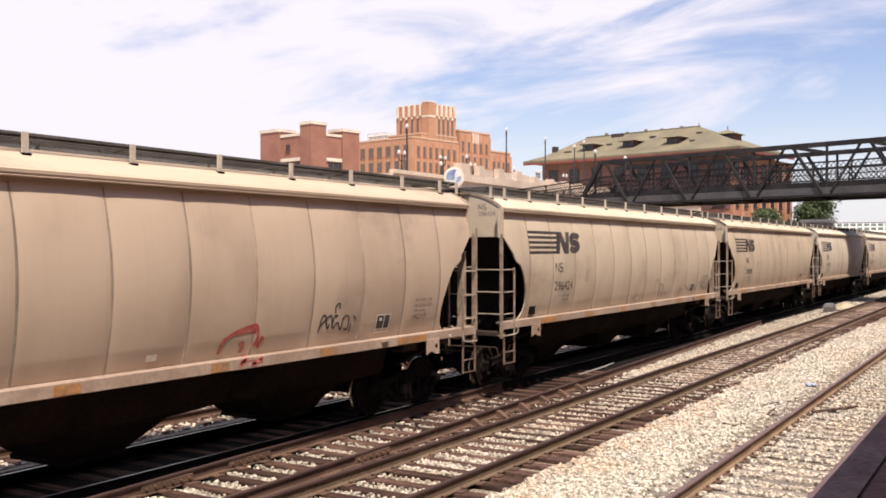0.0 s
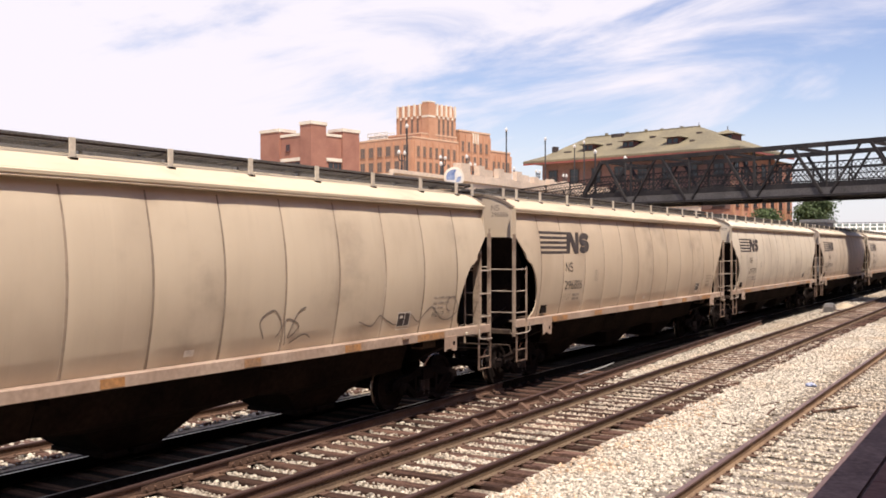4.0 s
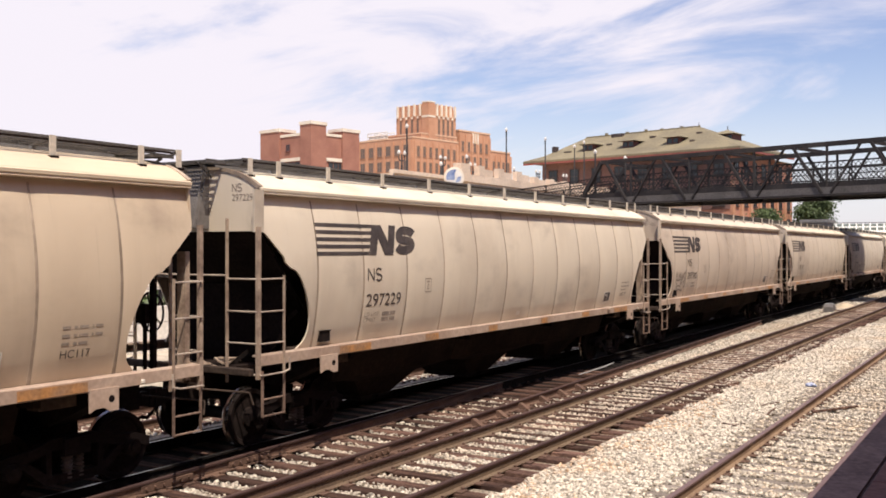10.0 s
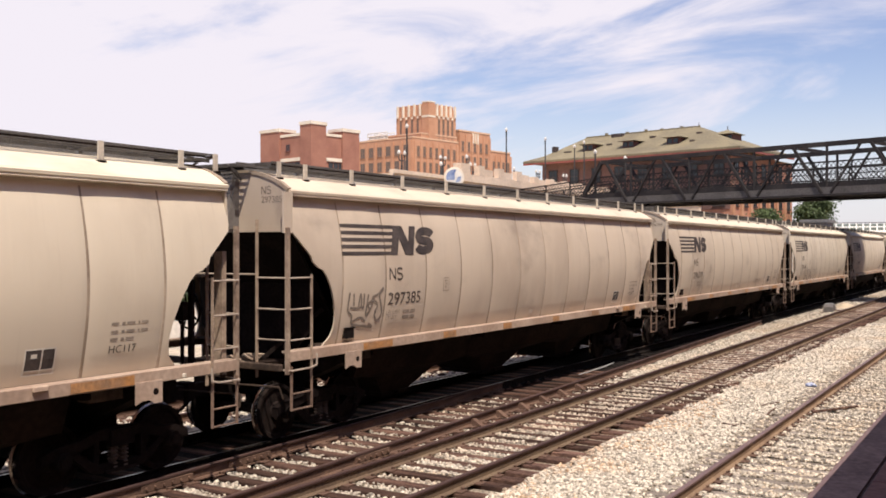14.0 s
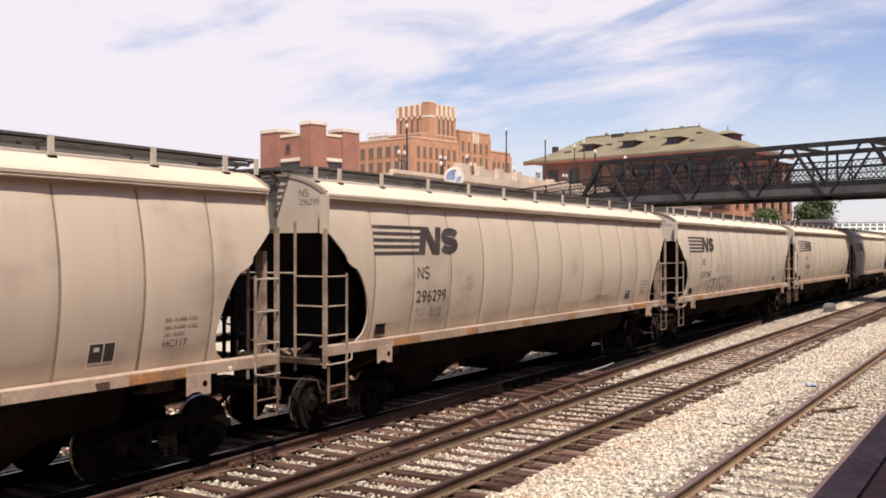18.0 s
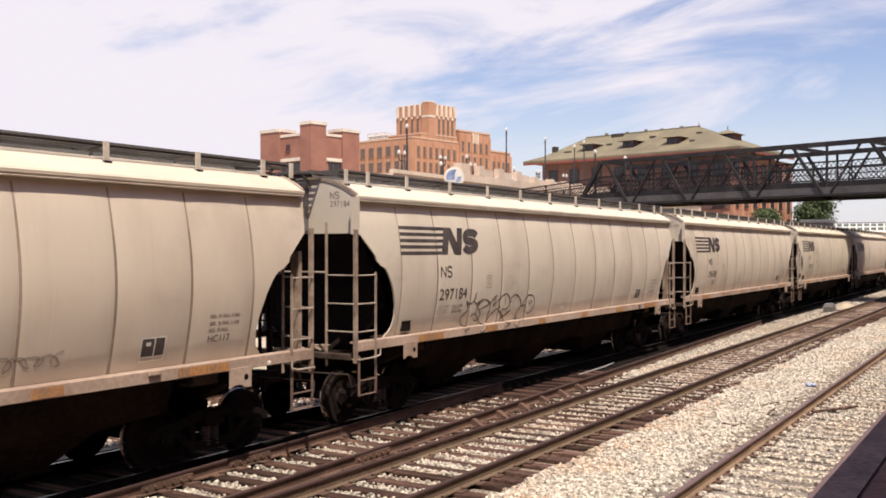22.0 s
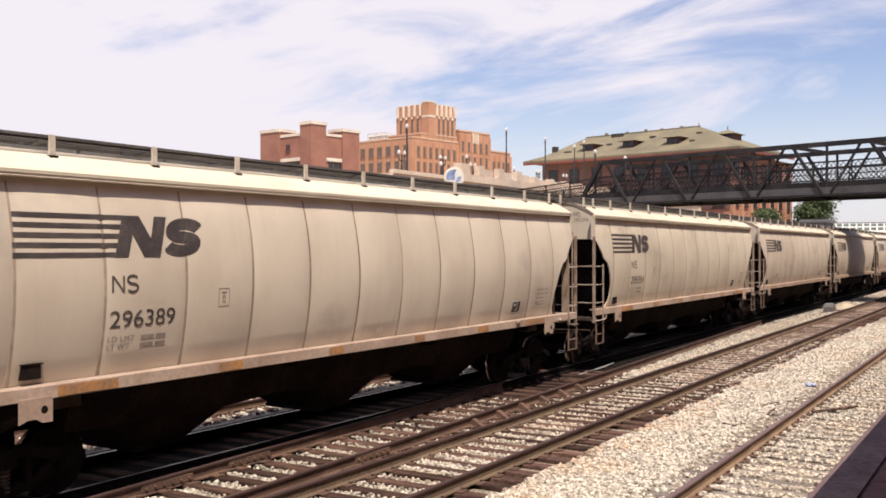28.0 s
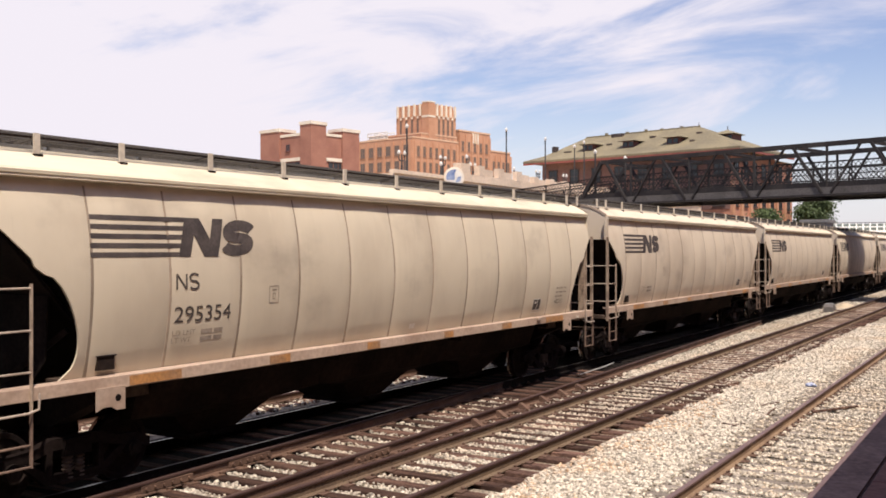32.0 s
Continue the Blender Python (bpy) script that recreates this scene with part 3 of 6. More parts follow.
def side_patch(bm, q, off=0.004, s=-1):
    """Paint on the curved side: a quadrilateral of (x, z) in small pieces that follow the curve."""
    (xa, za), (xb, zb), (xc, zc), (xd, zd) = q
    n = max(1, int(max(math.hypot(xb - xa, (zb - za) * 1.4), math.hypot(xc - xd, (zc - zd) * 1.4)) / 0.12))
    m = max(1, int(max(math.hypot(xd - xa, (zd - za) * 1.4), math.hypot(xc - xb, (zc - zb) * 1.4)) / 0.12))
    grid = []
    for j in range(m + 1):
        v, row = j / m, []
        for i in range(n + 1):
            u = i / n
            x = (xa * (1 - u) + xb * u) * (1 - v) + (xd * (1 - u) + xc * u) * v
            z = (za * (1 - u) + zb * u) * (1 - v) + (zd * (1 - u) + zc * u) * v
            row.append(bm.verts.new((x, s * (skin_y(x, z, s) + off), z)))
        grid.append(row)
    for j in range(m):
        for i in range(n):
            bm.faces.new((grid[j][i], grid[j][i + 1], grid[j + 1][i + 1], grid[j + 1][i]))


def scribble(car, x0, x1, z0, z1, seed, mat, loops=7, width=0.022, label="black spray-paint scribble"):
    """A looping sprayed line on the side."""
    rnd = random.Random(seed)
    bm = bm_new()
    pts = []
    for k in range(loops * 10 + 1):
        t = k / (loops * 10)
        a = 6.283 * t * loops + rnd.uniform(-0.5, 0.5)
        r = 0.5 + 0.5 * math.sin(t * 9.0 + seed)
        x = x0 + (x1 - x0) * t + 0.55 * (x1 - x0) / loops * math.sin(a)
        z = (z0 + z1) / 2 + (z1 - z0) / 2 * (0.55 + 0.4 * r) * math.cos(a + 0.7 * math.sin(t * 17 + seed))
        pts.append((x, z))
    for k, ((xa, za), (xb, zb)) in enumerate(zip(pts, pts[1:])):
        if k % 23 == 22:
            continue
        d = math.hypot(xb - xa, zb - za) or 1.0
        nx, nz = -(zb - za) / d * width / 2, (xb - xa) / d * width / 2
        quad = [(xa - nx, za - nz), (xb - nx, zb - nz), (xb + nx, zb + nz), (xa + nx, za + nz)]
        v = [bm.verts.new((x, -(skin_y(x, z) + 0.005), z)) for x, z in quad]
        bm.faces.new(v)
    return part("graffiti", bm, M[mat], car, label)


def sprayed_line(car, pts, width, mat, label):
    """A smooth sprayed line on the side through a few (x, z) points."""
    bm = bm_new()
    ring = []
    P = [Vector(p) for p in pts]
    P = [P[0] * 2 - P[1]] + P + [P[-1] * 2 - P[-2]]
    fine = []
    for a, b, c, d in zip(P, P[1:], P[2:], P[3:]):
        for k in range(6):
            t = k / 6
            fine.append(0.5 * ((2 * b) + (c - a) * t + (2 * a - 5 * b + 4 * c - d) * t * t + (3 * b - a - 3 * c + d) * t ** 3))
    for a, b in zip(fine, fine[1:]):
        n = Vector((-(b - a).y, (b - a).x)).normalized() * width / 2
        ring.append([bm.verts.new((q.x, -(1.636 if q.y < 1.53 else skin_y(q.x, q.y) + 0.006), q.y)) for q in (a - n, a + n)])
    for (a, b), (c, d) in zip(ring, ring[1:]):
        bm.faces.new((a, c, d, b))
    return part("graffiti", bm, M[mat], car, label)


def wheelset():
    bm = bm_new()
    turn = pose(0, 0, 0, 90)
    for s in (-1, 1):
        # tread, flange, rim, web and hub of one wheel
        prof = [(0.10, 0.06), (0.14, 0.06), (0.16, 0.02), (0.36, 0.015), (0.385, 0.05), (0.445, 0.06), (0.455, 0.0), (0.4572, -0.06), (0.483, -0.075), (0.478, -0.09), (0.39, -0.095), (0.36, -0.035), (0.16, -0.05), (0.10, -0.06)]
        lathe(bm, prof, 32, Matrix.Translation((0, s * 0.755, 0)) @ (turn if s < 0 else pose(0, 0, 0, -90)))
    for f in bm.faces:
        c = f.calc_center_median()
        r = math.hypot(c.x, c.z)
        if 0.4485 < r < 0.482 and abs(abs(c.y) - 0.755) < 0.09:
            f.material_index = 1
    tube(bm, (0, -1.0, 0), (0, 1.0, 0), 0.075, 14)
    for s in (-1, 1):
        for k in range(3):
            a = 2.094 * k
            tube(bm, (0.09 * math.cos(a), s * 0.81, 0.09 * math.sin(a)), (0.09 * math.cos(a), s * 0.835, 0.09 * math.sin(a)), 0.02, 6)
    return bm


def build_truck(car, x):
    t = new("truck")
    t.parent = car
    t.empty_display_size = 0.2
    t.location = (x, 0, 0)
    for s in (-1, 1):
        y0, y1 = s * 0.93, s * 1.05
        bm = bm_new()
        # lower and upper arms of the cast side piece, leaving the spring window and two side openings
        prism(bm, [(-1.18, 0.42), (-1.18, 0.56), (-0.98, 0.64), (-0.62, 0.67), (-0.34, 0.76), (0.34, 0.76), (0.62, 0.67), (0.98, 0.64), (1.18, 0.56), (1.18, 0.42), (0.98, 0.50), (0.62, 0.54), (0.34, 0.62), (-0.34, 0.62), (-0.62, 0.54), (-0.98, 0.50)], min(y0, y1), max(y0, y1))
        prism(bm, [(-0.80, 0.52), (-0.66, 0.52), (-0.36, 0.31), (0.36, 0.31), (0.66, 0.52), (0.80, 0.52), (0.42, 0.20), (-0.42, 0.20)], min(y0, y1), max(y0, y1))
        for e in (-1, 1):
            prism(bm, [(e * 0.34, 0.30), (e * 0.42, 0.30), (e * 0.42, 0.66), (e * 0.34, 0.66)], min(y0, y1), max(y0, y1))
        part("side_frame", bm, M["shaded_black"], t)
        for dx in (-0.085, 0.085):
            bm = bm_new()
            lathe(bm, [(0.045, 0.225)] + [q for i in range(6) for q in ((0.045, 0.232 + 0.049 * i), (0.072, 0.24 + 0.049 * i), (0.072, 0.257 + 0.049 * i), (0.045, 0.266 + 0.049 * i))] + [(0.045, 0.53)], 10, Matrix.Translation((dx, s * 0.99, 0)))
            part("spring", bm, M["spring"], t, "worn steel coil spring")
        bm = bm_new()
        box(bm, -0.26, 0.26, min(s * 0.90, s * 1.07), max(s * 0.90, s * 1.07), 0.19, 0.226)
        part("spring_plank", bm, M["grime_and_shade"], t)
        for e in (-1, 1):
            bm = bm_new()
            tube(bm, (e * 0.89, s * 0.95, 0.457), (e * 0.89, s * 1.10, 0.457), 0.11, 14)
            tube(bm, (e * 0.89, s * 1.09, 0.457), (e * 0.89, s * 1.125, 0.457), 0.07, 10)
            part("bearing_cap", bm, M["grime_and_shade"], t)
    bm = bm_new()
    box(bm, -0.19, 0.19, -1.10, 1.10, 0.53, 0.74)
    part("bolster", bm, M["shaded_black"], t)
    for e in (-1, 1):
        bm = bm_new()
        prism(bm, [(e * 0.34, 0.30), (e * 0.44, 0.30), (e * 0.44, 0.44), (e * 0.34, 0.44)], -0.85, 0.85)
        part("brake_beam", bm, M["grime_and_shade"], t)
    for e in (-1, 1):
        w = part("wheelset", wheelset(), [M["wheel"], M["tread"]], t, "rusty wheelset with bright worn treads", smooth=True)
        w.data.set_sharp_from_angle(angle=radians(35))
        w.location = (e * 0.89, 0, 0.457)
    return t


def ladder(car, end):
    """The corner ladders at one end: end = 0 at x = 0, 1 at the other end."""
    def X(x):
        return x if end == 0 else CAR_LEN - x
    for s in (-1, 1):
        part_bm = bm_new()
        # corner post, with its wide head plate
        x0, x1 = sorted((X(-0.165), X(-0.105)))
        box(part_bm, x0, x1, s * 1.60 - 0.03, s * 1.60 + 0.03, 1.18, 3.42)
        part("corner_post", part_bm, M["ladder_paint"], car)
        if end == 0:
            b = bm_new()
            box(b, -0.19, 0.01, s * 1.555 - 0.02, s * 1.555 + 0.02, 3.34, 3.97)
            part("corner_plate", b, M["hopper"], car)
        b = bm_new()
        bar(b, (X(0.38), s * 1.645, 1.24), (X(0.38), s * 1.645, 2.70), 0.038, 0.02, (1, 0, 0))
        part("side_stile", b, M["ladder_paint"], car)
        for x, top in ((0.38, 1.24), (-0.10, 1.30)):
            b = bm_new()
            bar(b, (X(x), s * 1.645, 0.62), (X(x), s * 1.645, top), 0.038, 0.02, (1, 0, 0))
            part("step_stile", b, M["step_dirty"], car, "dirt-brown step hanger")
        b = bm_new()
        bar(b, (X(-0.16), s * 1.0, 1.10), (X(-0.16), s * 1.0, 3.55), 0.02, 0.052, (1, 0, 0))
        part("end_stile", b, M["ladder_paint"], car)
        for z in (2.65, 2.17, 1.70):
            b = bm_new()
            tube(b, (X(-0.13), s * 1.645, z), (X(0.38), s * 1.645, z), 0.013, 6)
            part("rung", b, M["rung_steel"], car)
            b = bm_new()
            tube(b, (X(-0.16), s * 1.0, z), (X(-0.16), s * 1.60, z), 0.013, 6)
            part("rung", b, M["rung_steel"], car)
        b = bm_new()
        pts = [(X(-0.16), s * 1.0, 1.27), (X(-0.20), s * 1.30, 1.25), (X(-0.12), s * 1.68, 1.24), (X(0.30), s * 1.70, 1.25), (X(0.44), s * 1.70, 1.28), (X(0.45), s * 1.70, 1.46)]
        for p, q in zip(pts, pts[1:]):
            tube(b, p, q, 0.014, 6)
        part("grab_iron", b, M["rung_steel"], car)
        for z in (0.88, 0.635):
            b = bm_new()
            tube(b, (X(-0.10), s * 1.645, z), (X(0.38), s * 1.645, z), 0.014, 6)
            part("sill_step", b, M["step_dirty"], car)
    b = bm_new()
    tube(b, (X(-0.18), -1.0, 2.70), (X(-0.18), 1.0, 2.70), 0.014, 6)
    part("end_handrail", b, M["rung_steel"], car)


def build_car():
    car = empty("hopper_car")
    # curved sides
    for s in (-1, 1):
        part("side_sheet", side_sheet(s), M["hopper"], car, smooth=True).data.set_sharp_from_angle(angle=radians(30))
        for x in SEAMS:
            bm = bm_new()
            zs = [z for z in [1.52 + 0.13 * i for i in range(19)] if between(CUT, z) + 0.03 < min(x, CAR_LEN - x)]
            for a, b in zip(zs, zs[1:]):
                wa, wb = (0.010 + 0.008 * min(1.0, max(0.0, (3.75 - z) / 0.9)) for z in (a, b))
                for u, v, o, p in ((-1, 1, 0.005, 0.005), (1, 1.8, 0.005, -0.003), (-1.8, -1, -0.003, 0.005)):
                    ya, yb = skin_y(x, a, s) + 0.002, skin_y(x, b, s) + 0.002
                    q = [bm.verts.new((x + u * wa, s * (ya + o), a)), bm.verts.new((x + v * wa, s * (ya + p), a)), bm.verts.new((x + v * wb, s * (yb + p), b)), bm.verts.new((x + u * wb, s * (yb + o), b))]
                    bm.faces.new(q)
            bmesh.ops.recalc_face_normals(bm, faces=bm.faces[:])
            part("seam", bm, M["seam"], car)
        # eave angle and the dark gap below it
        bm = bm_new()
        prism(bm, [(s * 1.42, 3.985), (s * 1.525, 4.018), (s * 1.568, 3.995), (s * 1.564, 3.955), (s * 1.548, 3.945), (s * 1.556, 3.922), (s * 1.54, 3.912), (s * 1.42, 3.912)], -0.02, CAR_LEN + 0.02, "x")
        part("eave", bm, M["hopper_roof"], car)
        # side sill with pads
        bm = bm_new()
        prism(bm, [(s * 1.47, 1.533), (s * 1.62, 1.53), (s * 1.63, 1.52), (s * 1.63, 1.375), (s * 1.60, 1.365), (s * 1.60, 1.49), (s * 1.47, 1.503)], -0.12, CAR_LEN + 0.12, "x")
        part("side_sill", bm, M["hopper_sill"], car)
        # ledge coloured dark so that it throws less light up the side
        bm = bm_new()
        box(bm, 0.95, CAR_LEN - 0.95, min(s * 1.10, s * 1.468), max(s * 1.10, s * 1.468), 1.503, 1.531)
        part("sill_ledge", bm, M["sill_dirty"], car)
        for x in (1.27, CAR_LEN - 1.70):
            bm = bm_new()
            prism(bm, [(x, 1.40), (x + 0.43, 1.40), (x + 0.43, 1.11), (x + 0.30, 1.11), (x + 0.22, 1.16), (x + 0.10, 1.16), (x, 1.12)], s * 1.635 - 0.012, s * 1.635 + 0.012)
            part("jacking_pad", bm, M["hopper_sill"], car)
            # black disc painted for the shade inside the pad's hole
            bm = bm_new()
            tube(bm, (x + 0.32, s * 1.645, 1.26), (x + 0.32, s * 1.65, 1.26), 0.045, 12)
            part("pad_hole", bm, M["shaded_black"], car)
        for a, b in ((1.78, 2.64), (4.38, 4.84), (6.84, 7.21), (9.35, 9.69), (11.73, 12.16), (13.92, 14.86)):
            bm = bm_new()
            box(bm, a, b, s * 1.6345 - 0.003, s * 1.6345 + 0.003, 1.385, 1.505)
            part("reflector_strip", bm, M["reflector"], car, "weathered orange reflector strip")
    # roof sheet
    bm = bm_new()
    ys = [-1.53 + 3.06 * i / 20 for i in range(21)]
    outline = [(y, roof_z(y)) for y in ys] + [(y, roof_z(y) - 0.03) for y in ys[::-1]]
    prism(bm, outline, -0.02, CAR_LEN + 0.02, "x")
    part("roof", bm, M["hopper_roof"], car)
    # end sheets above the notch and, under them, slope sheets painted black for shade
    for end in (0, 1):
        def X(x):
            return x if end == 0 else CAR_LEN - x
        bm = bm_new()
        out = [(-1.55, 3.36)] + [(y * 0.985, roof_z(y) - 0.025) for y in ys] + [(1.55, 3.36)]
        a, b = sorted((X(-0.03), X(0.0)))
        prism(bm, out, a, b, "x")
        part("end_sheet", bm, M["hopper"], car)
        bm = bm_new()
        a, b = sorted((X(-0.045), X(0.03)))
        prism(bm, [(y * 1.005, roof_z(y) + 0.012) for y in ys] + [(y * 0.985, roof_z(y) - 0.04) for y in ys[::-1]], a, b, "x")
        part("roof_end_angle", bm, M["seam"], car)
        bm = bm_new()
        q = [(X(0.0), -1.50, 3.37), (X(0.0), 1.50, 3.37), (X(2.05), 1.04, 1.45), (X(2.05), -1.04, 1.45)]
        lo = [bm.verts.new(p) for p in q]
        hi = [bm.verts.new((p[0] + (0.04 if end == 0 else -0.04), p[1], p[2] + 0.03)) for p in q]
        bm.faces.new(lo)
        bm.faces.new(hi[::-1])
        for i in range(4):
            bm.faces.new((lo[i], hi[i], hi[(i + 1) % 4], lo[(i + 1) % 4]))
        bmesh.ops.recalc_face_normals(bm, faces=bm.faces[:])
        part("slope_sheet", bm, M["shaded_black"], car)
        if end == 0:                            # upright web that carries the slope sheet; its black paints the notch's shade
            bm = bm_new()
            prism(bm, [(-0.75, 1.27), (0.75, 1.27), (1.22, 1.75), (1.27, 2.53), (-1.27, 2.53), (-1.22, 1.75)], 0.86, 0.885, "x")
            part("shear_web", bm, M["shaded_black"], car)
        # stub sill, end sill, platform and striker
        bm = bm_new()
        a, b = sorted((X(-0.27), X(-0.18)))
        box(bm, a, b, -1.56, 1.56, 1.23, 1.34)
        bmesh.ops.bevel(bm, geom=bm.edges[:], offset=0.015, segments=1, affect="EDGES")
        part("end_sill", bm, M["sill_dirty"], car, "rust-stained end sill")
        bm = bm_new()
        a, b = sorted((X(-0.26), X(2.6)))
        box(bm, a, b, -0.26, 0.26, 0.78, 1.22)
        part("stub_sill", bm, M["grime_and_shade"], car)
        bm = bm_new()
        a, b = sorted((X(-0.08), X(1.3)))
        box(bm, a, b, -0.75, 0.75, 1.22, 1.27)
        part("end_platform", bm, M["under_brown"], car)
        for s in (-1, 1):
            bm = bm_new()
            bar(bm, (X(0.55), s * 0.4, 1.25), (X(1.15), s * 1.25, 2.1), 0.07, 0.07)
            bar(bm, (X(1.5), s * 0.5, 1.25), (X(1.5), s * 1.12, 1.45), 0.08, 0.08)
            part("end_brace", bm, M["grime_and_shade"], car)
        bm = bm_new()                           # loose hoses and rods lying on the platform
        rnd = random.Random(31 + end)
        for k in range(5):
            p = Vector((X(rnd.uniform(0.0, 0.5)), rnd.uniform(-0.7, 0.0), 1.29 + 0.02 * k))
            for _ in range(4):
                q = Vector((p.x + rnd.uniform(-0.18, 0.18), p.y + rnd.uniform(-0.25, 0.25), 1.29 + rnd.uniform(0.0, 0.09)))
                tube(bm, p, q, 0.02, 6)
                p = q
        part("hose_tangle", bm, M["ladder_paint"], car, "dusty tangle of hose on the end platform")["kind"] = "stuff"
        # coupler with its knuckle
        bm = bm_new()
        d = -1 if end == 0 else 1
        x0 = X(-0.2)
        bar(bm, (x0, 0, 0.88), (x0 + d * 0.42, 0, 0.88), 0.14, 0.20)
        prism(bm, [(x0 + d * 0.40, -0.10), (x0 + d * 0.40, 0.13), (x0 + d * 0.54, 0.17), (x0 + d * 0.60, 0.06), (x0 + d * 0.53, 0.02), (x0 + d * 0.56, -0.13)], 0.74, 1.02, "z")
        part("coupler", bm, M["grime_and_shade"], car)
        bm = bm_new()
        pts = [(X(-0.2), 0.22, 0.80), (X(-0.42), 0.26, 0.62), (X(-0.60), 0.24, 0.52), (X(-0.73), 0.2, 0.56)]
        for p, q in zip(pts, pts[1:]):
            tube(bm, p, q, 0.025, 8)
        part("air_hose", bm, M["shaded_black"], car, "hanging black rubber air hose")
        bm = bm_new()
        tube(bm, (X(-0.27), -1.55, 1.0), (X(-0.27), -0.3, 0.98), 0.014, 6)
        tube(bm, (X(-0.27), -1.55, 1.0), (X(-0.22), -1.58, 0.82), 0.014, 6)
        part("uncoupling_lever", bm, M["sill_dirty"], car)
        # grey shield of expanded metal with a rim, leaning out below the roof walk
        bm = bm_new()
        H = 0.165
        def P(u, w):
            return Vector((X(-0.06 - 0.26 * w), -0.24 + u - 0.04 * w, 4.36 - 0.95 * w))
        for u in (-H - 0.05, H + 0.05):
            bar(bm, P(u, 0.0), P(u, 1.0), 0.02, 0.10, (1, 0, 0))
        bar(bm, P(-H, 0.02), P(H, 0.02), 0.03, 0.06, (0, 0, 1))
        bar(bm, P(-H - 0.09, 0.93), P(H + 0.09, 0.93), 0.02, 0.14, (0, 0, 1))
        rise = 2 * H * 1.7 / 0.98
        for k in range(-9, 14):
            for way in (-1, 1):
                ends = []
                for t in (0.0, 1.0):
                    ends.append((way * (2 * t - 1) * H, 0.105 * k + rise * t))
                (ua, wa), (ub, wb) = ends
                lo, hi = max(0.0, (0.03 - wa) / (wb - wa)), min(1.0, (0.90 - wa) / (wb - wa))
                if hi - lo > 0.05:
                    bar(bm, P(ua + (ub - ua) * lo, wa + (wb - wa) * lo), P(ua + (ub - ua) * hi, wa + (wb - wa) * hi), 0.030, 0.016, (1, 0, 0))
        part("end_shield", bm, M["shield_steel"], car, "grey shield of expanded metal mesh")["kind"] = "stuff"
        bm = bm_new()                           # dark grey wedge plate between the shield and the end
        prism(bm, [(X(-0.032), 4.30), (X(-0.07), 4.34), (X(-0.32), 3.42), (X(-0.032), 3.40)], -0.24 - H - 0.10, -0.24 - H - 0.075)
        part("shield_bracket", bm, M["shield_steel"], car, "grey steel wedge plate beside the shield")
        # crossover walk over the end
        bm = bm_new()
        lo, hi = sorted((X(0.0), X(0.24)))
        prism(bm, [(-1.10, 4.375), (-0.4, 4.44), (0.4, 4.44), (1.10, 4.375), (1.10, 4.345), (0.4, 4.41), (-0.4, 4.41), (-1.10, 4.345)], lo, hi, "x")
        a2, b2 = sorted((X(-0.40), X(0.0)))
        for k in range(10):
            xs = a2 + 0.02 + (b2 - a2 - 0.04) * k / 9
            box(bm, xs - 0.008, xs + 0.008, -0.80, 0.80, 4.405, 4.425)
        for yy in (-0.8, 0.8):
            bar(bm, (a2, yy, 4.41), (b2, yy, 4.41), 0.02, 0.06)
        for yy in (-0.6, 0.0, 0.6):
            bar(bm, (X(-0.36), yy, 4.39), (X(0.0), yy * 0.9, 4.18), 0.03, 0.03)
        part("end_walk", bm, M["grate"], car)["kind"] = "stuff"
        ladder(car, end)
    # running boards, their brackets, and the trough hatch down the middle
    for s in (-1, 1):
        bm = bm_new()
        for y in (s * 0.68, s * 0.92):
            bar(bm, (0.0, y, 4.446), (CAR_LEN + 0.16, y, 4.446), 0.012, 0.02)
        y0, y1 = sorted((s * 0.46, s * 1.14))
        for k in range(309):
            x = 0.02 + 0.054 * k
            box(bm, x, x + 0.02, y0, y1, 4.447, 4.456)
        bar(bm, (0.0, s * 1.155, 4.45), (CAR_LEN + 0.16, s * 1.155, 4.45), 0.02, 0.03)
        bar(bm, (0.0, s * 0.45, 4.43), (CAR_LEN + 0.16, s * 0.45, 4.43), 0.02, 0.06)
        part("running_board", bm, M["grate"], car, "dark steel grating roof walk")
        bm = bm_new()
        bar(bm, (0.0, s * 1.165, 4.415), (CAR_LEN + 0.16, s * 1.165, 4.415), 0.02, 0.025)
        part("walk_runner", bm, M["under_brown"], car, "dark lower edge rail of the roof walk")
        for x in [0.13, 0.77] + [2.02 + 1.585 * k for k in range(9)] + [16.05, 16.71]:
            bm = bm_new()
            box(bm, x - 0.04, x + 0.04, s * 1.195 - 0.014, s * 1.195 + 0.014, roof_z(1.2) - 0.02, 4.466)
            part("walk_bracket", bm, M["galvanised"], car, "pale flat bracket")
            bm = bm_new()
            box(bm, x - 0.055, x + 0.055, s * 1.195 - 0.05, s * 1.195 + 0.04, roof_z(1.2) - 0.025, roof_z(1.2) + 0.012)
            part("bracket_foot", bm, M["under_brown"], car)
            bm = bm_new()                       # curved arm under the walk
            arc = [(x + 0.02 * k, s * (1.17 - 0.19 * k), 4.43 - 0.012 * k * (4 - k)) for k in range(5)]
            for p, q in zip(arc, arc[1:]):
                bar(bm, p, q, 0.035, 0.03)
            part("bracket_arm", bm, M["grate"], car)
    bm = bm_new()
    prism(bm, [(-0.36, 4.33), (-0.34, 4.41), (-0.25, 4.445), (0.25, 4.445), (0.34, 4.41), (0.36, 4.33)], 0.25, CAR_LEN - 0.25, "x")
    part("trough_hatch", bm, M["grate"], car)
    for k in range(10):
        bm = bm_new()
        x = 1.5 + 1.5 * k
        bar(bm, (x, -0.42, 4.405), (x, 0.42, 4.405), 0.05, 0.12)
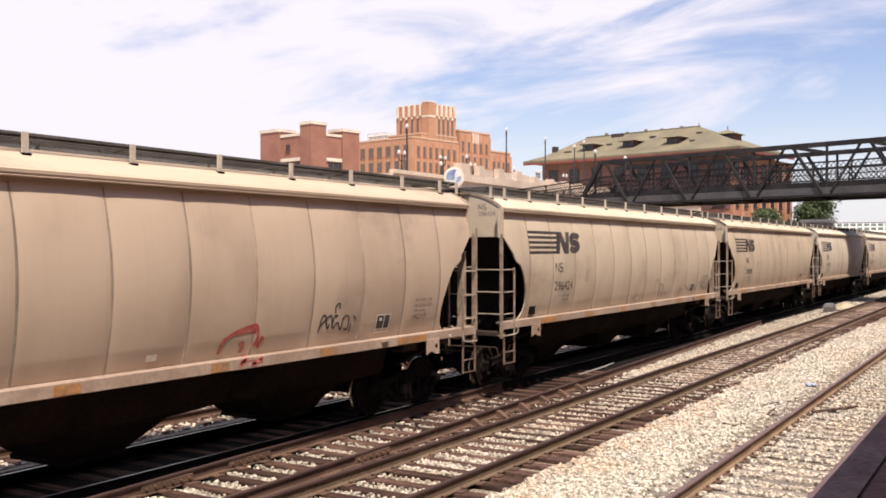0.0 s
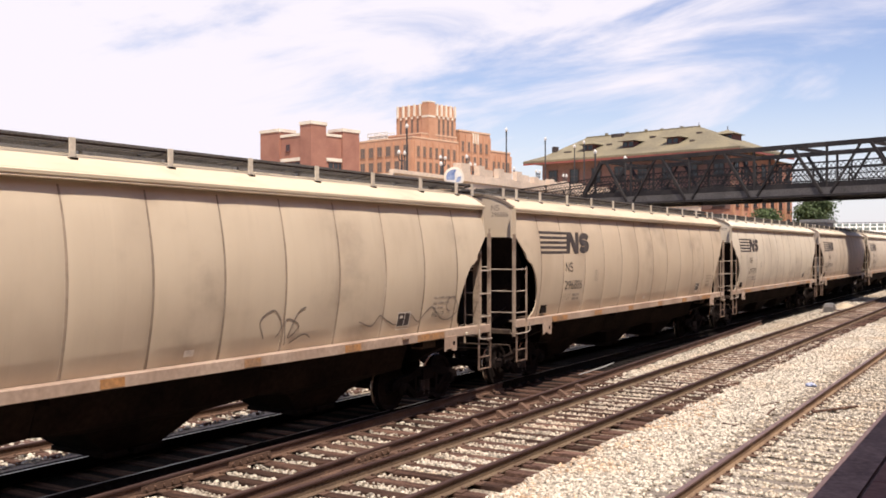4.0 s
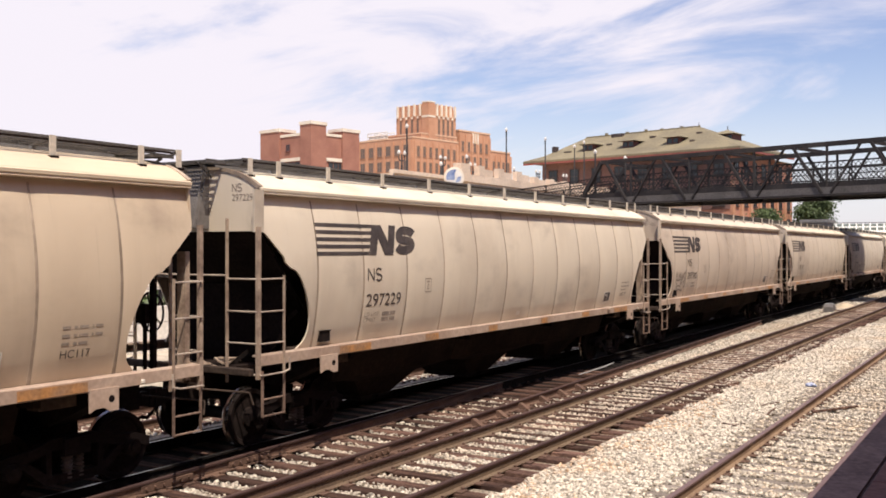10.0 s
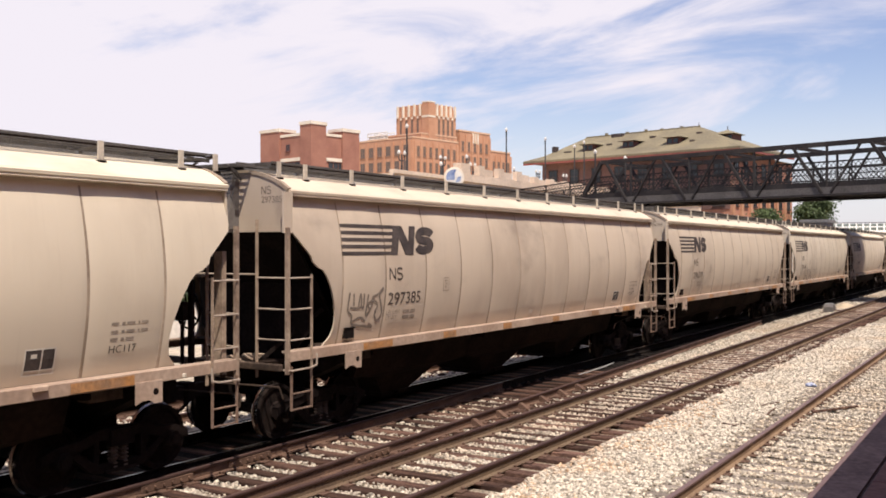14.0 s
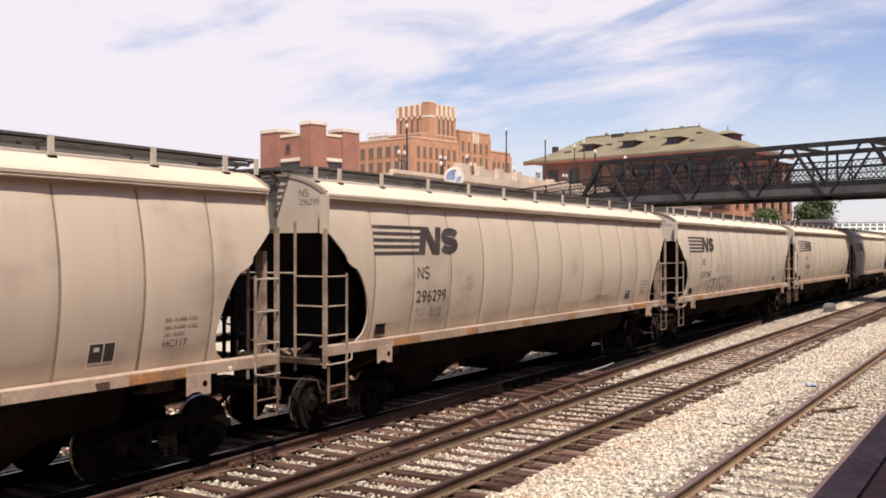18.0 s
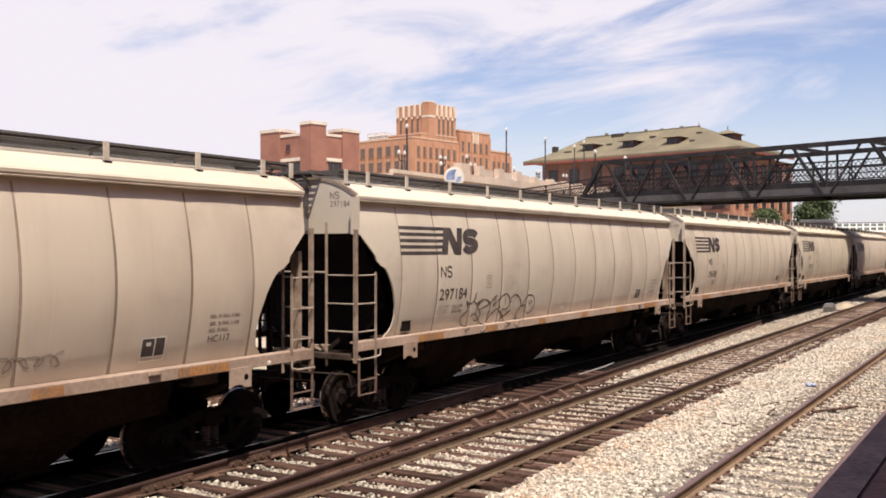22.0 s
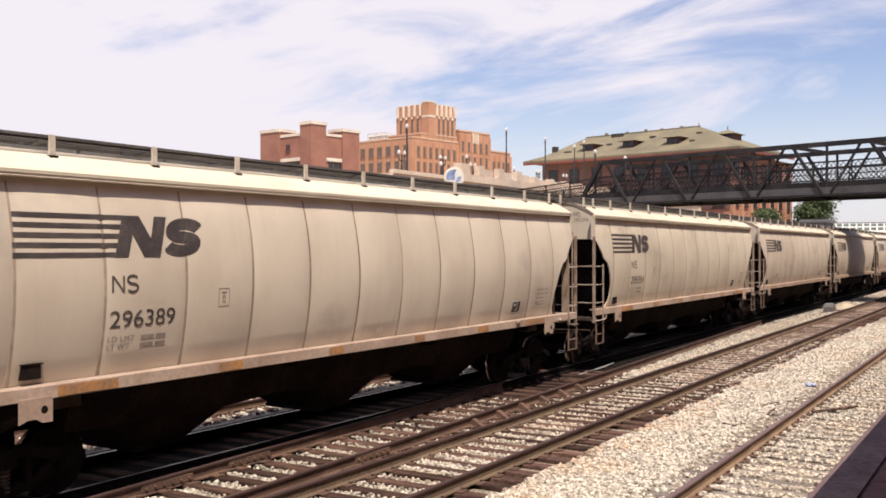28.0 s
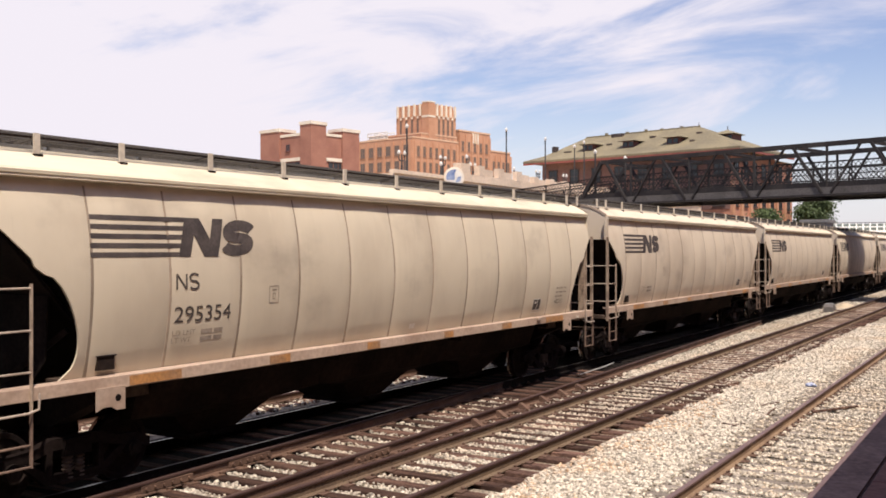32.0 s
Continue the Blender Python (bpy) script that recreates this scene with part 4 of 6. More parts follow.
        part("hatch_batten", bm, M["grey_steel"], car)
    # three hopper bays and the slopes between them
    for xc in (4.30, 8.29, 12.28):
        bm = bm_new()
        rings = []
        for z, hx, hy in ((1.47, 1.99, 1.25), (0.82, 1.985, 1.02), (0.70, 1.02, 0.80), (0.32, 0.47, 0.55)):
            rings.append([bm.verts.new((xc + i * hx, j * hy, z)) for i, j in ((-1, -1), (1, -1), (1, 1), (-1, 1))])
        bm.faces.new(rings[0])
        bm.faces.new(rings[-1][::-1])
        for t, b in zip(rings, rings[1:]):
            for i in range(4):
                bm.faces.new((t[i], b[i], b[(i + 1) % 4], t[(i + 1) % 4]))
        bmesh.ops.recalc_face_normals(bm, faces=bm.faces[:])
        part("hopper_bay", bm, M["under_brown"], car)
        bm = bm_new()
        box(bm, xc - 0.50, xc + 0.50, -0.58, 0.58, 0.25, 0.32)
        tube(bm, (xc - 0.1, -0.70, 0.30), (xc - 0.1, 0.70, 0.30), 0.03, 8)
        part("outlet_gate", bm, M["grime_and_shade"], car)
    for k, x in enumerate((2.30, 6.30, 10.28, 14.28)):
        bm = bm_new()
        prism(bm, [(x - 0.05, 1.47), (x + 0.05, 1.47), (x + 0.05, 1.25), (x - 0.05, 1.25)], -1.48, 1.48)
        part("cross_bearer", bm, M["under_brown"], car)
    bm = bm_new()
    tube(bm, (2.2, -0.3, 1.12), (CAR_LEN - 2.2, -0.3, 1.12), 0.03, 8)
    part("train_line_pipe", bm, M["grime_and_shade"], car)
    # brake gear on the far end platform
    bm = bm_new()
    tube(bm, (CAR_LEN - 0.75, -0.55, 1.62), (CAR_LEN - 0.75, 0.45, 1.62), 0.22, 16)
    part("air_reservoir", bm, M["grime_and_shade"], car)
    bm = bm_new()
    box(bm, CAR_LEN + 0.02, CAR_LEN + 0.10, -1.44, -1.28, 1.30, 3.06)
    part("brake_post", bm, M["ladder_paint"], car, "pale upright steel channel")
    bm = bm_new()
    cx = CAR_LEN + 0.17
    for k in range(20):
        a, b = 0.31416 * k, 0.31416 * (k + 1)
        tube(bm, (cx, -0.60 + 0.25 * math.cos(a), 2.2 + 0.28 * math.sin(a)), (cx, -0.60 + 0.25 * math.cos(b), 2.2 + 0.28 * math.sin(b)), 0.016, 6)
    for k in range(5):
        a = 1.2566 * k
        tube(bm, (cx, -0.60, 2.2), (cx, -0.60 + 0.25 * math.cos(a), 2.2 + 0.28 * math.sin(a)), 0.012, 6)
    part("brake_wheel", bm, M["grime_and_shade"], car)
    bm = bm_new()
    box(bm, CAR_LEN - 0.02, CAR_LEN + 0.10, -0.70, -0.50, 2.05, 2.32)
    tube(bm, (CAR_LEN + 0.17, -0.60, 2.2), (CAR_LEN + 0.06, -0.60, 2.2), 0.03, 8)
    tube(bm, (CAR_LEN + 0.06, -0.60, 2.06), (CAR_LEN + 0.06, -0.60, 1.2), 0.03, 8)
    part("brake_housing", bm, M["under_brown"], car)
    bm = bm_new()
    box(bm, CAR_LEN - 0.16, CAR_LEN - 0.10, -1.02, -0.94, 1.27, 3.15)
    part("end_post", bm, M["shaded_black"], car, "dark upright post under the slope sheet")
    # markings common to all
    for k in range(5):
        bm = bm_new()
        z = 3.515 - 0.116 * k
        x0 = 1.235 - 0.006 * k
        side_patch(bm, [(x0, z - 0.062), (2.765 - 0.042 * k, z - 0.062), (2.785 - 0.042 * k, z), (x0, z)])
        part("stripe", bm, M["marking"], car, "black painted stripe")
    slant = lambda u, v, x: (x + 1.04 * u + 0.30 * v, 2.99 + 0.96 * v)
    first = [(0.0, 0.0), (0.20, 0.0), (0.20, 0.30), (0.44, 0.0), (0.69, 0.0), (0.69, 0.545), (0.49, 0.545), (0.49, 0.25), (0.25, 0.545), (0.0, 0.545)]
    bm = bm_new()
    bm.faces.new([bm.verts.new((slant(u, v, 2.60)[0], 0, slant(u, v, 2.60)[1])) for u, v in first])
    bm.normal_update()
    bmesh.ops.triangulate(bm, faces=bm.faces[:])
    bmesh.ops.subdivide_edges(bm, edges=bm.edges[:], cuts=2, use_grid_fill=True)
    for v in bm.verts:
        v.co.y = -(skin_y(v.co.x, v.co.z) + 0.006)
    part("emblem_shape", bm, M["marking"], car, "bold slanted black emblem shape")
    bm = bm_new()                               # the second shape is one broad bent stroke
    path = [Vector((0.315 + 0.235 * math.cos(a), 0.366 + 0.0935 * math.sin(a))) for a in np.linspace(0.25, 4.5, 18)]
    path += [Vector((0.315 + 0.235 * math.cos(a), 0.179 + 0.0935 * math.sin(a))) for a in np.linspace(1.45, -2.9, 18)]
    ring = []
    for k, p in enumerate(path):
        d = (path[min(k + 1, len(path) - 1)] - path[max(k - 1, 0)]).normalized()
        n = Vector((-d.y, d.x)) * 0.08
        row = []
        for f in (-1, -0.33, 0.33, 1):
            x, z = slant(p.x + n.x * f, p.y + n.y * f, 3.34)
            row.append(bm.verts.new((x, -(skin_y(x, z) + 0.0062), z)))
        ring.append(row)
    for a, b in zip(ring, ring[1:]):
        for k in range(3):
            bm.faces.new((a[k], a[k + 1], b[k + 1], b[k]))
    bmesh.ops.recalc_face_normals(bm, faces=bm.faces[:])
    part("emblem_shape", bm, M["marking"], car, "bold slanted black emblem shape")
    bm = bm_new()
    side_patch(bm, [(8.30, 1.63), (8.48, 1.63), (8.48, 1.72), (8.30, 1.72)], 0.006)
    part("sticker", bm, M["white_mark"], car, "small faded white sticker")
    bm = bm_new()
    for x0, x1, z0, z1 in ((4.36, 4.58, 2.535, 2.55), (4.36, 4.58, 2.29, 2.305), (4.36, 4.375, 2.29, 2.55), (4.565, 4.58, 2.29, 2.55), (4.42, 4.52, 2.475, 2.50), (4.44, 4.50, 2.43, 2.445), (4.44, 4.50, 2.345, 2.36), (4.44, 4.455, 2.345, 2.445), (4.485, 4.50, 2.345, 2.445)):
        side_patch(bm, [(x0, z0), (x1, z0), (x1, z1), (x0, z1)])
    part("small_mark", bm, M["marking_faint"], car)
    bm = bm_new()
    for k in range(2):
        for a, b in ((0.50, 0.72), (0.75, 0.92)):
            side_patch(bm, [(2.53 + a, 1.94 - 0.1 * k), (2.53 + b, 1.94 - 0.1 * k), (2.53 + b, 2.00 - 0.1 * k), (2.53 + a, 2.00 - 0.1 * k)])
    part("weight_print", bm, M["marking_faint"], car)["kind"] = "stuff"
    bm = bm_new()
    for a, b, z in ((14.53, 15.10, 2.15), (14.53, 15.13, 2.05), (14.53, 14.90, 1.955)):
        u, k = a, 0
        while u < b - 0.04:
            w = (0.11, 0.05, 0.13, 0.03)[k % 4]
            side_patch(bm, [(u, z), (u + w, z), (u + w, z + 0.034), (u, z + 0.034)])
            u, k = u + w + (0.025 if k % 2 else 0.05), k + 1
    part("notice_print", bm, M["marking_faint"], car)["kind"] = "stuff"
    bm = bm_new()
    side_patch(bm, [(13.375, 1.70), (13.755, 1.70), (13.755, 1.935), (13.375, 1.935)], 0.005)
    part("data_panel", bm, M["marking"], car, "small black data panel")
    bm = bm_new()
    for x0, x1, z0, z1 in ((13.355, 13.375, 1.635, 1.955), (13.755, 13.775, 1.635, 1.955), (13.355, 13.775, 1.635, 1.655), (13.375, 13.755, 1.69, 1.703), (13.355, 13.775, 1.935, 1.955), (13.575, 13.595, 1.655, 1.935), (13.44, 13.52, 1.84, 1.89)):
        side_patch(bm, [(x0, z0), (x1, z0), (x1, z1), (x0, z1)], 0.009)
    part("panel_border", bm, M["white_mark"], car)
    code_at = lambda x, z: Vector((14.53 + x, -(skin_y(14.53 + x, 1.80 + z) + 0.005), 1.80 + z))
    put_text("load_code", "HC117", 0.14, car, code_at, 0.42, M["marking"])
    for k, word in enumerate(("LD LMT", "LT WT")):
        word_at = lambda x, z, k=k: Vector((2.53 + x, -(skin_y(2.53 + x, 1.94 - 0.1 * k + z) + 0.005), 1.94 - 0.1 * k + z))
        put_text("weight_words", word, 0.10, car, word_at, 0.40 if k == 0 else 0.33, M["marking_faint"])
    bm = bm_new()
    box(bm, 1.37, 1.62, -1.545, -1.40, 1.60, 1.77)
    box(bm, 1.35, 1.64, -1.56, -1.40, 1.77, 1.785)
    part("card_holder", bm, M["grime_and_shade"], car)
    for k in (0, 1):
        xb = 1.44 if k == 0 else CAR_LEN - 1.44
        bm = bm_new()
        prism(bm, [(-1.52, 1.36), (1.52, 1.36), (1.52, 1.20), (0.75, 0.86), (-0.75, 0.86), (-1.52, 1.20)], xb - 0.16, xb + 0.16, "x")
        part("body_bolster", bm, M["grime_and_shade"], car)
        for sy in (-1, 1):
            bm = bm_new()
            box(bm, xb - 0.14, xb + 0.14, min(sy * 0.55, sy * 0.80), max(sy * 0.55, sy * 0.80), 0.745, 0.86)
            part("side_bearing", bm, M["shaded_black"], car)
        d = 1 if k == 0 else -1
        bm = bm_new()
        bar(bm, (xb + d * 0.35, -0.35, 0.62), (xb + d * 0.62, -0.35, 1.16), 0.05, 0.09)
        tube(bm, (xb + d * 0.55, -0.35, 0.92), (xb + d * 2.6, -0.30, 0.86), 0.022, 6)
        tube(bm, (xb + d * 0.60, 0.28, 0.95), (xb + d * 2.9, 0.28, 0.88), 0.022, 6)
        part("brake_rod", bm, M["grime_and_shade"], car)
        for sy in (-1, 1):
            bm = bm_new()
            box(bm, xb + d * 0.55 - 0.26, xb + d * 0.55 + 0.26, min(sy * 1.22, sy * 1.44), max(sy * 1.22, sy * 1.44), 1.20, 1.36)
            part("sill_gusset", bm, M["sill_dirty"], car)
    for x, z, w, t in SILL_BITS:
        for sy in (-1, 1):
            bm = bm_new()
            box(bm, x - w / 2, x + w / 2, sy * 1.655 - 0.02, sy * 1.655 + 0.02, z - t / 2, z + t / 2)
            bmesh.ops.bevel(bm, geom=bm.edges[:], offset=0.012, segments=1, affect="EDGES")
            part("sill_lug", bm, M["hopper_sill"] if w > 0.1 else M["galvanised"], car)
    for k in (0, 1):
        build_truck(car, 1.44 if k == 0 else CAR_LEN - 1.44)
    return car


def letters(text, size):
    """A mesh of the built-in font, lying in x and z, from its lower left corner."""
    cu = bpy.data.curves.new("letters", "FONT")
    cu.body, cu.size = text, size
    ob = bpy.data.objects.new("letters", cu)
    me = bpy.data.meshes.new_from_object(ob)
    bpy.data.objects.remove(ob)
    bpy.data.curves.remove(cu)
    me.transform(Matrix(((1, 0, 0, 0), (0, 0, -1, 0), (0, 1, 0, 0), (0, 0, 0, 1))))
    return me


def put_text(name, text, size, car, mesh_at, width, material):
    me = letters(text, size)
    xs = [v.co.x for v in me.vertices]
    k = width / (max(xs) - min(xs))
    x0 = min(xs)
    for v in me.vertices:
        v.co = mesh_at((v.co.x - x0) * k, v.co.z)
    me.materials.append(material)
    ob = new(name, me)
    ob.parent = car
    return ob


N_SHAPE = [[(0.06, 0.0), (0.06, 1.0)], [(0.06, 1.0), (0.94, 0.0)], [(0.94, 0.0), (0.94, 1.0)]]
S_SHAPE = [[(0.5 + 0.44 * math.cos(a), 0.755 + 0.245 * math.sin(a)) for a in np.linspace(0.45, 4.6, 9)] + [(0.5 + 0.45 * math.cos(a), 0.255 + 0.255 * math.sin(a)) for a in np.linspace(1.4, -2.65, 9)]]


def owner_mark(car, put, wide, tall, thick, paint):
    """The owner's two marks in thin painted strokes; put turns (across, up) into a place."""
    for shape, at, w in ((N_SHAPE, 0.0, wide * 0.46), (S_SHAPE, wide * 0.55, wide * 0.45)):
        bm = bm_new()
        for line in shape:
            P = [Vector((at + u * w, v * tall)) for u, v in line]
            sides = []
            for k, p in enumerate(P):
                d = (P[min(k + 1, len(P) - 1)] - P[max(k - 1, 0)]).normalized()
                n = Vector((-d.y, d.x)) * thick / 2
                sides.append((p - n, p + n))
            for (a, b), (c, d) in zip(sides, sides[1:]):
                bm.faces.new([bm.verts.new(put(q.x, q.y)) for q in (a, c, d, b)])
        part("owner_mark", bm, paint, car)


def car_texts(car, number):
    on_side = lambda x, z: Vector((2.535 + x, -(skin_y(2.535 + x, 2.115 + z) + 0.006), 2.115 + z))
    put_text("car_number", number, 0.305, car, on_side, 1.05, M["marking_worn"])
    on_end = lambda x, z: Vector((-0.0335, -0.978 - x, 3.819 + z))
    put_text("end_number", number, 0.145, car, on_end, 0.42, M["marking_mid"])
    owner_mark(car, lambda u, v: Vector((2.55 + u, -(skin_y(2.55 + u, 2.555 + v) + 0.006), 2.555 + v)), 0.40, 0.205, 0.03, M["marking_worn"])
    owner_mark(car, lambda u, v: Vector((-0.0335, -0.978 - u, 3.819 + 0.138 + v)), 0.20, 0.115, 0.018, M["marking_mid"])


NUMBERS = ["", "296424", "296886", "297229", "297385", "296299", "297184", "296389", "295354"]
CARS = []
SHADES = {-1: (0.86, 0.78, 0.74), 0: (0.97, 0.94, 0.89), 1: (0.95, 0.90, 0.84), 2: (1.08, 1.10, 1.11), 3: (0.97, 0.95, 0.96), 4: (1.0, 1.0, 1.01), 5: (1.02, 1.05, 1.08), 6: (1.06, 1.08, 1.09), 7: (1.02, 1.04, 1.02)}   # paint of each car


# ---------------------------------------------------------------- platform
def build_platform():
    e = tagged(empty("platform"), "shaded red-brown station platform with a grey edge", "platform", kind="structure")
    bm = bm_new()
    box(bm, -30, 70, -9, 1.38, -0.7, 1.185)
    part("platform_body", bm, M["platform_edge"], e)
    bm = bm_new()
    box(bm, -30, 70, 1.10, 1.42, 1.02, 1.205)
    bmesh.ops.bevel(bm, geom=bm.edges[:], offset=0.02, segments=2, affect="EDGES")
    part("edge_slab", bm, M["platform_edge"], e)
    bm = bm_new()
    box(bm, -0.49, 0.49, -0.098, 0.098, -0.03, 0.0)
    bmesh.ops.bevel(bm, geom=bm.edges[:], offset=0.008, segments=1, affect="EDGES")
    proto = None
    for i in range(44):
        for j in range(6):
            m = pose(4.0 + i * 1.0 + (0.5 if j % 2 else 0), 0.995 - 0.205 * j, 1.2)
            if proto is None:
                proto = part("paver", bm, M["platform"], e)
                proto.matrix_basis = m
            else:
                again(proto, "paver", e, m)


build_platform()


# ---------------------------------------------------------------- footbridge
BX, BY, BPHI = 63.3, 9.63, radians(15.46)
BL, BW = Vector((math.sin(BPHI), math.cos(BPHI), 0)), Vector((math.cos(BPHI), -math.sin(BPHI), 0))


def bridge_at(l, w, z):
    p = Vector((BX, BY, 0)) + BL * l + BW * w
    return (p.x, p.y, z)


def build_footbridge():
    e = tagged(empty("footbridge"), "black steel truss footbridge crossing over the tracks", "footbridge")
    ZT, ZB, PAN, L0, WIDE, END = 9.67, 6.77, 4.93, 18.45, 5.6, -21.0

    def beam(name, p, q, w, h, mat="bridge_steel", label=""):
        bm = bm_new()
        bar(bm, p, q, w, h)
        return part(name, bm, M[mat], e, label)

    def ramp_z(l, z):
        """Beyond the truss the deck falls towards the street."""
        return z - 0.064 * max(0.0, l - L0)

    for w in (0.0, WIDE):
        L0 = 18.45 if w == 0 else 20.35      # the far truss stands askew of the near one
        beam("top_chord", bridge_at(L0 + 0.2, w, ZT), bridge_at(END, w, ZT), 0.22, 0.30)
        beam("bottom_chord", bridge_at(L0 + 1.9, w, ZB), bridge_at(END, w, ZB), 0.20, 0.44, "bridge_sunlit", "steel bottom chord, coloured paler as if sunlit")
        beam("deck_edge", bridge_at(L0 + 1.9, w + 0.05, ZB + 0.40), bridge_at(END, w + 0.05, ZB + 0.40), 0.16, 0.34)
        beam("flange", bridge_at(L0 + 1.9, w - 0.04, ZB - 0.29), bridge_at(END, w - 0.04, ZB - 0.29), 0.42, 0.12)
        beam("end_post", bridge_at(L0 + 0.25, w, ZT), bridge_at(L0 + 2.2, w, ZB), 0.24, 0.26)
        k, out = 0, -0.12 if w == 0 else 0.12
        while L0 - (k + 0.5) * PAN > END:
            a, b, c2 = L0 - k * PAN, L0 - (k + 0.5) * PAN, L0 - (k + 1) * PAN
            beam("diagonal", bridge_at(a - 0.32, w + out, ZT - 0.12), bridge_at(b + 0.28, w + out, ZB - 0.16), 0.17, 0.17)
            beam("diagonal", bridge_at(c2 + 0.32, w + out, ZT - 0.12), bridge_at(b - 0.28, w + out, ZB - 0.16), 0.13, 0.13)
            beam("upright", bridge_at(b, w, ZB), bridge_at(b, w, ZT), 0.14, 0.14)
            k += 1
        # railing: rails, posts and a lattice of flat bars
        s = 0.20 if w == 0 else -0.20
        for z, h in ((8.58, 0.09), (8.21, 0.06), (7.42, 0.08)):
            beam("hand_rail", bridge_at(L0, w + s, z), bridge_at(END, w + s, z), 0.07, h)
            beam("ramp_rail", bridge_at(L0 + 30, w + s, ramp_z(L0 + 30, z)), bridge_at(L0, w + s, z), 0.07, h)
        bm = bm_new()
        l = END
        while l < L0 + 29:
            for lo, hi in ((7.42, 8.58), (8.58, 7.42)):
                bar(bm, bridge_at(l, w + s, ramp_z(l, lo)), bridge_at(l + 1.05, w + s, ramp_z(l + 1.05, hi)), 0.03, 0.042 if l < L0 else 0.024, (1, 0, 0))
            l += 0.307
        part("lattice_panel", bm, M["bridge_steel"], e)["kind"] = "stuff"
        l = END + 1
        while l < L0 + 29:
            beam("rail_post", bridge_at(l, w + s, ramp_z(l, 7.0)), bridge_at(l, w + s, ramp_z(l, 8.6)), 0.09, 0.09)
            l += 2.465
    L0 = 18.45
    for k in range(9):
        l = L0 - k * PAN
        if l > END:
            beam("top_strut", bridge_at(l, 0.13, ZT), bridge_at(l, WIDE - 0.13, ZT), 0.16, 0.2)
            beam("floor_beam", bridge_at(l, 0, ZB - 0.1), bridge_at(l, WIDE, ZB - 0.1), 0.2, 0.4)
    bm = bm_new()
    bar(bm, bridge_at(L0, WIDE / 2, 7.28), bridge_at(END, WIDE / 2, 7.28), WIDE - 0.3, 0.14)
    bar(bm, bridge_at(L0 + 30, WIDE / 2, ramp_z(L0 + 30, 7.28)), bridge_at(L0, WIDE / 2, 7.28), WIDE - 0.3, 0.14)
    part("deck", bm, M["asphalt"], e, "dark plank deck")
    for w in (0.1, WIDE - 0.1):
        beam("approach_girder", bridge_at(L0 + 30, w, ramp_z(L0 + 30, 7.0)), bridge_at(L0 + 1.95, w, ramp_z(L0 + 1.95, 7.0)), 0.3, 0.44)
    for l in (L0 + 2.0, L0 + 16, L0 + 29, END + 0.6):
        for w in (0.2, WIDE - 0.2):
            beam("pier_column", bridge_at(l, w, -0.7), bridge_at(l, w, ramp_z(l, 6.8) if l > L0 + 2.5 else 6.42), 0.45, 0.45, "concrete_tan")
    return e


build_footbridge()


# ---------------------------------------------------------------- windows and buildings
def window(parent, m, w, h, frame_mat, shared={}):
    """A window with a frame, a mullion, a sill and two panes, standing in the plane of x and z of the pose m."""
    key = (round(w, 2), round(h, 2), frame_mat.name)
    if key not in shared:
        f = bm_new()
        t = 0.09
        for x0, x1, z0, z1 in ((-w / 2, -w / 2 + t, 0, h), (w / 2 - t, w / 2, 0, h), (-w / 2 + t, w / 2 - t, 0, t), (-w / 2 + t, w / 2 - t, h - t, h), (-w / 2 + t, w / 2 - t, h / 2 - 0.04, h / 2 + 0.04), (-0.04, 0.04, t, h - t)):
            box(f, x0, x1, -0.05, 0.05, z0, z1)
        box(f, -w / 2 - 0.08, w / 2 + 0.08, -0.14, 0.02, -0.12, 0.0)
        g = bm_new()
        box(g, -w / 2 + t, w / 2 - t, -0.015, 0.01, t, h - t)
        fo = part("window", f, frame_mat, parent)
        po = part("pane", g, M["window_pale"] if frame_mat.name == "pale_frame" else M["window_glass"], fo)
        shared[key] = (fo, po)
        fo.matrix_basis = m
        return fo
    fo, po = shared[key]
    o = again(fo, "window", parent, m)
    again(po, "pane", o, Matrix())
    return o


class Plot:
    """A plan turned to the town's grid: a runs along one front, b along the other, from a corner."""
    def __init__(self, corner, turn, scale=1.0):
        self.k = Vector((corner[0], corner[1], 0)) * scale
        self.t, self.s = radians(turn), scale
        self.d1 = Vector((math.sin(self.t), math.cos(self.t), 0))
        self.d2 = Vector((math.cos(self.t), -math.sin(self.t), 0))

    def at(self, a, b, z):
        return self.k + self.d1 * a + self.d2 * b + Vector((0, 0, z))

    def front(self, a, z, out=0.0, b0=0.0):
        """A pose on the front that faces the lower x, with its outside towards -y of the pose."""
        m = Matrix((self.d1 * -1, self.d2, Vector((0, 0, 1)))).transposed().to_4x4()
        return Matrix.Translation(self.at(a, b0 - out, z)) @ m

    def side(self, b, z, out=0.0, a0=0.0):
        """A pose on the front that faces the tracks."""
        m = Matrix((self.d2, self.d1, Vector((0, 0, 1)))).transposed().to_4x4()
        return Matrix.Translation(self.at(a0 - out, b, z)) @ m

    def block(self, bm, a0, a1, b0, b1, z0, z1):
        v = [bm.verts.new(self.at(a, b, z)) for a in (a0, a1) for b in (b0, b1) for z in (z0, z1)]
        fs = [bm.faces.new([v[i] for i in q]) for q in ((0, 1, 3, 2), (4, 6, 7, 5), (0, 4, 5, 1), (2, 3, 7, 6), (0, 2, 6, 4), (1, 5, 7, 3))]
        bmesh.ops.recalc_face_normals(bm, faces=fs)


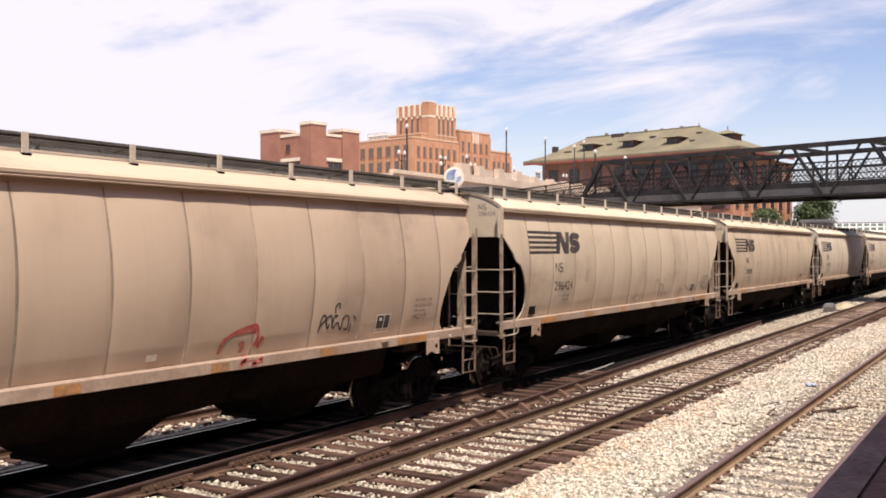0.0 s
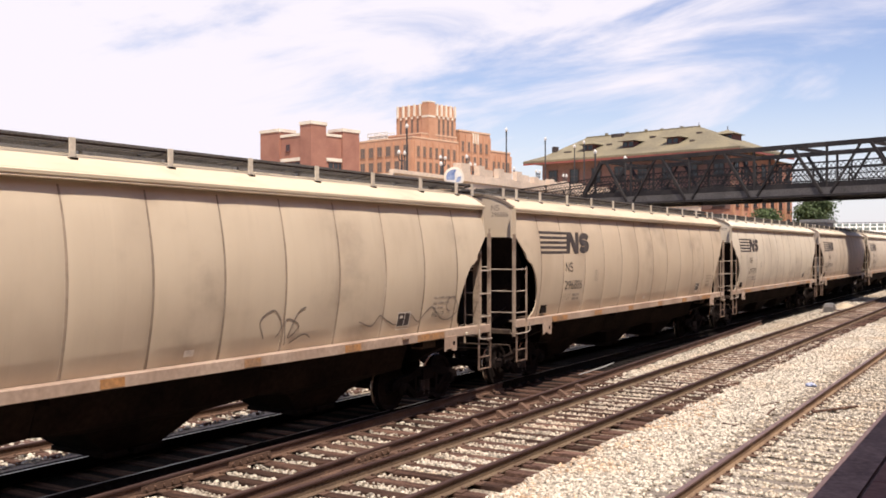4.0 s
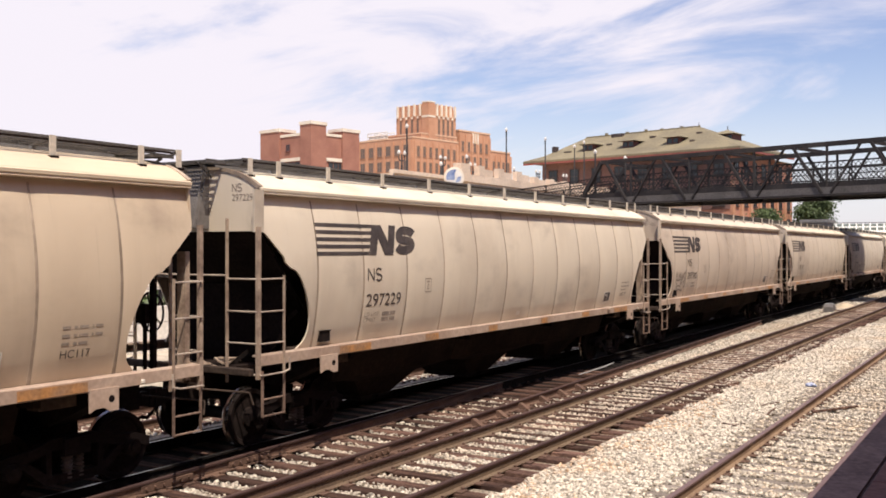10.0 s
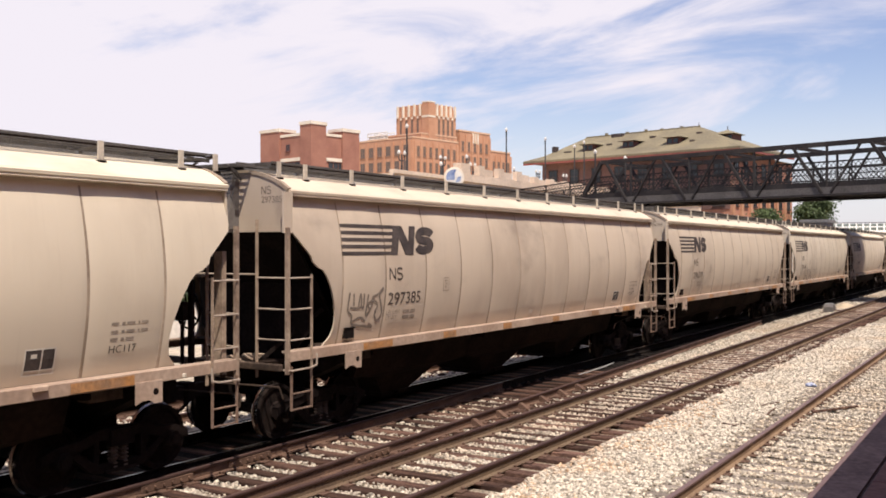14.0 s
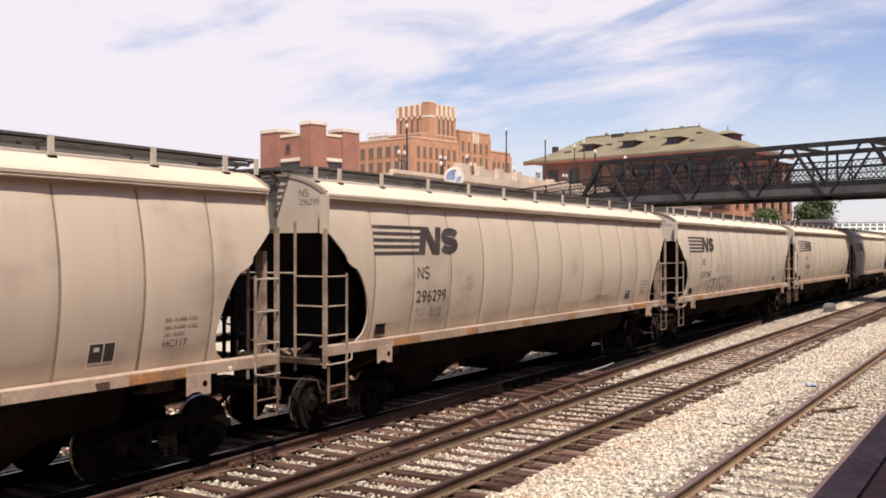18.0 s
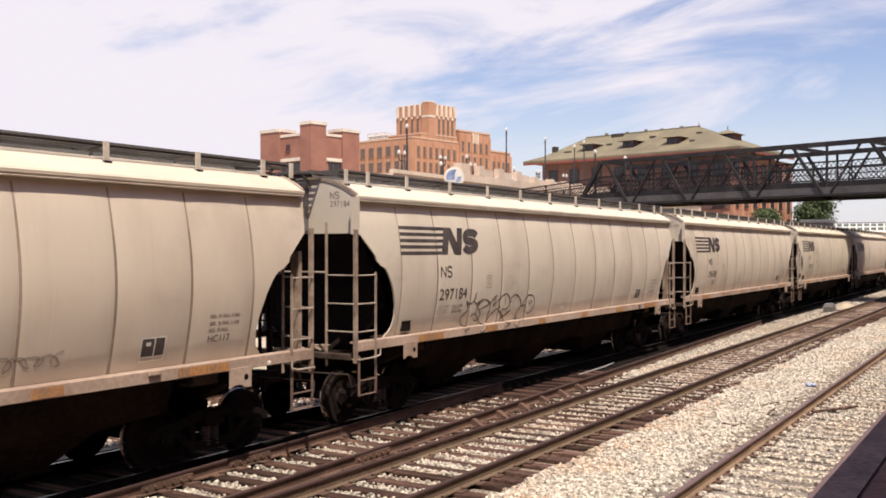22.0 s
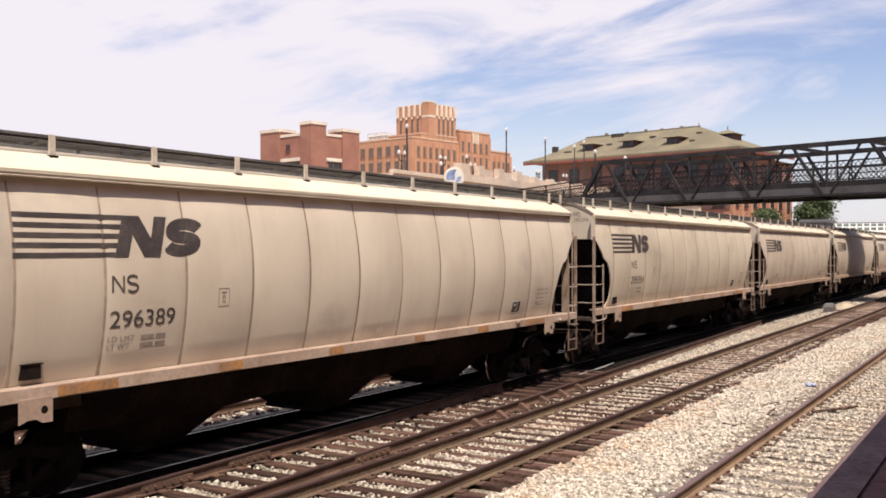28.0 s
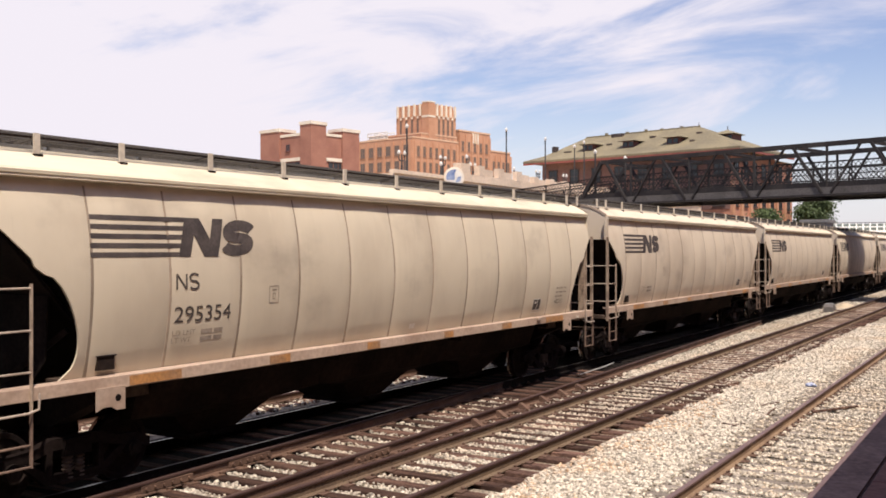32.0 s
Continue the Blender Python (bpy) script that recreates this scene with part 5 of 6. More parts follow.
def build_museum():
    p = Plot((98.8, 25.07), 10)
    e = tagged(empty("museum_building"), "old red brick building with a weathered hipped tile roof and dormers", "building")
    L1, L2, EAVE, RIDGE = 27.3, 14.4, 13.45, 17.06
    bm = bm_new()
    p.block(bm, 1.7, L1 - 1.7, 1.7, L2 - 1.4, -0.7, EAVE)
    part("wall", bm, M["brick_museum"], e)
    # front panel whose darker brick colour paints the shade below the eaves
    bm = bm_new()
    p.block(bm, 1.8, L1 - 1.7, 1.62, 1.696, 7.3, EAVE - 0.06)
    part("upper_wall", bm, M["brick_eave_shade"], e, "brick upper front, coloured dark for the eaves' shade")
    # hip roof with a slight kick at the eaves
    bm = bm_new()
    def ring(ins, z):
        return [bm.verts.new(p.at(a, b, z)) for a, b in ((ins, ins), (L1 - ins, ins), (L1 - ins, L2 - ins), (ins, L2 - ins))]
    r0, r1, r2 = ring(0, EAVE - 0.05), ring(0, EAVE + 0.18), ring(1.8, EAVE + 0.85)
    top = [bm.verts.new(p.at(8.45, 8.0, RIDGE)), bm.verts.new(p.at(L1 - 3.9, 8.0, RIDGE - 0.15))]
    for a, b in ((r0, r1), (r1, r2)):
        for i in range(4):
            bm.faces.new((a[i], a[(i + 1) % 4], b[(i + 1) % 4], b[i]))
    bm.faces.new(r0[::-1])
    bm.faces.new((r2[0], r2[1], top[1], top[0]))
    bm.faces.new((r2[1], r2[2], top[1]))
    bm.faces.new((r2[2], r2[3], top[0], top[1]))
    bm.faces.new((r2[3], r2[0], top[0]))
    bmesh.ops.recalc_face_normals(bm, faces=bm.faces[:])
    roof = part("roof", bm, M["roof_tile"], e, "weathered olive-brown tiles")
    bm = bm_new()
    p.block(bm, 0.02, L1 - 0.02, 0.02, 0.14, EAVE - 0.28, EAVE - 0.055)
    p.block(bm, 0.02, 0.14, 0.14, L2 - 0.02, EAVE - 0.28, EAVE - 0.055)
    part("gutter", bm, M["gutter_red"], e, "dark red eaves board")
    for a in (8.95, 14.5, 19.9):                      # dormers with their own little hips
        z = EAVE + 1.95
        bm = bm_new()
        p.block(bm, a - 0.72, a + 0.72, 2.75, 6.0, EAVE + 0.9, z)
        d = part("dormer", bm, M["eave_wood"], roof, "dark dormer")
        for c in (-0.36, 0.36):
            g = bm_new()
            p.block(g, a + c - 0.27, a + c + 0.27, 2.71, 2.748, EAVE + 1.33, z - 0.1)
            part("dormer_pane", g, M["window_glass"], d)
        bm = bm_new()
        q = [bm.verts.new(p.at(*v)) for v in ((a - 1.15, 2.2, z), (a + 1.15, 2.2, z), (a + 1.15, 6.2, z + 0.02), (a - 1.15, 6.2, z + 0.02), (a - 0.3, 3.3, z + 0.42), (a + 0.3, 3.3, z + 0.42), (a + 0.3, 6.8, z + 0.42), (a - 0.3, 6.8, z + 0.42))]
        for f in ((0, 1, 5, 4), (1, 2, 6, 5), (3, 0, 4, 7), (4, 5, 6, 7), (0, 3, 2, 1)):
            bm.faces.new([q[i] for i in f])
        bmesh.ops.recalc_face_normals(bm, faces=bm.faces[:])
        part("dormer_roof", bm, M["roof_tile"], roof)
    # square lantern on the flank, ridge finials, vents, ridge tiles
    bm = bm_new()
    p.block(bm, 3.9, 6.1, 6.9, 9.1, EAVE + 0.9, EAVE + 2.35)
    lantern = part("roof_lantern", bm, M["eave_wood"], roof)
    for k in range(4):
        g = bm_new()
        p.block(g, 4.0 + 0.52 * k, 4.42 + 0.52 * k, 6.85, 6.896, EAVE + 1.5, EAVE + 2.2)
        part("lantern_pane", g, M["window_glass"], lantern)
    bm = bm_new()
    z = EAVE + 2.35
    q = [bm.verts.new(p.at(*v)) for v in ((3.5, 6.5, z), (6.5, 6.5, z), (6.5, 9.5, z), (3.5, 9.5, z), (5.0, 8.0, z + 0.6))]
    for f in ((0, 1, 4), (1, 2, 4), (2, 3, 4), (3, 0, 4), (3, 2, 1, 0)):
        bm.faces.new([q[i] for i in f])
    bmesh.ops.recalc_face_normals(bm, faces=bm.faces[:])
    part("lantern_roof", bm, M["roof_tile"], roof)
    for a, b, z in ((5.0, 8.0, EAVE + 2.95), (8.45, 8.0, RIDGE)):
        bm = bm_new()
        tube(bm, p.at(a, b, z - 0.1), p.at(a, b, z + 0.42), 0.07, 6, 0.03)
        part("finial", bm, M["dark_frame"], roof)
    bm = bm_new()
    bar(bm, p.at(8.3, 8.0, RIDGE + 0.03), p.at(L1 - 3.8, 8.0, RIDGE - 0.12), 0.26, 0.12)
    part("ridge_tile", bm, M["roof_tile"], roof)
    for k, a in enumerate((10.6, 13.1, 15.2, 17.7, 20.6)):
        bm = bm_new()
        p.block(bm, a - 0.16, a + 0.16, 7.85, 8.15, RIDGE - 0.1, RIDGE + (0.14 if k % 2 else 0.2))
        part("ridge_knob", bm, M["roof_tile"], roof)
    for a, b, up, w in ((18.6, 7.2, 0.26, 0.75), (17.9, 4.2, 0.10, 0.28), (13.0, 5.6, 0.12, 0.3), (22.6, 2.6, 0.10, 0.45), (24.9, 3.2, 0.6, 0.3), (15.2, 3.3, 0.10, 0.3), (7.2, 5.6, 0.12, 0.3), (6.8, 3.1, 0.12, 0.25)):
        slope = min(b, 8.0)
        z = EAVE + 0.18 + (0.67 * slope / 1.8 if slope < 1.8 else 0.67 + (RIDGE - EAVE - 0.85) * (slope - 1.8) / 6.2)
        bm = bm_new()
        p.block(bm, a - w, a + w, b - 0.15, b + 0.35, z - 0.15, z + up)
        part("roof_vent", bm, M["dark_frame"], roof)
    for row, z in enumerate((0.8, 4.4, 7.7, 10.8)):
        h = 1.7 if row == 3 else 2.2
        for k in range(8):
            window(e, p.front(3.0 + 3.0 * k, z, 0.03, 1.6 if z > 7.3 else 1.7), 1.25, h, M["dark_frame"])
        for k in range(7):
            window(e, p.side(2.9 + 2.3 * k, z, 0.03, 1.7), 1.0, h, M["dark_frame"])
    bm = bm_new()                            # rear wing under a lower roof
    p.block(bm, 1.7, 16.0, L2 - 1.4, 18.0, -0.7, EAVE - 0.5)
    part("wing_wall", bm, M["brick_museum"], e)
    bm = bm_new()
    wing = [bm.verts.new(p.at(*v)) for v in ((1.2, L2 - 1.38, EAVE - 0.49), (1.2, 18.4, EAVE - 0.49), (16.4, 18.4, EAVE - 0.49), (16.4, L2 - 1.38, EAVE - 0.49), (4.2, L2 - 1.38, EAVE + 0.35), (4.2, 15.6, EAVE + 0.35), (13.4, 15.6, EAVE + 0.35), (13.4, L2 - 1.38, EAVE + 0.35))]
    for f in ((0, 1, 5, 4), (1, 2, 6, 5), (2, 3, 7, 6), (4, 5, 6, 7), (3, 2, 1, 0), (0, 4, 7, 3)):
        bm.faces.new([wing[i] for i in f])
    bmesh.ops.recalc_face_normals(bm, faces=bm.faces[:])
    part("wing_roof", bm, M["roof_tile"], e)
    for k in range(7):                       # brick buttresses on the flank
        bm = bm_new()
        b = 4.05 + 2.3 * k if k < 6 else 1.95
        p.block(bm, 1.45, 1.7, b - 0.25, b + 0.25, -0.7, 10.3)
        part("pilaster", bm, M["brick_orange"], e)


build_museum()


def build_annex():
    p = Plot((92.2, 27.3), 10)
    e = tagged(empty("annex_wall"), "low tan concrete wall below the footbridge", "wall", kind="structure")
    bm = bm_new()
    p.block(bm, 0.0, 9.0, 0.0, 0.5, -0.7, 7.35)
    part("wall", bm, M["concrete_tan"], e)
    bm = bm_new()
    p.block(bm, -0.1, 9.1, -0.1, 0.6, 7.35, 7.6)
    part("coping", bm, M["concrete_pale"], e)


build_annex()


def build_deco():
    """The tall orange brick building: two wings from a corner, a set-back tower, two lower blocks behind."""
    S = 1.25
    p = Plot((159.7, 103.0), 10, S)
    e = tagged(empty("deco_building"), "tall orange brick art deco building with pale stone trim", "building")
    up = lambda z: 3.085 + (z - 3.085) * S
    A0, L1 = 2.4, 17.8 * S
    Z = up(25.4)
    bm = bm_new()
    p.block(bm, A0, L1, 0, 17.6, -0.7, Z)
    part("wing_wall", bm, M["brick_orange"], e)
    bm = bm_new()
    p.block(bm, A0 - 0.1, L1 + 0.1, -0.1, 0.5, Z, Z + 0.4)
    p.block(bm, A0 - 0.1, A0 + 0.5, 0.5, 17.6, Z, Z + 0.4)
    part("parapet_cap", bm, M["brick_pale"], e)
    def rows(fn, first, step, n, z0, dz, m, w, h, base):
        for k in range(n):
            for r in range(m):
                window(e, fn(first + step * k, z0 - dz * r, 0.03, base), w, h, M["pale_frame"])
    def piers(kind, first, step, n, z0, z1, base, mat, w=0.5, out=0.22):
        for k in range(n):
            bm = bm_new()
            c = first + step * k
            if kind == "front":
                p.block(bm, c - w / 2, c + w / 2, base - out, base, z0, z1)
            else:
                p.block(bm, base - out, base, c - w / 2, c + w / 2, z0, z1)
            part("pier", bm, M[mat], e)
    rows(p.front, 4.6, 3.1, 6, up(22.1), 3.9, 5, 1.6, 2.5, 0.0)
    piers("front", 3.05, 3.1, 7, up(6), Z - 0.6, 0.0, "brick_orange", 0.9)
    rows(p.side, 2.2, 2.3, 7, up(21.8), 3.9, 5, 0.95, 2.6, A0)
    piers("side", 1.05, 2.3, 8, up(6), Z - 0.6, A0, "brick_orange", 0.7)
    # tower
    a0, b0 = 2.7, 6.6
    a1, b1 = a0 + 11.6, b0 + 10.4
    zt = 39.7
    bm = bm_new()
    p.block(bm, a0, a1, b0, b1, Z, zt)
    p.block(bm, a0 + 0.5, a1 - 0.5, b0 + 0.5, b1 - 0.5, zt, zt + 0.7)
    t = part("tower", bm, M["brick_orange"], e)
    bm = bm_new()
    p.block(bm, a0 - 0.25, a0 + 2.1, b0 - 0.45, b0 + 2.0, Z, zt + 0.9)
    part("corner_pier", bm, M["brick_orange"], t)
    for z0, z1 in ((zt + 0.9, zt + 1.2), (zt - 2.9, zt - 2.4)):
        bm = bm_new()
        p.block(bm, a0 - 0.32, a0 + 2.17, b0 - 0.52, b0 + 2.07, z0, z1)
        part("corner_band", bm, M["limestone"], t)
    for k in range(5):
        for kind in ("front", "side"):
            c = (a0 + 2.95 + 2.0 * k) if kind == "front" else (b0 + 2.85 + 1.75 * k)
            bm = bm_new()
            if kind == "front":
                p.block(bm, c - 0.28, c + 0.28, b0 - 0.35, b0, zt - 2.3, zt + 0.75)
            else:
                p.block(bm, a0 - 0.35, a0, c - 0.28, c + 0.28, zt - 2.3, zt + 0.75)
            part("stone_fin", bm, M["limestone"], t)
            if k < 4:
                c2 = c + (1.0 if kind == "front" else 0.87)
                m = p.front(c2, zt - 8.2, 0.03, b0) if kind == "front" else p.side(c2, zt - 8.2, 0.03, a0)
                window(t, m, 0.75, 5.1, M["pale_frame"])
                bm = bm_new()
                if kind == "front":
                    p.block(bm, c2 - 0.3, c2 + 0.3, b0 - 0.12, b0, zt - 2.9, zt - 2.3)
                else:
                    p.block(bm, a0 - 0.12, a0, c2 - 0.3, c2 + 0.3, zt - 2.9, zt - 2.3)
                part("stone_panel", bm, M["limestone"], t)
    # step between the wing and the tower
    bm = bm_new()
    p.block(bm, A0 + 0.25, 15.4, 3.6, 17.4, Z, Z + 1.3)
    part("set_back", bm, M["brick_orange"], e)
    bm = bm_new()
    p.block(bm, A0 + 0.15, 15.5, 3.5, 4.0, Z + 1.3, Z + 1.65)
    p.block(bm, A0 + 0.15, A0 + 0.65, 4.0, 17.4, Z + 1.3, Z + 1.65)
    part("set_back_cap", bm, M["brick_pale"], e)
    # blocks farther along
    R0 = 4.0
    for b_a, b_b, z, n, st in ((19.7, 32.9, 34.6, 5, 2.5), (32.9, 42.0, 30.1, 4, 2.2)):
        bm = bm_new()
        p.block(bm, R0, 20 * S, b_a, b_b, -0.7, z)
        part("rear_block", bm, M["brick_orange"], e)
        bm = bm_new()
        p.block(bm, R0 - 0.15, R0 + 0.4, b_a - 0.1, b_b + 0.1, z, z + 0.4)
        p.block(bm, R0 + 0.4, 20 * S, b_a - 0.1, b_a + 0.4, z, z + 0.4)
        part("parapet_cap", bm, M["brick_pale"], e)
        rows(p.side, b_a + 1.7, st, n, z - 5.2, 3.9, 4, 0.95, 2.6, R0)
        piers("side", b_a + 0.5, st, n + 1, z - 14, z - 0.8, R0, "brick_orange", 0.7)
    for k in range(3):
        c = 25.3 + 1.0 * k
        bm = bm_new()
        p.block(bm, R0 - 0.3, R0, c, c + 0.4, 31.6, 34.5)
        part("stone_fin", bm, M["limestone"], e)
    rows(p.front, 6.5, 3.0, 3, 31.9, 9, 1, 1.2, 1.6, 19.7)
    # tank-like rack of pipes on the wing roof
    bm = bm_new()
    for k in range(7):
        a = L1 - 0.8 - k * 1.25
        tube(bm, p.at(a, 3.0, Z + 0.2), p.at(a, 3.0, Z + 2.6), 0.08, 6)
        tube(bm, p.at(a, 5.5, Z + 0.2), p.at(a, 5.5, Z + 2.6), 0.08, 6)
    for z in (1.0, 1.8, 2.6):
        for b in (3.0, 5.5):
            tube(bm, p.at(L1 - 1.0, b, Z + z), p.at(L1 - 8.3, b, Z + z), 0.12, 6)
    p.block(bm, L1 - 8.0, L1 - 1.2, 3.2, 5.3, Z + 0.15, Z + 1.7)
    part("roof_cooler", bm, M["concrete_pale"], e, "pale grey rooftop framework")


build_deco()


def build_red_block():
    S = 1.5
    p = Plot((78.2, 63.8), 10, S)
    e = tagged(empty("brick_block"), "plain red brick building with stepped parapets capped in white", "building")
    up = lambda z: 3.085 + (z - 3.085) * S
    L1, L2, Z = 8.0 * S, 6.45 * S, up(15.1)
    bm = bm_new()
    p.block(bm, 0, L1, 0, L2, -0.7, Z)
    part("wall", bm, M["brick_red"], e)
    bm = bm_new()
    p.block(bm, -0.12, L1, -0.12, 0.35, Z, Z + 0.42)
    p.block(bm, -0.12, 0.35, 0.35, L2, Z, Z + 0.42)
    part("coping", bm, M["limestone"], e)
    for a0, a1, b0, b1, z in ((-0.35, 1.55 * S, -0.35, 1.85 * S, up(16.15)), (5.0 * S, L1 + 0.3, -0.35, 2.0 * S, up(15.75)), (-0.35, 2.0 * S, 4.2 * S, L2 + 0.3, up(15.75))):
        bm = bm_new()
        p.block(bm, a0, a1, b0, b1, -0.7, z)
        t = part("corner_tower", bm, M["brick_red"], e)
        bm = bm_new()
        p.block(bm, a0 - 0.12, a1 + 0.12, b0 - 0.12, b1 + 0.12, z, z + 0.5)
        part("white_cap", bm, M["limestone"], t)
    for kind in ("front", "side"):
        lo, hi = (1.7 * S, 4.9 * S) if kind == "front" else (2.0 * S, 4.1 * S)
        bm = bm_new()
        if kind == "front":
            p.block(bm, lo, hi, -0.2, 0, up(12.45), up(12.8))
        else:
            p.block(bm, -0.2, 0, lo, hi + 1.4, up(12.45), up(12.8))
        part("lintel", bm, M["limestone"], e)
        n = 3
        for k in range(n):
            c = lo + (hi - lo) * (k + 0.5) / n
            for z in (up(10.4), up(6.6)):
                window(e, p.front(c, z, 0.03) if kind == "front" else p.side(c + 0.5, z, 0.03), (hi - lo) / n - 0.15, 2.9, M["dark_frame"])
    window(e, p.front(3.75 * S, up(13.55), 0.03), 1.0, 1.1, M["eave_wood"])


build_red_block()


# ---------------------------------------------------------------- raised street with its wall, sign and lamps
STREET_Y, STREET_Z = 38.0, 8.45


def build_raised_street():
    e = tagged(empty("raised_street"), "tan concrete retaining wall and raised street with a parapet", "retaining wall", kind="structure")
    bm = bm_new()
    box(bm, 55.5, 112, STREET_Y, 58, -0.7, STREET_Z)
    part("retaining_wall", bm, M["concrete_tan"], e)
    bm = bm_new()
    box(bm, 55.5, 64.6, STREET_Y - 0.15, STREET_Y + 0.3, STREET_Z, 8.72)
    box(bm, 64.6, 66.0, STREET_Y - 0.25, STREET_Y + 0.5, STREET_Z, 9.85)
    box(bm, 66.0, 112, STREET_Y - 0.15, STREET_Y + 0.3, STREET_Z, 9.05)
    part("parapet", bm, M["concrete_tan"], e)
    for k in range(9):
        x = 67.6 + 3.35 * k
        bm = bm_new()
        box(bm, x + 0.9, x + 2.45, STREET_Y - 0.1, STREET_Y + 0.25, 9.05, 9.62 if k < 3 else 9.42)
        part("parapet_panel", bm, M["concrete_tan"], e)
        bm = bm_new()
        box(bm, x, x + 0.9, STREET_Y - 0.17, STREET_Y + 0.32, 9.05, 9.85 if k < 3 else 9.6)
        part("parapet_post", bm, M["concrete_tan"], e)


build_raised_street()


def build_round_sign():
    e = tagged(empty("round_sign", pose(62.6, STREET_Y - 0.75, 8.55, 0, 0, -53)), "round white and blue sign on the tan wall", "sign")
    turn = pose(0, 0, 0, 90)
    bm = bm_new()
    lathe(bm, [(0.78, 0.0), (0.78, 0.12), (0.72, 0.14)], 40, turn)
    part("disc", bm, M["limestone"], e)
    bm = bm_new()
    box(bm, -0.12, 0.12, 0.02, 1.1, -0.2, 0.2)
    part("bracket", bm, M["dark_frame"], e)
    bm = bm_new()
    lathe(bm, [(0.64, 0.141), (0.64, 0.15)], 40, turn)
    part("face", bm, M["globe"], e)
    bm = bm_new()
    pts = [(0.60 * math.cos(1.3 + 0.2 * k), 0.60 * math.sin(1.3 + 0.2 * k)) for k in range(12)] + [(0.05, -0.2), (0.05, 0.3)]
    prism(bm, pts, -0.156, -0.151)
    part("blue_shape", bm, M["sign_blue"], e)
    bm = bm_new()
    prism(bm, [(0.12, -0.4), (0.48, -0.25), (0.52, 0.1), (0.25, 0.0)], -0.156, -0.151)
    part("blue_shape", bm, M["sign_blue"], e)


build_round_sign()


def lamp(name, x, y, z0, z1, kind, label):
    e = tagged(empty(name, pose(x, y, z0)), label, "street lamp", "street lamps")
    h = z1 - z0
    bm = bm_new()
    lathe(bm, [(0.18, 0), (0.18, 0.25), (0.11, 0.5), (0.075, 0.7), (0.055, h - 0.55)], 10)
    part("pole", bm, M["lamp_post"], e)

    def head(dx, zz, s=1.0):
        b = bm_new()
        lathe(b, [(0.06 * s, zz - 0.42 * s), (0.14 * s, zz - 0.3 * s), (0.10 * s, zz - 0.22 * s)], 10, Matrix.Translation((dx, 0, 0)))
        hd = part("lamp_head", b, M["lamp_post"], e)
        b = bm_new()
        lathe(b, [(0.10 * s, zz - 0.22 * s), (0.21 * s, zz - 0.02 * s), (0.19 * s, zz + 0.16 * s), (0.08 * s, zz + 0.30 * s), (0.02 * s, zz + 0.38 * s)], 12, Matrix.Translation((dx, 0, 0)))
        part("globe", b, M["globe"], hd, "white acorn globe")
    if kind == "single":
        b = bm_new()
        tube(b, (0, 0, h - 0.8), (0, 0, h - 0.3), 0.07, 8)
        part("neck", b, M["lamp_post"], e)
        head(0, h - 0.25, 0.62)
    else:
        for s in (-1, 1):
            b = bm_new()
            pts = [(0, 0, h - 1.0), (s * 0.22, 0, h - 1.05), (s * 0.36, 0, h - 0.95), (s * 0.38, 0, h - 0.7)]
            for q, r in zip(pts, pts[1:]):
                tube(b, q, r, 0.04, 6)
            part("arm", b, M["lamp_post"], e)
        for s in (-1, 1):
            head(s * 0.38, h - 0.45, 0.58)
    return e


for x, y, z in ((60.3, 40, 12.6), (76.4, 40, 14.05), (84.5, 40, 14.0), (91.5, 40, 13.95), (94.0, 40, 14.6)):
    lamp("street_lamp", x, y, STREET_Z, z, "single", "tall black street lamp with a white acorn globe")
for x, y, z in ((59.6, 40, 10.75), (65.5, 40, 10.85), (71.2, 40.5, 10.75), (82.9, 40, 10.95), (89.1, 40, 10.95)):
    lamp("street_lamp", x, y, STREET_Z, z, "double", "black street lamp with two white acorn globes")
for x, y, z in ((69.3, 40, 11.05), (77.9, 40, 10.65), (63.4, 38.9, 9.95)):
    lamp("street_lamp", x, y, STREET_Z, z, "single", "short black street lamp with a white globe")
for l, z in ((19.75, 10.72), (16.94, 10.04)):
    b = bridge_at(l, 0.6, 0)
    lamp("bridge_lamp", b[0], b[1], 7.04, z + 0.1, "single", "black lamp on the footbridge deck")


# ---------------------------------------------------------------- yard beyond the train
def build_yard():
    e = tagged(empty("yard_wall"), "low white concrete wall beyond the tracks", "wall", kind="structure")
    for k in range(24):
        bm = bm_new()
        x = -22 + 5.0 * k
        box(bm, x, x + 4.97, 27.0, 27.35, -0.7, 0.42)
        box(bm, x, x + 4.97, 27.05, 27.3, 0.46, 1.02)
        part("wall_panel", bm, M["concrete_pale"], e)
    f = tagged(empty("guard_rail"), "pale steel guard rail on posts behind the wall", "guard rail", kind="structure")
    bm = bm_new()
    box(bm, -22, 98, 28.6, 28.68, 1.55, 1.68)
    part("rail_beam", bm, M["galvanised"], f)
    for k in range(40):
        bm = bm_new()
        box(bm, -22 + 3.0 * k, -21.88 + 3.0 * k, 28.7, 28.8, -0.7, 1.66)
        part("post", bm, M["dark_frame"], f)


build_yard()


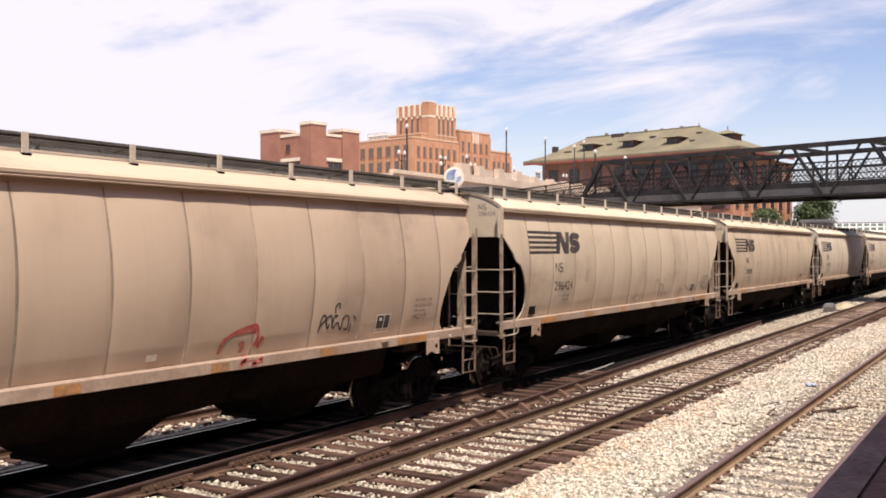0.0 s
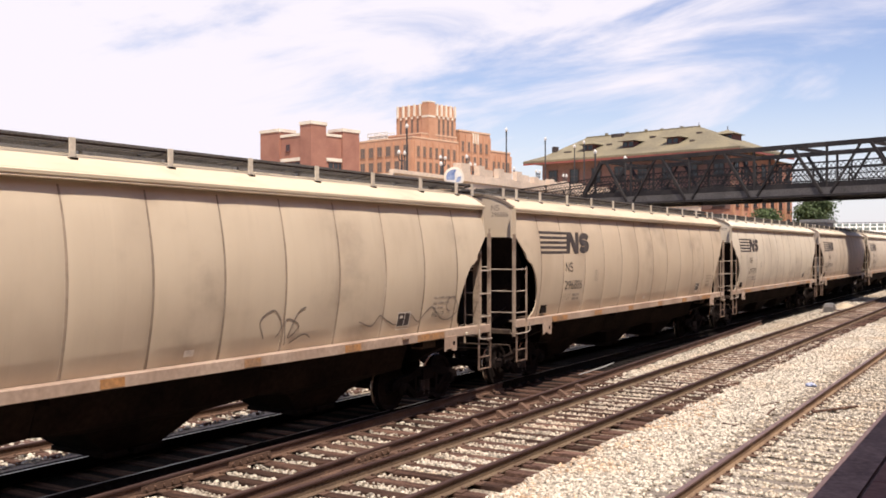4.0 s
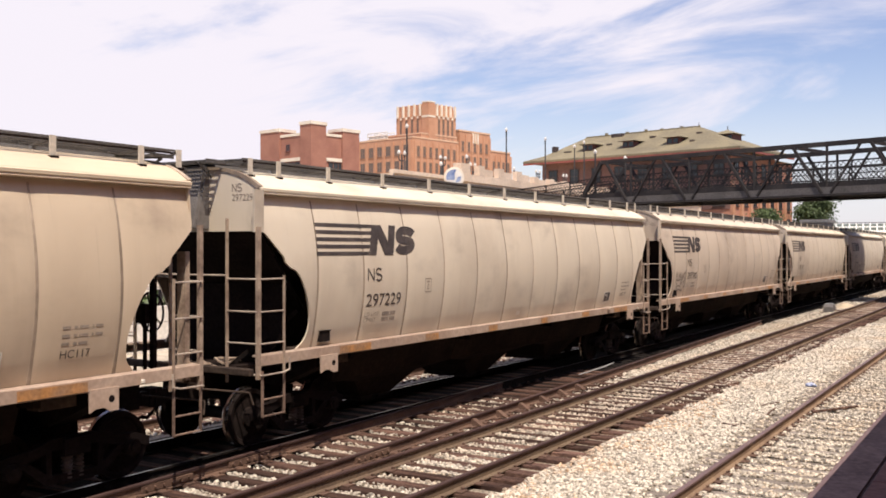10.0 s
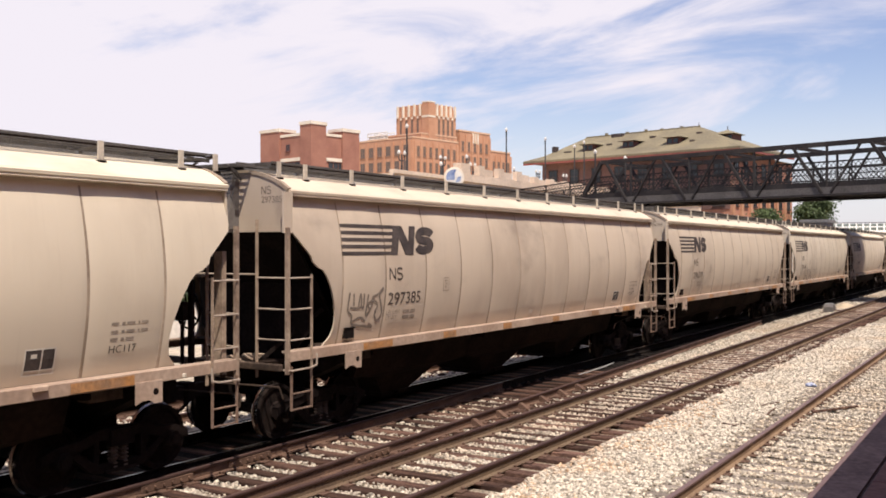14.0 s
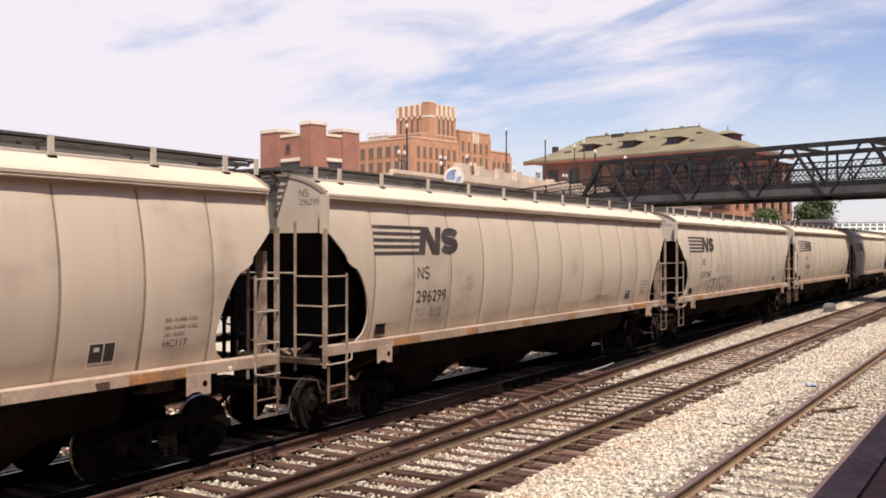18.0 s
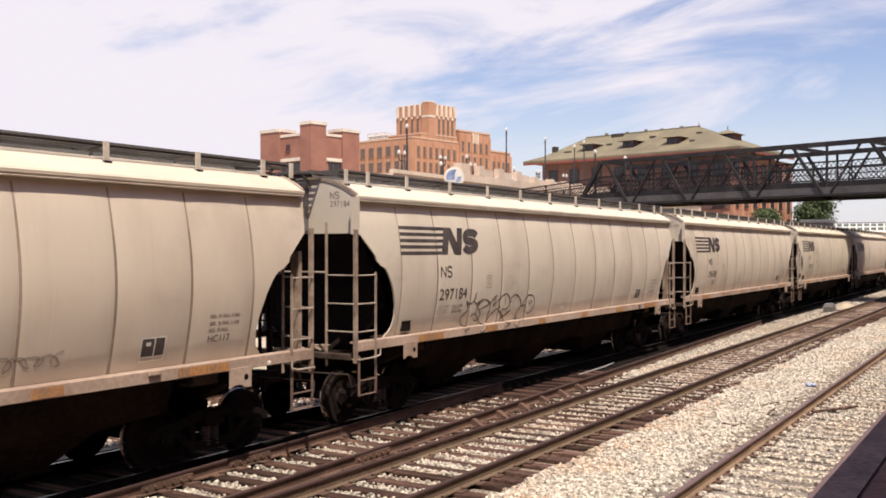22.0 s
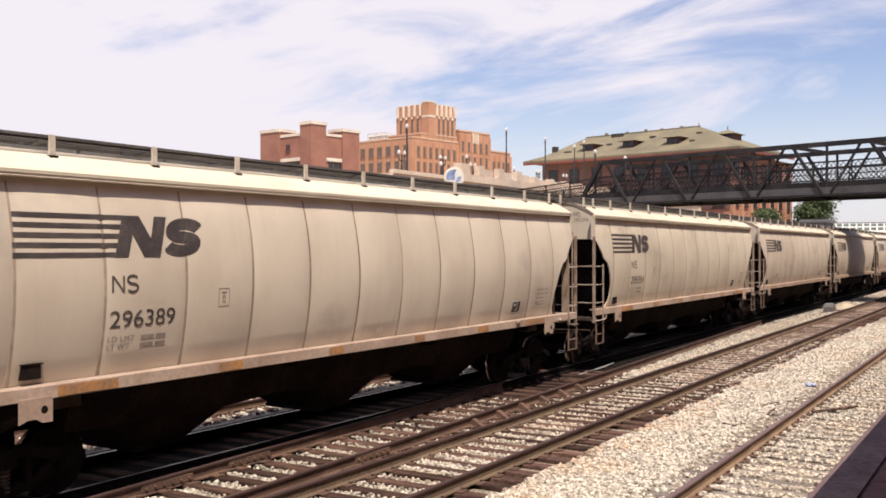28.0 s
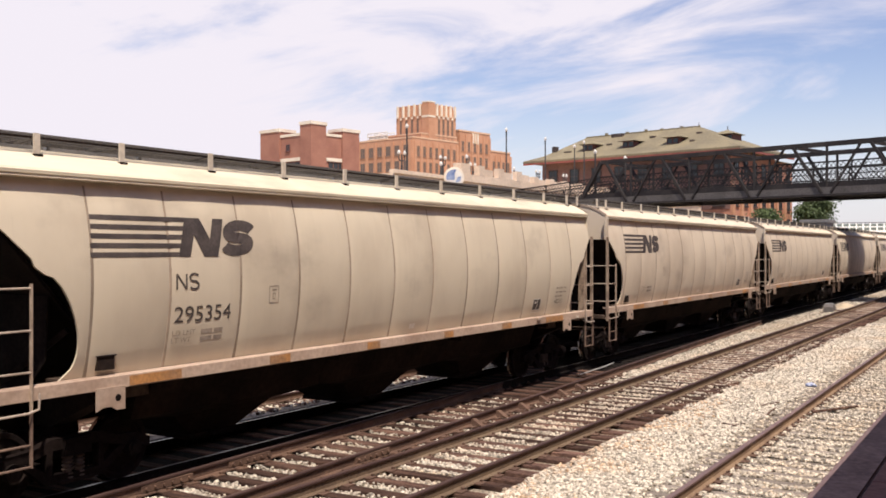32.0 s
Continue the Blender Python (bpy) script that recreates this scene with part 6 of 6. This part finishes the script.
def build_viaduct():
    e = tagged(empty("road_bridge"), "distant road bridge with a pale green railing", "bridge")
    d = Vector((0.10, -1.0, 0)).normalized()
    o = Vector((212.0, 46.0, 0))
    def at(l, z):
        q = o + d * l
        return (q.x, q.y, z)
    for name, z, h, mat in (("deck", 6.1, 0.9, "concrete_tan"), ("top_rail", 8.6, 0.20, "grey_steel"), ("mid_rail", 7.75, 0.22, "green_white"), ("low_rail", 6.85, 0.34, "green_white")):
        bm = bm_new()
        bar(bm, at(0, z), at(100, z), 8.0 if name == "deck" else 0.2, h)
        part(name, bm, M[mat], e)
    for k in range(84):
        bm = bm_new()
        bar(bm, at(1.3 * k, 6.6), at(1.3 * k, 8.5), 0.25, 0.42)
        part("rail_post", bm, M["green_white"], e)
    # panel added to fill the gaps between the posts with grey-green
    bm = bm_new()
    bar(bm, at(0, 7.5), at(100, 7.5), 0.06, 1.8)
    q = part("parapet_screen", bm, M["screen"], e, "grey-green panel behind the railing posts")
    q.location = (1.2, 0, 0)
    for l in (1, 30, 62, 98):
        bm = bm_new()
        bar(bm, at(l, -0.7), at(l, 5.7), 1.0, 1.0)
        part("pier", bm, M["concrete_tan"], e)


build_viaduct()


def tree(name, x, y, h, r, seed, label, leaves=2600, low=0.25):
    """A tapered trunk with limbs, and a crown of many small leaf clumps."""
    rnd = random.Random(seed)
    e = tagged(empty(name, pose(x, y, -0.64)), label, "tree")
    bm = bm_new()
    tube(bm, (0, 0, 0), (0.1, 0, h * 0.5), 0.22, 10, 0.12)
    tips = []
    for k in range(14):
        a, z = 2.4 * k + rnd.uniform(-0.3, 0.3), h * rnd.uniform(0.3, 0.85)
        s = r * rnd.uniform(0.45, 0.95) * math.sqrt(max(0.08, 1 - ((z / h - 0.55) / 0.5) ** 2))
        q = (s * math.cos(a), s * math.sin(a), z + h * 0.08)
        tube(bm, (0.05, 0, min(h * 0.5, z * 0.7)), q, 0.06, 6, 0.02)
        tips.append(q)
    part("trunk", bm, M["bark"], e)
    tips += [(0, 0, h * 0.9), (r * 0.3, 0, h * 0.8)]
    verts, faces = [], []
    for k in range(leaves):
        c = tips[rnd.randrange(len(tips))]
        g = r * 0.34
        p = Vector((c[0] + rnd.gauss(0, g), c[1] + rnd.gauss(0, g), max(h * low, min(h, c[2] + rnd.gauss(0, g * 0.8)))))
        u = Vector((rnd.gauss(0, 1), rnd.gauss(0, 1), rnd.gauss(0, 0.6))).normalized()
        v = u.orthogonal().normalized()
        w = u.cross(v)
        s = rnd.uniform(0.09, 0.20)
        i = len(verts)
        verts += [p + v * s, p + w * s * 0.6 + u * 0.04, p - v * s, p - w * s * 0.6 + u * 0.04]
        faces.append((i, i + 1, i + 2, i + 3))
    me = bpy.data.meshes.new("crown")
    me.from_pydata([tuple(q) for q in verts], [], faces)
    me.materials.append(M["leaf"])
    c = new("crown", me)
    c.parent = e
    return e


tree("tree", 116.2, 20.8, 10.2, 1.6, 1, "leafy green tree beside the brick building", 9000)
tree("tree", 115.3, 21.5, 9.6, 1.3, 2, "leafy green tree beside the brick building", 6000)
tree("tree", 92.1, 21.0, 7.5, 1.2, 3, "small dark green tree against the brick wall", 5000)


def build_hedge():
    rnd = random.Random(9)
    verts, faces = [], []
    for k in range(9000):
        p = Vector((rnd.uniform(-22, 60), 30.5 + rnd.uniform(-0.8, 0.8), 0))
        p.z = -0.7 + (2.1 + 0.5 * noise.noise((p.x * 0.4, 0, 0))) * math.sqrt(rnd.random())
        u = Vector((rnd.gauss(0, 1), rnd.gauss(0, 1), rnd.gauss(0, 1))).normalized()
        v = u.orthogonal().normalized()
        w = u.cross(v)
        s = rnd.uniform(0.12, 0.24)
        i = len(verts)
        verts += [p + v * s, p + w * s * 0.6, p - v * s, p - w * s * 0.6]
        faces.append((i, i + 1, i + 2, i + 3))
    me = bpy.data.meshes.new("hedge")
    me.from_pydata([tuple(q) for q in verts], [], faces)
    me.materials.append(M["leaf"])
    tagged(new("hedge", me), "dull green scrub behind the white wall", "shrubs", kind="stuff")


build_hedge()


def build_shed():
    e = tagged(empty("equipment_cabin", pose(86.5, 15.4, -0.64)), "blue-grey metal equipment cabin beside the track", "cabin")
    bm = bm_new()
    box(bm, -1.6, 1.6, -1.0, 1.0, 0, 6.0)
    part("wall", bm, M["grey_steel"], e)
    bm = bm_new()
    box(bm, -1.75, 1.75, -1.15, 1.15, 6.0, 6.25)
    part("roof", bm, M["grey_steel"], e)


build_shed()


# ---------------------------------------------------------------- loose stones and litter
def scatter(name, n, area, label, seed, size=(0.02, 0.05), mat="stone", base=-0.225, keep=None):
    """Many small broken stones as one sheet of loose ballast."""
    rng = np.random.default_rng(seed)
    x0, x1, y0, y1 = area
    t = rng.random(n)
    xs = x0 + (x1 - x0) * t ** 1.7
    ys = y0 + (y1 - y0) * rng.random(n)
    if keep is not None:
        ok = keep(xs, ys)
        xs, ys = xs[ok], ys[ok]
    m = len(xs)
    ico = np.array([(0, 0, 1), (0.89, 0, 0.45), (0.28, 0.85, 0.45), (-0.72, 0.53, 0.45), (-0.72, -0.53, 0.45), (0.28, -0.85, 0.45), (0.72, 0.53, -0.45), (-0.28, 0.85, -0.45), (-0.89, 0, -0.45), (-0.28, -0.85, -0.45), (0.72, -0.53, -0.45)])
    tri = np.array([(0, 1, 2), (0, 2, 3), (0, 3, 4), (0, 4, 5), (0, 5, 1), (1, 6, 2), (2, 7, 3), (3, 8, 4), (4, 9, 5), (5, 10, 1), (6, 7, 2), (7, 8, 3), (8, 9, 4), (9, 10, 5), (10, 6, 1)])
    s = rng.uniform(size[0], size[1], (m, 1, 1)) * rng.uniform(0.7, 1.4, (m, 1, 3))
    v = ico[None] * (1 + rng.uniform(-0.28, 0.28, (m, 11, 1))) * s
    a = rng.uniform(0, 6.28, m)
    ca, sa = np.cos(a)[:, None], np.sin(a)[:, None]
    x = v[..., 0] * ca - v[..., 1] * sa + xs[:, None]
    y = v[..., 0] * sa + v[..., 1] * ca + ys[:, None]
    z = v[..., 2] * 0.8 + base + rng.uniform(-0.01, 0.03, (m, 1))
    co = np.stack([x, y, z], -1).reshape(-1, 3)
    fa = (tri[None] + 11 * np.arange(m)[:, None, None]).reshape(-1, 3)
    me = bpy.data.meshes.new(name)
    me.from_pydata(co.tolist(), [], fa.tolist())
    me.materials.append(M[mat])
    return tagged(new(name, me), label, "ballast", kind="stuff")


gap_near = lambda x, y: (np.mod(x - 7.0, 0.50) > 0.125) & (np.mod(x - 7.0, 0.50) < 0.375) & ((y < 3.86) | (ragged(x, y, 5) < 0.45))
ragged = lambda x, y, k: np.mod(np.sin(x * 12.9898 + y * 78.233 + k) * 43758.5453, 1.0)
gap_far = lambda x, y: (np.mod(x - 7.0, 0.52) > 0.14) & (np.mod(x - 7.0, 0.52) < 0.38) & ((y > 6.8) | ((x - 18.5) / 6.0 > ragged(x, y, 0) + 1.2 * (6.8 - y) - 0.5)) & (y < np.where(x < 19, 9.58, 8.12) + 0.042 * x)
beside = lambda x, y: (y < np.where(x < 43, 8.12 + 0.042 * x, 9.95)) & (ragged(np.floor(x * 1.6), np.floor(y * 3.0), 2) < 0.35 + ragged(x, y, 1))
stain = lambda x, y: ragged(x, y, 6) < 1.5 - 0.13 * np.abs(x - 14.5) - 1.5 * np.abs(y - 5.75)
spread = lambda x, y: (y < 5.92 + 0.22 * ragged(np.floor(x * 2.2), 0 * y, 3)) & (y > 4.34 + 0.14 * ragged(np.floor(x * 3.1), 0 * y, 4))
scatter("ballast_stones", 54000, (9, 46, 4.3, 6.16), "loose pale cream broken stones between the tracks", 1, (0.013, 0.036), base=-0.20, keep=spread)
scatter("ballast_stones", 46000, (9, 42, 1.5, 4.5), "loose pale stones between the ties beside the platform", 2, (0.014, 0.036), base=-0.205, keep=gap_near)
scatter("ballast_stones", 40000, (8, 44, 6.1, 10.2), "pale stones lying between dark ties", 3, (0.011, 0.027), base=-0.215, keep=gap_far)
scatter("ballast_stones", 9000, (22, 66, 8.22, 8.9), "pale stones between the farther ties", 6, (0.016, 0.036), base=-0.205, keep=gap_far)
scatter("ballast_stones", 20000, (12, 36, 6.3, 8.6), "pale stones in rows between the ties", 7, (0.012, 0.03), base=-0.205, keep=gap_far)
scatter("ballast_stones", 22000, (9, 40, 1.6, 4.4), "pale stones in rows beside the platform", 8, (0.013, 0.032), base=-0.20, keep=gap_near)
scatter("ballast_stones", 12000, (3, 52, 14.4, 17.4), "pale stones on the track beyond the train", 5, (0.02, 0.045), base=-0.53)
scatter("ballast_stones", 15000, (24, 90, 8.6, 10.1), "pale stones beside the train's track", 4, (0.016, 0.036), base=-0.205, keep=beside)
scatter("rusty_stones", 5200, (9, 21.5, 4.9, 6.1), "rust-stained orange stones spread over the pale ballast", 9, (0.013, 0.034), mat="stone_rusty", base=-0.19, keep=stain)


def build_litter():
    bm = bm_new()
    bmesh.ops.create_icosphere(bm, subdivisions=2, radius=0.085)
    for v in bm.verts:
        v.co = v.co * (1 + 0.35 * noise.noise(v.co * 14)) * Vector((1.5, 0.9, 0.6)).x
        v.co.z *= 0.5
    o = part("crumpled_bag", bm, M["litter"])
    o.location = (24.0, 4.42, -0.13)
    tagged(o, "crumpled blue and white plastic bag on the ballast", "litter")
    bm = bm_new()
    bar(bm, (-0.7, 0, 0), (0.7, 0, 0), 0.07, 0.04)
    bmesh.ops.bevel(bm, geom=bm.edges[:], offset=0.01, segments=1, affect="EDGES")
    o = part("wood_scrap", bm, M["tie"])
    o.matrix_basis = pose(20.75, 3.36, -0.145, 0, 0, -28)
    tagged(o, "dark broken strip of wood lying across the ties", "debris")
    rnd = random.Random(6)
    for x, y, a, l in ((20.85, 4.65, -27, 0.6), (19.8, 4.41, 0, 1.0), (18.0, 4.75, 70, 0.3), (18.55, 4.78, 10, 0.5), (18.05, 4.6, -35, 0.35), (16.7, 4.85, -20, 0.25)):
        bm = bm_new()
        bar(bm, (-l / 2, 0, 0), (l / 2, 0.03, 0.01), 0.028, 0.02)
        o = part("stick", bm, M["tie"])
        o.matrix_basis = pose(x, y, -0.165, 0, 0, a)
        tagged(o, "dark weathered stick on the ballast", "debris", "sticks on the ballast")
    bm = bm_new()
    pts = [(23.2, 10.0, -0.165), (24.2, 10.02, -0.158), (25.2, 10.06, -0.15), (25.9, 10.12, -0.14)]
    for a, b in zip(pts, pts[1:]):
        bar(bm, a, b, 0.024, 0.02)
    tagged(part("bent_strip", bm, M["mesh_white"]), "pale bent metal strip lying beside the crossover rail", "debris")
    # switch machine in its low case, with a heap of sand beside it
    e = tagged(empty("switch_machine", pose(53.7, 8.98, -0.24, 0, 0, 3)), "low dark grey switch machine case beside the rails", "switch machine")
    bm = bm_new()
    prism(bm, [(-0.55, 0.06), (0.55, 0.06), (0.55, 0.34), (0.42, 0.44), (-0.30, 0.46), (-0.55, 0.34)], -0.24, 0.24)
    bmesh.ops.bevel(bm, geom=bm.edges[:], offset=0.03, segments=2, affect="EDGES")
    part("case", bm, M["shield_steel"], e)
    bm = bm_new()
    prism(bm, [(-0.36, 0.455), (0.30, 0.44), (0.28, 0.50), (-0.32, 0.515)], -0.20, 0.20)
    bmesh.ops.bevel(bm, geom=bm.edges[:], offset=0.015, segments=1, affect="EDGES")
    part("lid", bm, M["grey_steel"], e, "paler grey lid")
    for x in (-0.42, 0.42):
        bm = bm_new()
        box(bm, x - 0.1, x + 0.1, -0.42, 0.42, -0.02, 0.06)
        part("foot", bm, M["tie"], e)
    bm = bm_new()
    tube(bm, (-0.2, -0.24, 0.16), (-0.2, -1.35, 0.12), 0.025, 8)
    part("throw_rod", bm, M["rail_rust"], e)
    bm = bm_new()
    rows = []
    for i in range(9):
        r = i / 8
        rows.append([bm.verts.new((1.7 * r * math.cos(a), 0.55 * r * math.sin(a), 0.24 * (1 - r * r) * (1 + 0.5 * noise.noise((math.cos(a) * r * 2, math.sin(a) * r * 2, 3))) - 0.05)) for a in [0.3927 * j for j in range(16)]])
    for p, q in zip(rows, rows[1:]):
        for j in range(16):
            bm.faces.new((p[j], q[j], q[(j + 1) % 16], p[(j + 1) % 16]))
    bmesh.ops.remove_doubles(bm, verts=bm.verts[:], dist=0.001)
    bmesh.ops.recalc_face_normals(bm, faces=bm.faces[:])
    o = part("sand_heap", bm, M["sand"], smooth=True)
    o.location = (58.6, 8.95, -0.205)
    tagged(o, "low pale heap of sand beside the switch machine", "sand heap")


build_litter()


# ---------------------------------------------------------------- unseen station behind the camera: a canopy that shades the platform, a wall added against sky light
def build_station():
    e = tagged(empty("station"), "plain canopy and unseen light-blocking wall behind the platform", "station", kind="structure")
    bm = bm_new()
    box(bm, -60, 90, -10.0, 0.13, 4.62, 4.85)
    part("canopy_roof", bm, M["eave_shadow_gap"], e)
    # tall wall added out of view to hold back sky light
    bm = bm_new()
    box(bm, -70, 110, -10.5, -10.0, -0.7, 17.0)
    part("station_wall", bm, M["brick_museum"], e)
    for k in range(12):
        bm = bm_new()
        x = -50 + 12 * k
        box(bm, x - 0.1, x + 0.1, -4.1, -3.9, 1.185, 4.62)
        part("canopy_post", bm, M["dark_frame"], e)


build_station()


def build_train():
    proto = build_car()
    group = "hopper cars of the train"
    for k in range(-2, 13):
        car = proto if k == -2 else copy_thing(proto, Matrix())
        CARS.append((car, k))
        tagged(car, "grey-tan covered hopper railcar with curved sides on rusty trucks", "railcar", group)
    for car, k in CARS:
        if 0 <= k <= 7:
            car_texts(car, NUMBERS[k + 1])
        shade = SHADES.get(k, (1.0, 1.0, 1.0))
        for o in car.children:
            if o.name.split(".")[0] in ("side_sheet", "end_sheet", "corner_plate", "roof", "eave"):
                o.color = (*shade, 1.0)
        if k == 1:
            car["label"] = "warm tan covered hopper railcar with curved sides on rusty trucks"
    car = {k: c for c, k in CARS}
    tag_five = (
        [(3.98, 2.21), (3.94, 2.07), (3.79, 1.98), (3.61, 2.05), (3.71, 1.92), (3.72, 1.84)],
        [(3.98, 2.21), (3.94, 2.06), (4.05, 1.98), (4.26, 2.1)],
        [(3.72, 1.87), (3.46, 1.7), (3.63, 1.51), (3.46, 1.46), (3.6, 1.38)],
        [(4.25, 2.08), (4.1, 1.9), (4.17, 1.84), (4.25, 1.73), (4.17, 1.63), (3.94, 1.65)],
        [(4.06, 1.77), (4.05, 1.92), (4.25, 2.04), (4.49, 2.02), (4.64, 1.9), (4.6, 1.7), (4.63, 1.51)],
        [(4.2, 1.85), (4.6, 1.96), (4.87, 2.12), (4.77, 1.89), (5.0, 2.02), (5.06, 1.98)],
        [(4.59, 1.57), (4.74, 1.72), (5.01, 1.82), (5.12, 1.76), (5.41, 1.5), (4.98, 1.39)],
        [(5.13, 1.83), (5.06, 1.95), (5.15, 2.09), (5.31, 2.13), (5.47, 2.04), (5.51, 1.88), (5.36, 1.79), (5.13, 1.83)],
        [(5.28, 2.03), (5.32, 1.89)],
        [(5.17, 1.78), (5.31, 1.65), (5.6, 1.76), (5.42, 1.66), (5.18, 1.58), (5.5, 1.41)],
        [(5.53, 1.92), (5.59, 2.05), (5.79, 2.09), (6.01, 1.97), (6.05, 1.8), (5.94, 1.69), (5.98, 1.57), (6.14, 1.47)],
        [(5.96, 1.66), (5.85, 1.47), (5.72, 1.4), (5.56, 1.49)],
        [(6.11, 1.84), (6.32, 1.82), (6.27, 1.61)],
        [(6.1, 1.82), (6.31, 2.01), (6.53, 2.06), (6.72, 1.96), (6.74, 1.75), (6.56, 1.63), (6.4, 1.71)],
        [(6.46, 1.93), (6.51, 1.84), (6.57, 1.93), (6.62, 1.83)],
        [(3.87, 1.71), (4.04, 1.76), (4.36, 1.49), (4.16, 1.38), (4.04, 1.47)])
    tag_three = (
        [(1.41, 2.37), (1.39, 2.09), (1.51, 1.97), (1.56, 1.83), (1.89, 1.78), (2.14, 1.75), (1.93, 1.86)],
        [(1.44, 2.11), (1.73, 2.11), (1.7, 2.34), (1.66, 2.0)],
        [(1.52, 2.35), (1.55, 2.04)],
        [(1.8, 2.34), (1.81, 2.09), (1.73, 2.16)],
        [(1.92, 2.32), (1.91, 1.95), (2.08, 2.19), (1.94, 2.15), (2.08, 1.97)],
        [(2.36, 2.42), (2.2, 2.31), (2.04, 2.26), (2.22, 2.13), (2.11, 1.94)],
        [(2.38, 2.41), (2.26, 2.29), (2.33, 2.13), (2.38, 1.96), (2.26, 1.85), (2.16, 1.97), (2.23, 2.05)],
        [(1.55, 1.88), (1.76, 1.93), (1.99, 1.82)])
    tag_red = (
        [(9.6, 1.61), (9.66, 1.77), (9.9, 1.9), (10.24, 1.97), (10.34, 1.95), (10.37, 1.77), (10.29, 1.61)],
        [(9.9, 1.87), (10.07, 1.94), (10.28, 1.92), (10.31, 1.81)],
        [(9.98, 1.88), (10.19, 1.91), (10.33, 1.87)],
        [(9.66, 1.8), (9.78, 1.85)],
        [(9.99, 1.7), (10.08, 1.73), (10.08, 1.63), (9.99, 1.62)],
        [(10.42, 1.78), (10.49, 1.76), (10.4, 1.68), (10.47, 1.61)],
        [(9.89, 1.42), (10.11, 1.51), (10.39, 1.48), (10.15, 1.43), (10.32, 1.42)],
        [(9.91, 1.46), (10.03, 1.5), (10.28, 1.52)])
    tag_black = (
        [(11.79, 1.76), (11.84, 1.99), (11.91, 2.02), (12.01, 1.89)],
        [(11.88, 1.92), (12.07, 2.01), (12.12, 1.8), (12.15, 1.99), (12.29, 2.0)],
        [(12.17, 2.04), (12.16, 2.16), (12.26, 2.2), (12.25, 2.07)],
        [(12.15, 1.8), (12.25, 1.89), (12.35, 1.76), (12.4, 1.96), (12.54, 1.97), (12.54, 1.77), (12.4, 1.78)],
        [(12.61, 1.7), (12.63, 1.93)],
        [(12.67, 1.98), (12.74, 1.92), (12.69, 1.88)],
        [(11.81, 1.84), (11.93, 1.94), (12.01, 1.81), (12.06, 1.93)])
    tag_loops = (
        [(9.84, 1.76), (9.73, 2.04), (10.03, 2.17), (10.23, 1.91), (10.03, 1.69)],
        [(10.36, 1.62), (10.32, 2.01), (10.62, 1.91), (10.4, 1.73), (10.57, 2.11), (10.83, 2.21)],
        [(10.46, 1.64), (10.77, 1.76), (11.03, 1.65)])
    for which, strokes, width, paint, label in (
            (5, tag_five, 0.024, "marking_worn", "black spray-paint stroke"), (3, tag_three, 0.042, "marking_mid", "black spray-paint stroke"), (-1, tag_red, 0.055, "red_paint", "red spray-paint stroke"),
            (-1, tag_black, 0.03, "marking", "black spray-paint stroke"), (0, tag_loops, 0.024, "marking_mid", "faded spray-paint stroke")):
        for line in strokes:
            sprayed_line(car[which], line, width, paint, label)
    sprayed_line(car[0], [(12.2, 1.86), (12.58, 1.76), (12.81, 1.93), (13.07, 1.82), (13.34, 1.74), (13.51, 1.94), (13.78, 1.9), (14.1, 1.74), (14.29, 1.9), (14.49, 2.0), (14.67, 1.89), (14.85, 1.77), (15.07, 1.72), (15.29, 1.75), (15.45, 1.86), (15.43, 2.04), (15.29, 2.16), (15.09, 2.14), (15.02, 2.03), (15.07, 1.92), (15.26, 1.87)], 0.024, "marking_mid", "wavy faded spray-paint line")
    scribble(car[4], 11.2, 12.2, 1.7, 1.9, 18, "marking_faint", 5, 0.018, "faint sprayed scribble")
    car[-1]["label"] = "grey-tan covered hopper railcar with red and black graffiti"
    car[5]["label"] = "grey-tan covered hopper railcar with looping black graffiti"
    car[3]["label"] = "grey-tan covered hopper railcar with a small dark grey tag"


build_train()

# position of the corner of car 0 along the line, every two seconds
TRAIN_X = [18.13, 9.44, 0.73, -8.01, -16.76, -25.46, -34.13, -42.77, -51.34, -59.87, -68.46, -77.07, -85.65, -94.22, -102.77, -111.29, -119.78]


# where each car stands behind car 0, the slack of the couplings included
PLACE = {-2: -35.9, -1: -17.85, 0: 0.20, 1: 18.19, 2: 36.20, 3: 54.16, 4: 72.17, 5: 90.19, 6: 108.17, 7: 126.22, 8: 144.15, 9: 162.19, 10: 180.23, 11: 198.27, 12: 216.31}


def motions():
    turn_rows = []
    xs, ts = np.array(TRAIN_X), np.arange(17) * 2.0
    for i in range(int(32 / 0.14) + 2):
        t = min(32.0, i * 0.14)
        x = float(np.interp(t, ts, xs))
        turn_rows.append((t, (x - xs[0]) / 0.457))
        if t >= 32.0:
            break
    for car, k in CARS:
        walk(car, [(2.0 * i, pose(x + PLACE[k], TRACK_Y["train"], 0)) for i, x in enumerate(TRAIN_X)])
        for w in [o for o in car.children_recursive if o.name.startswith("wheelset")]:
            p = w.location.copy()
            walk(w, [(t, Matrix.Translation(p) @ Matrix.Rotation(a, 4, "Y")) for t, a in turn_rows])


motions()
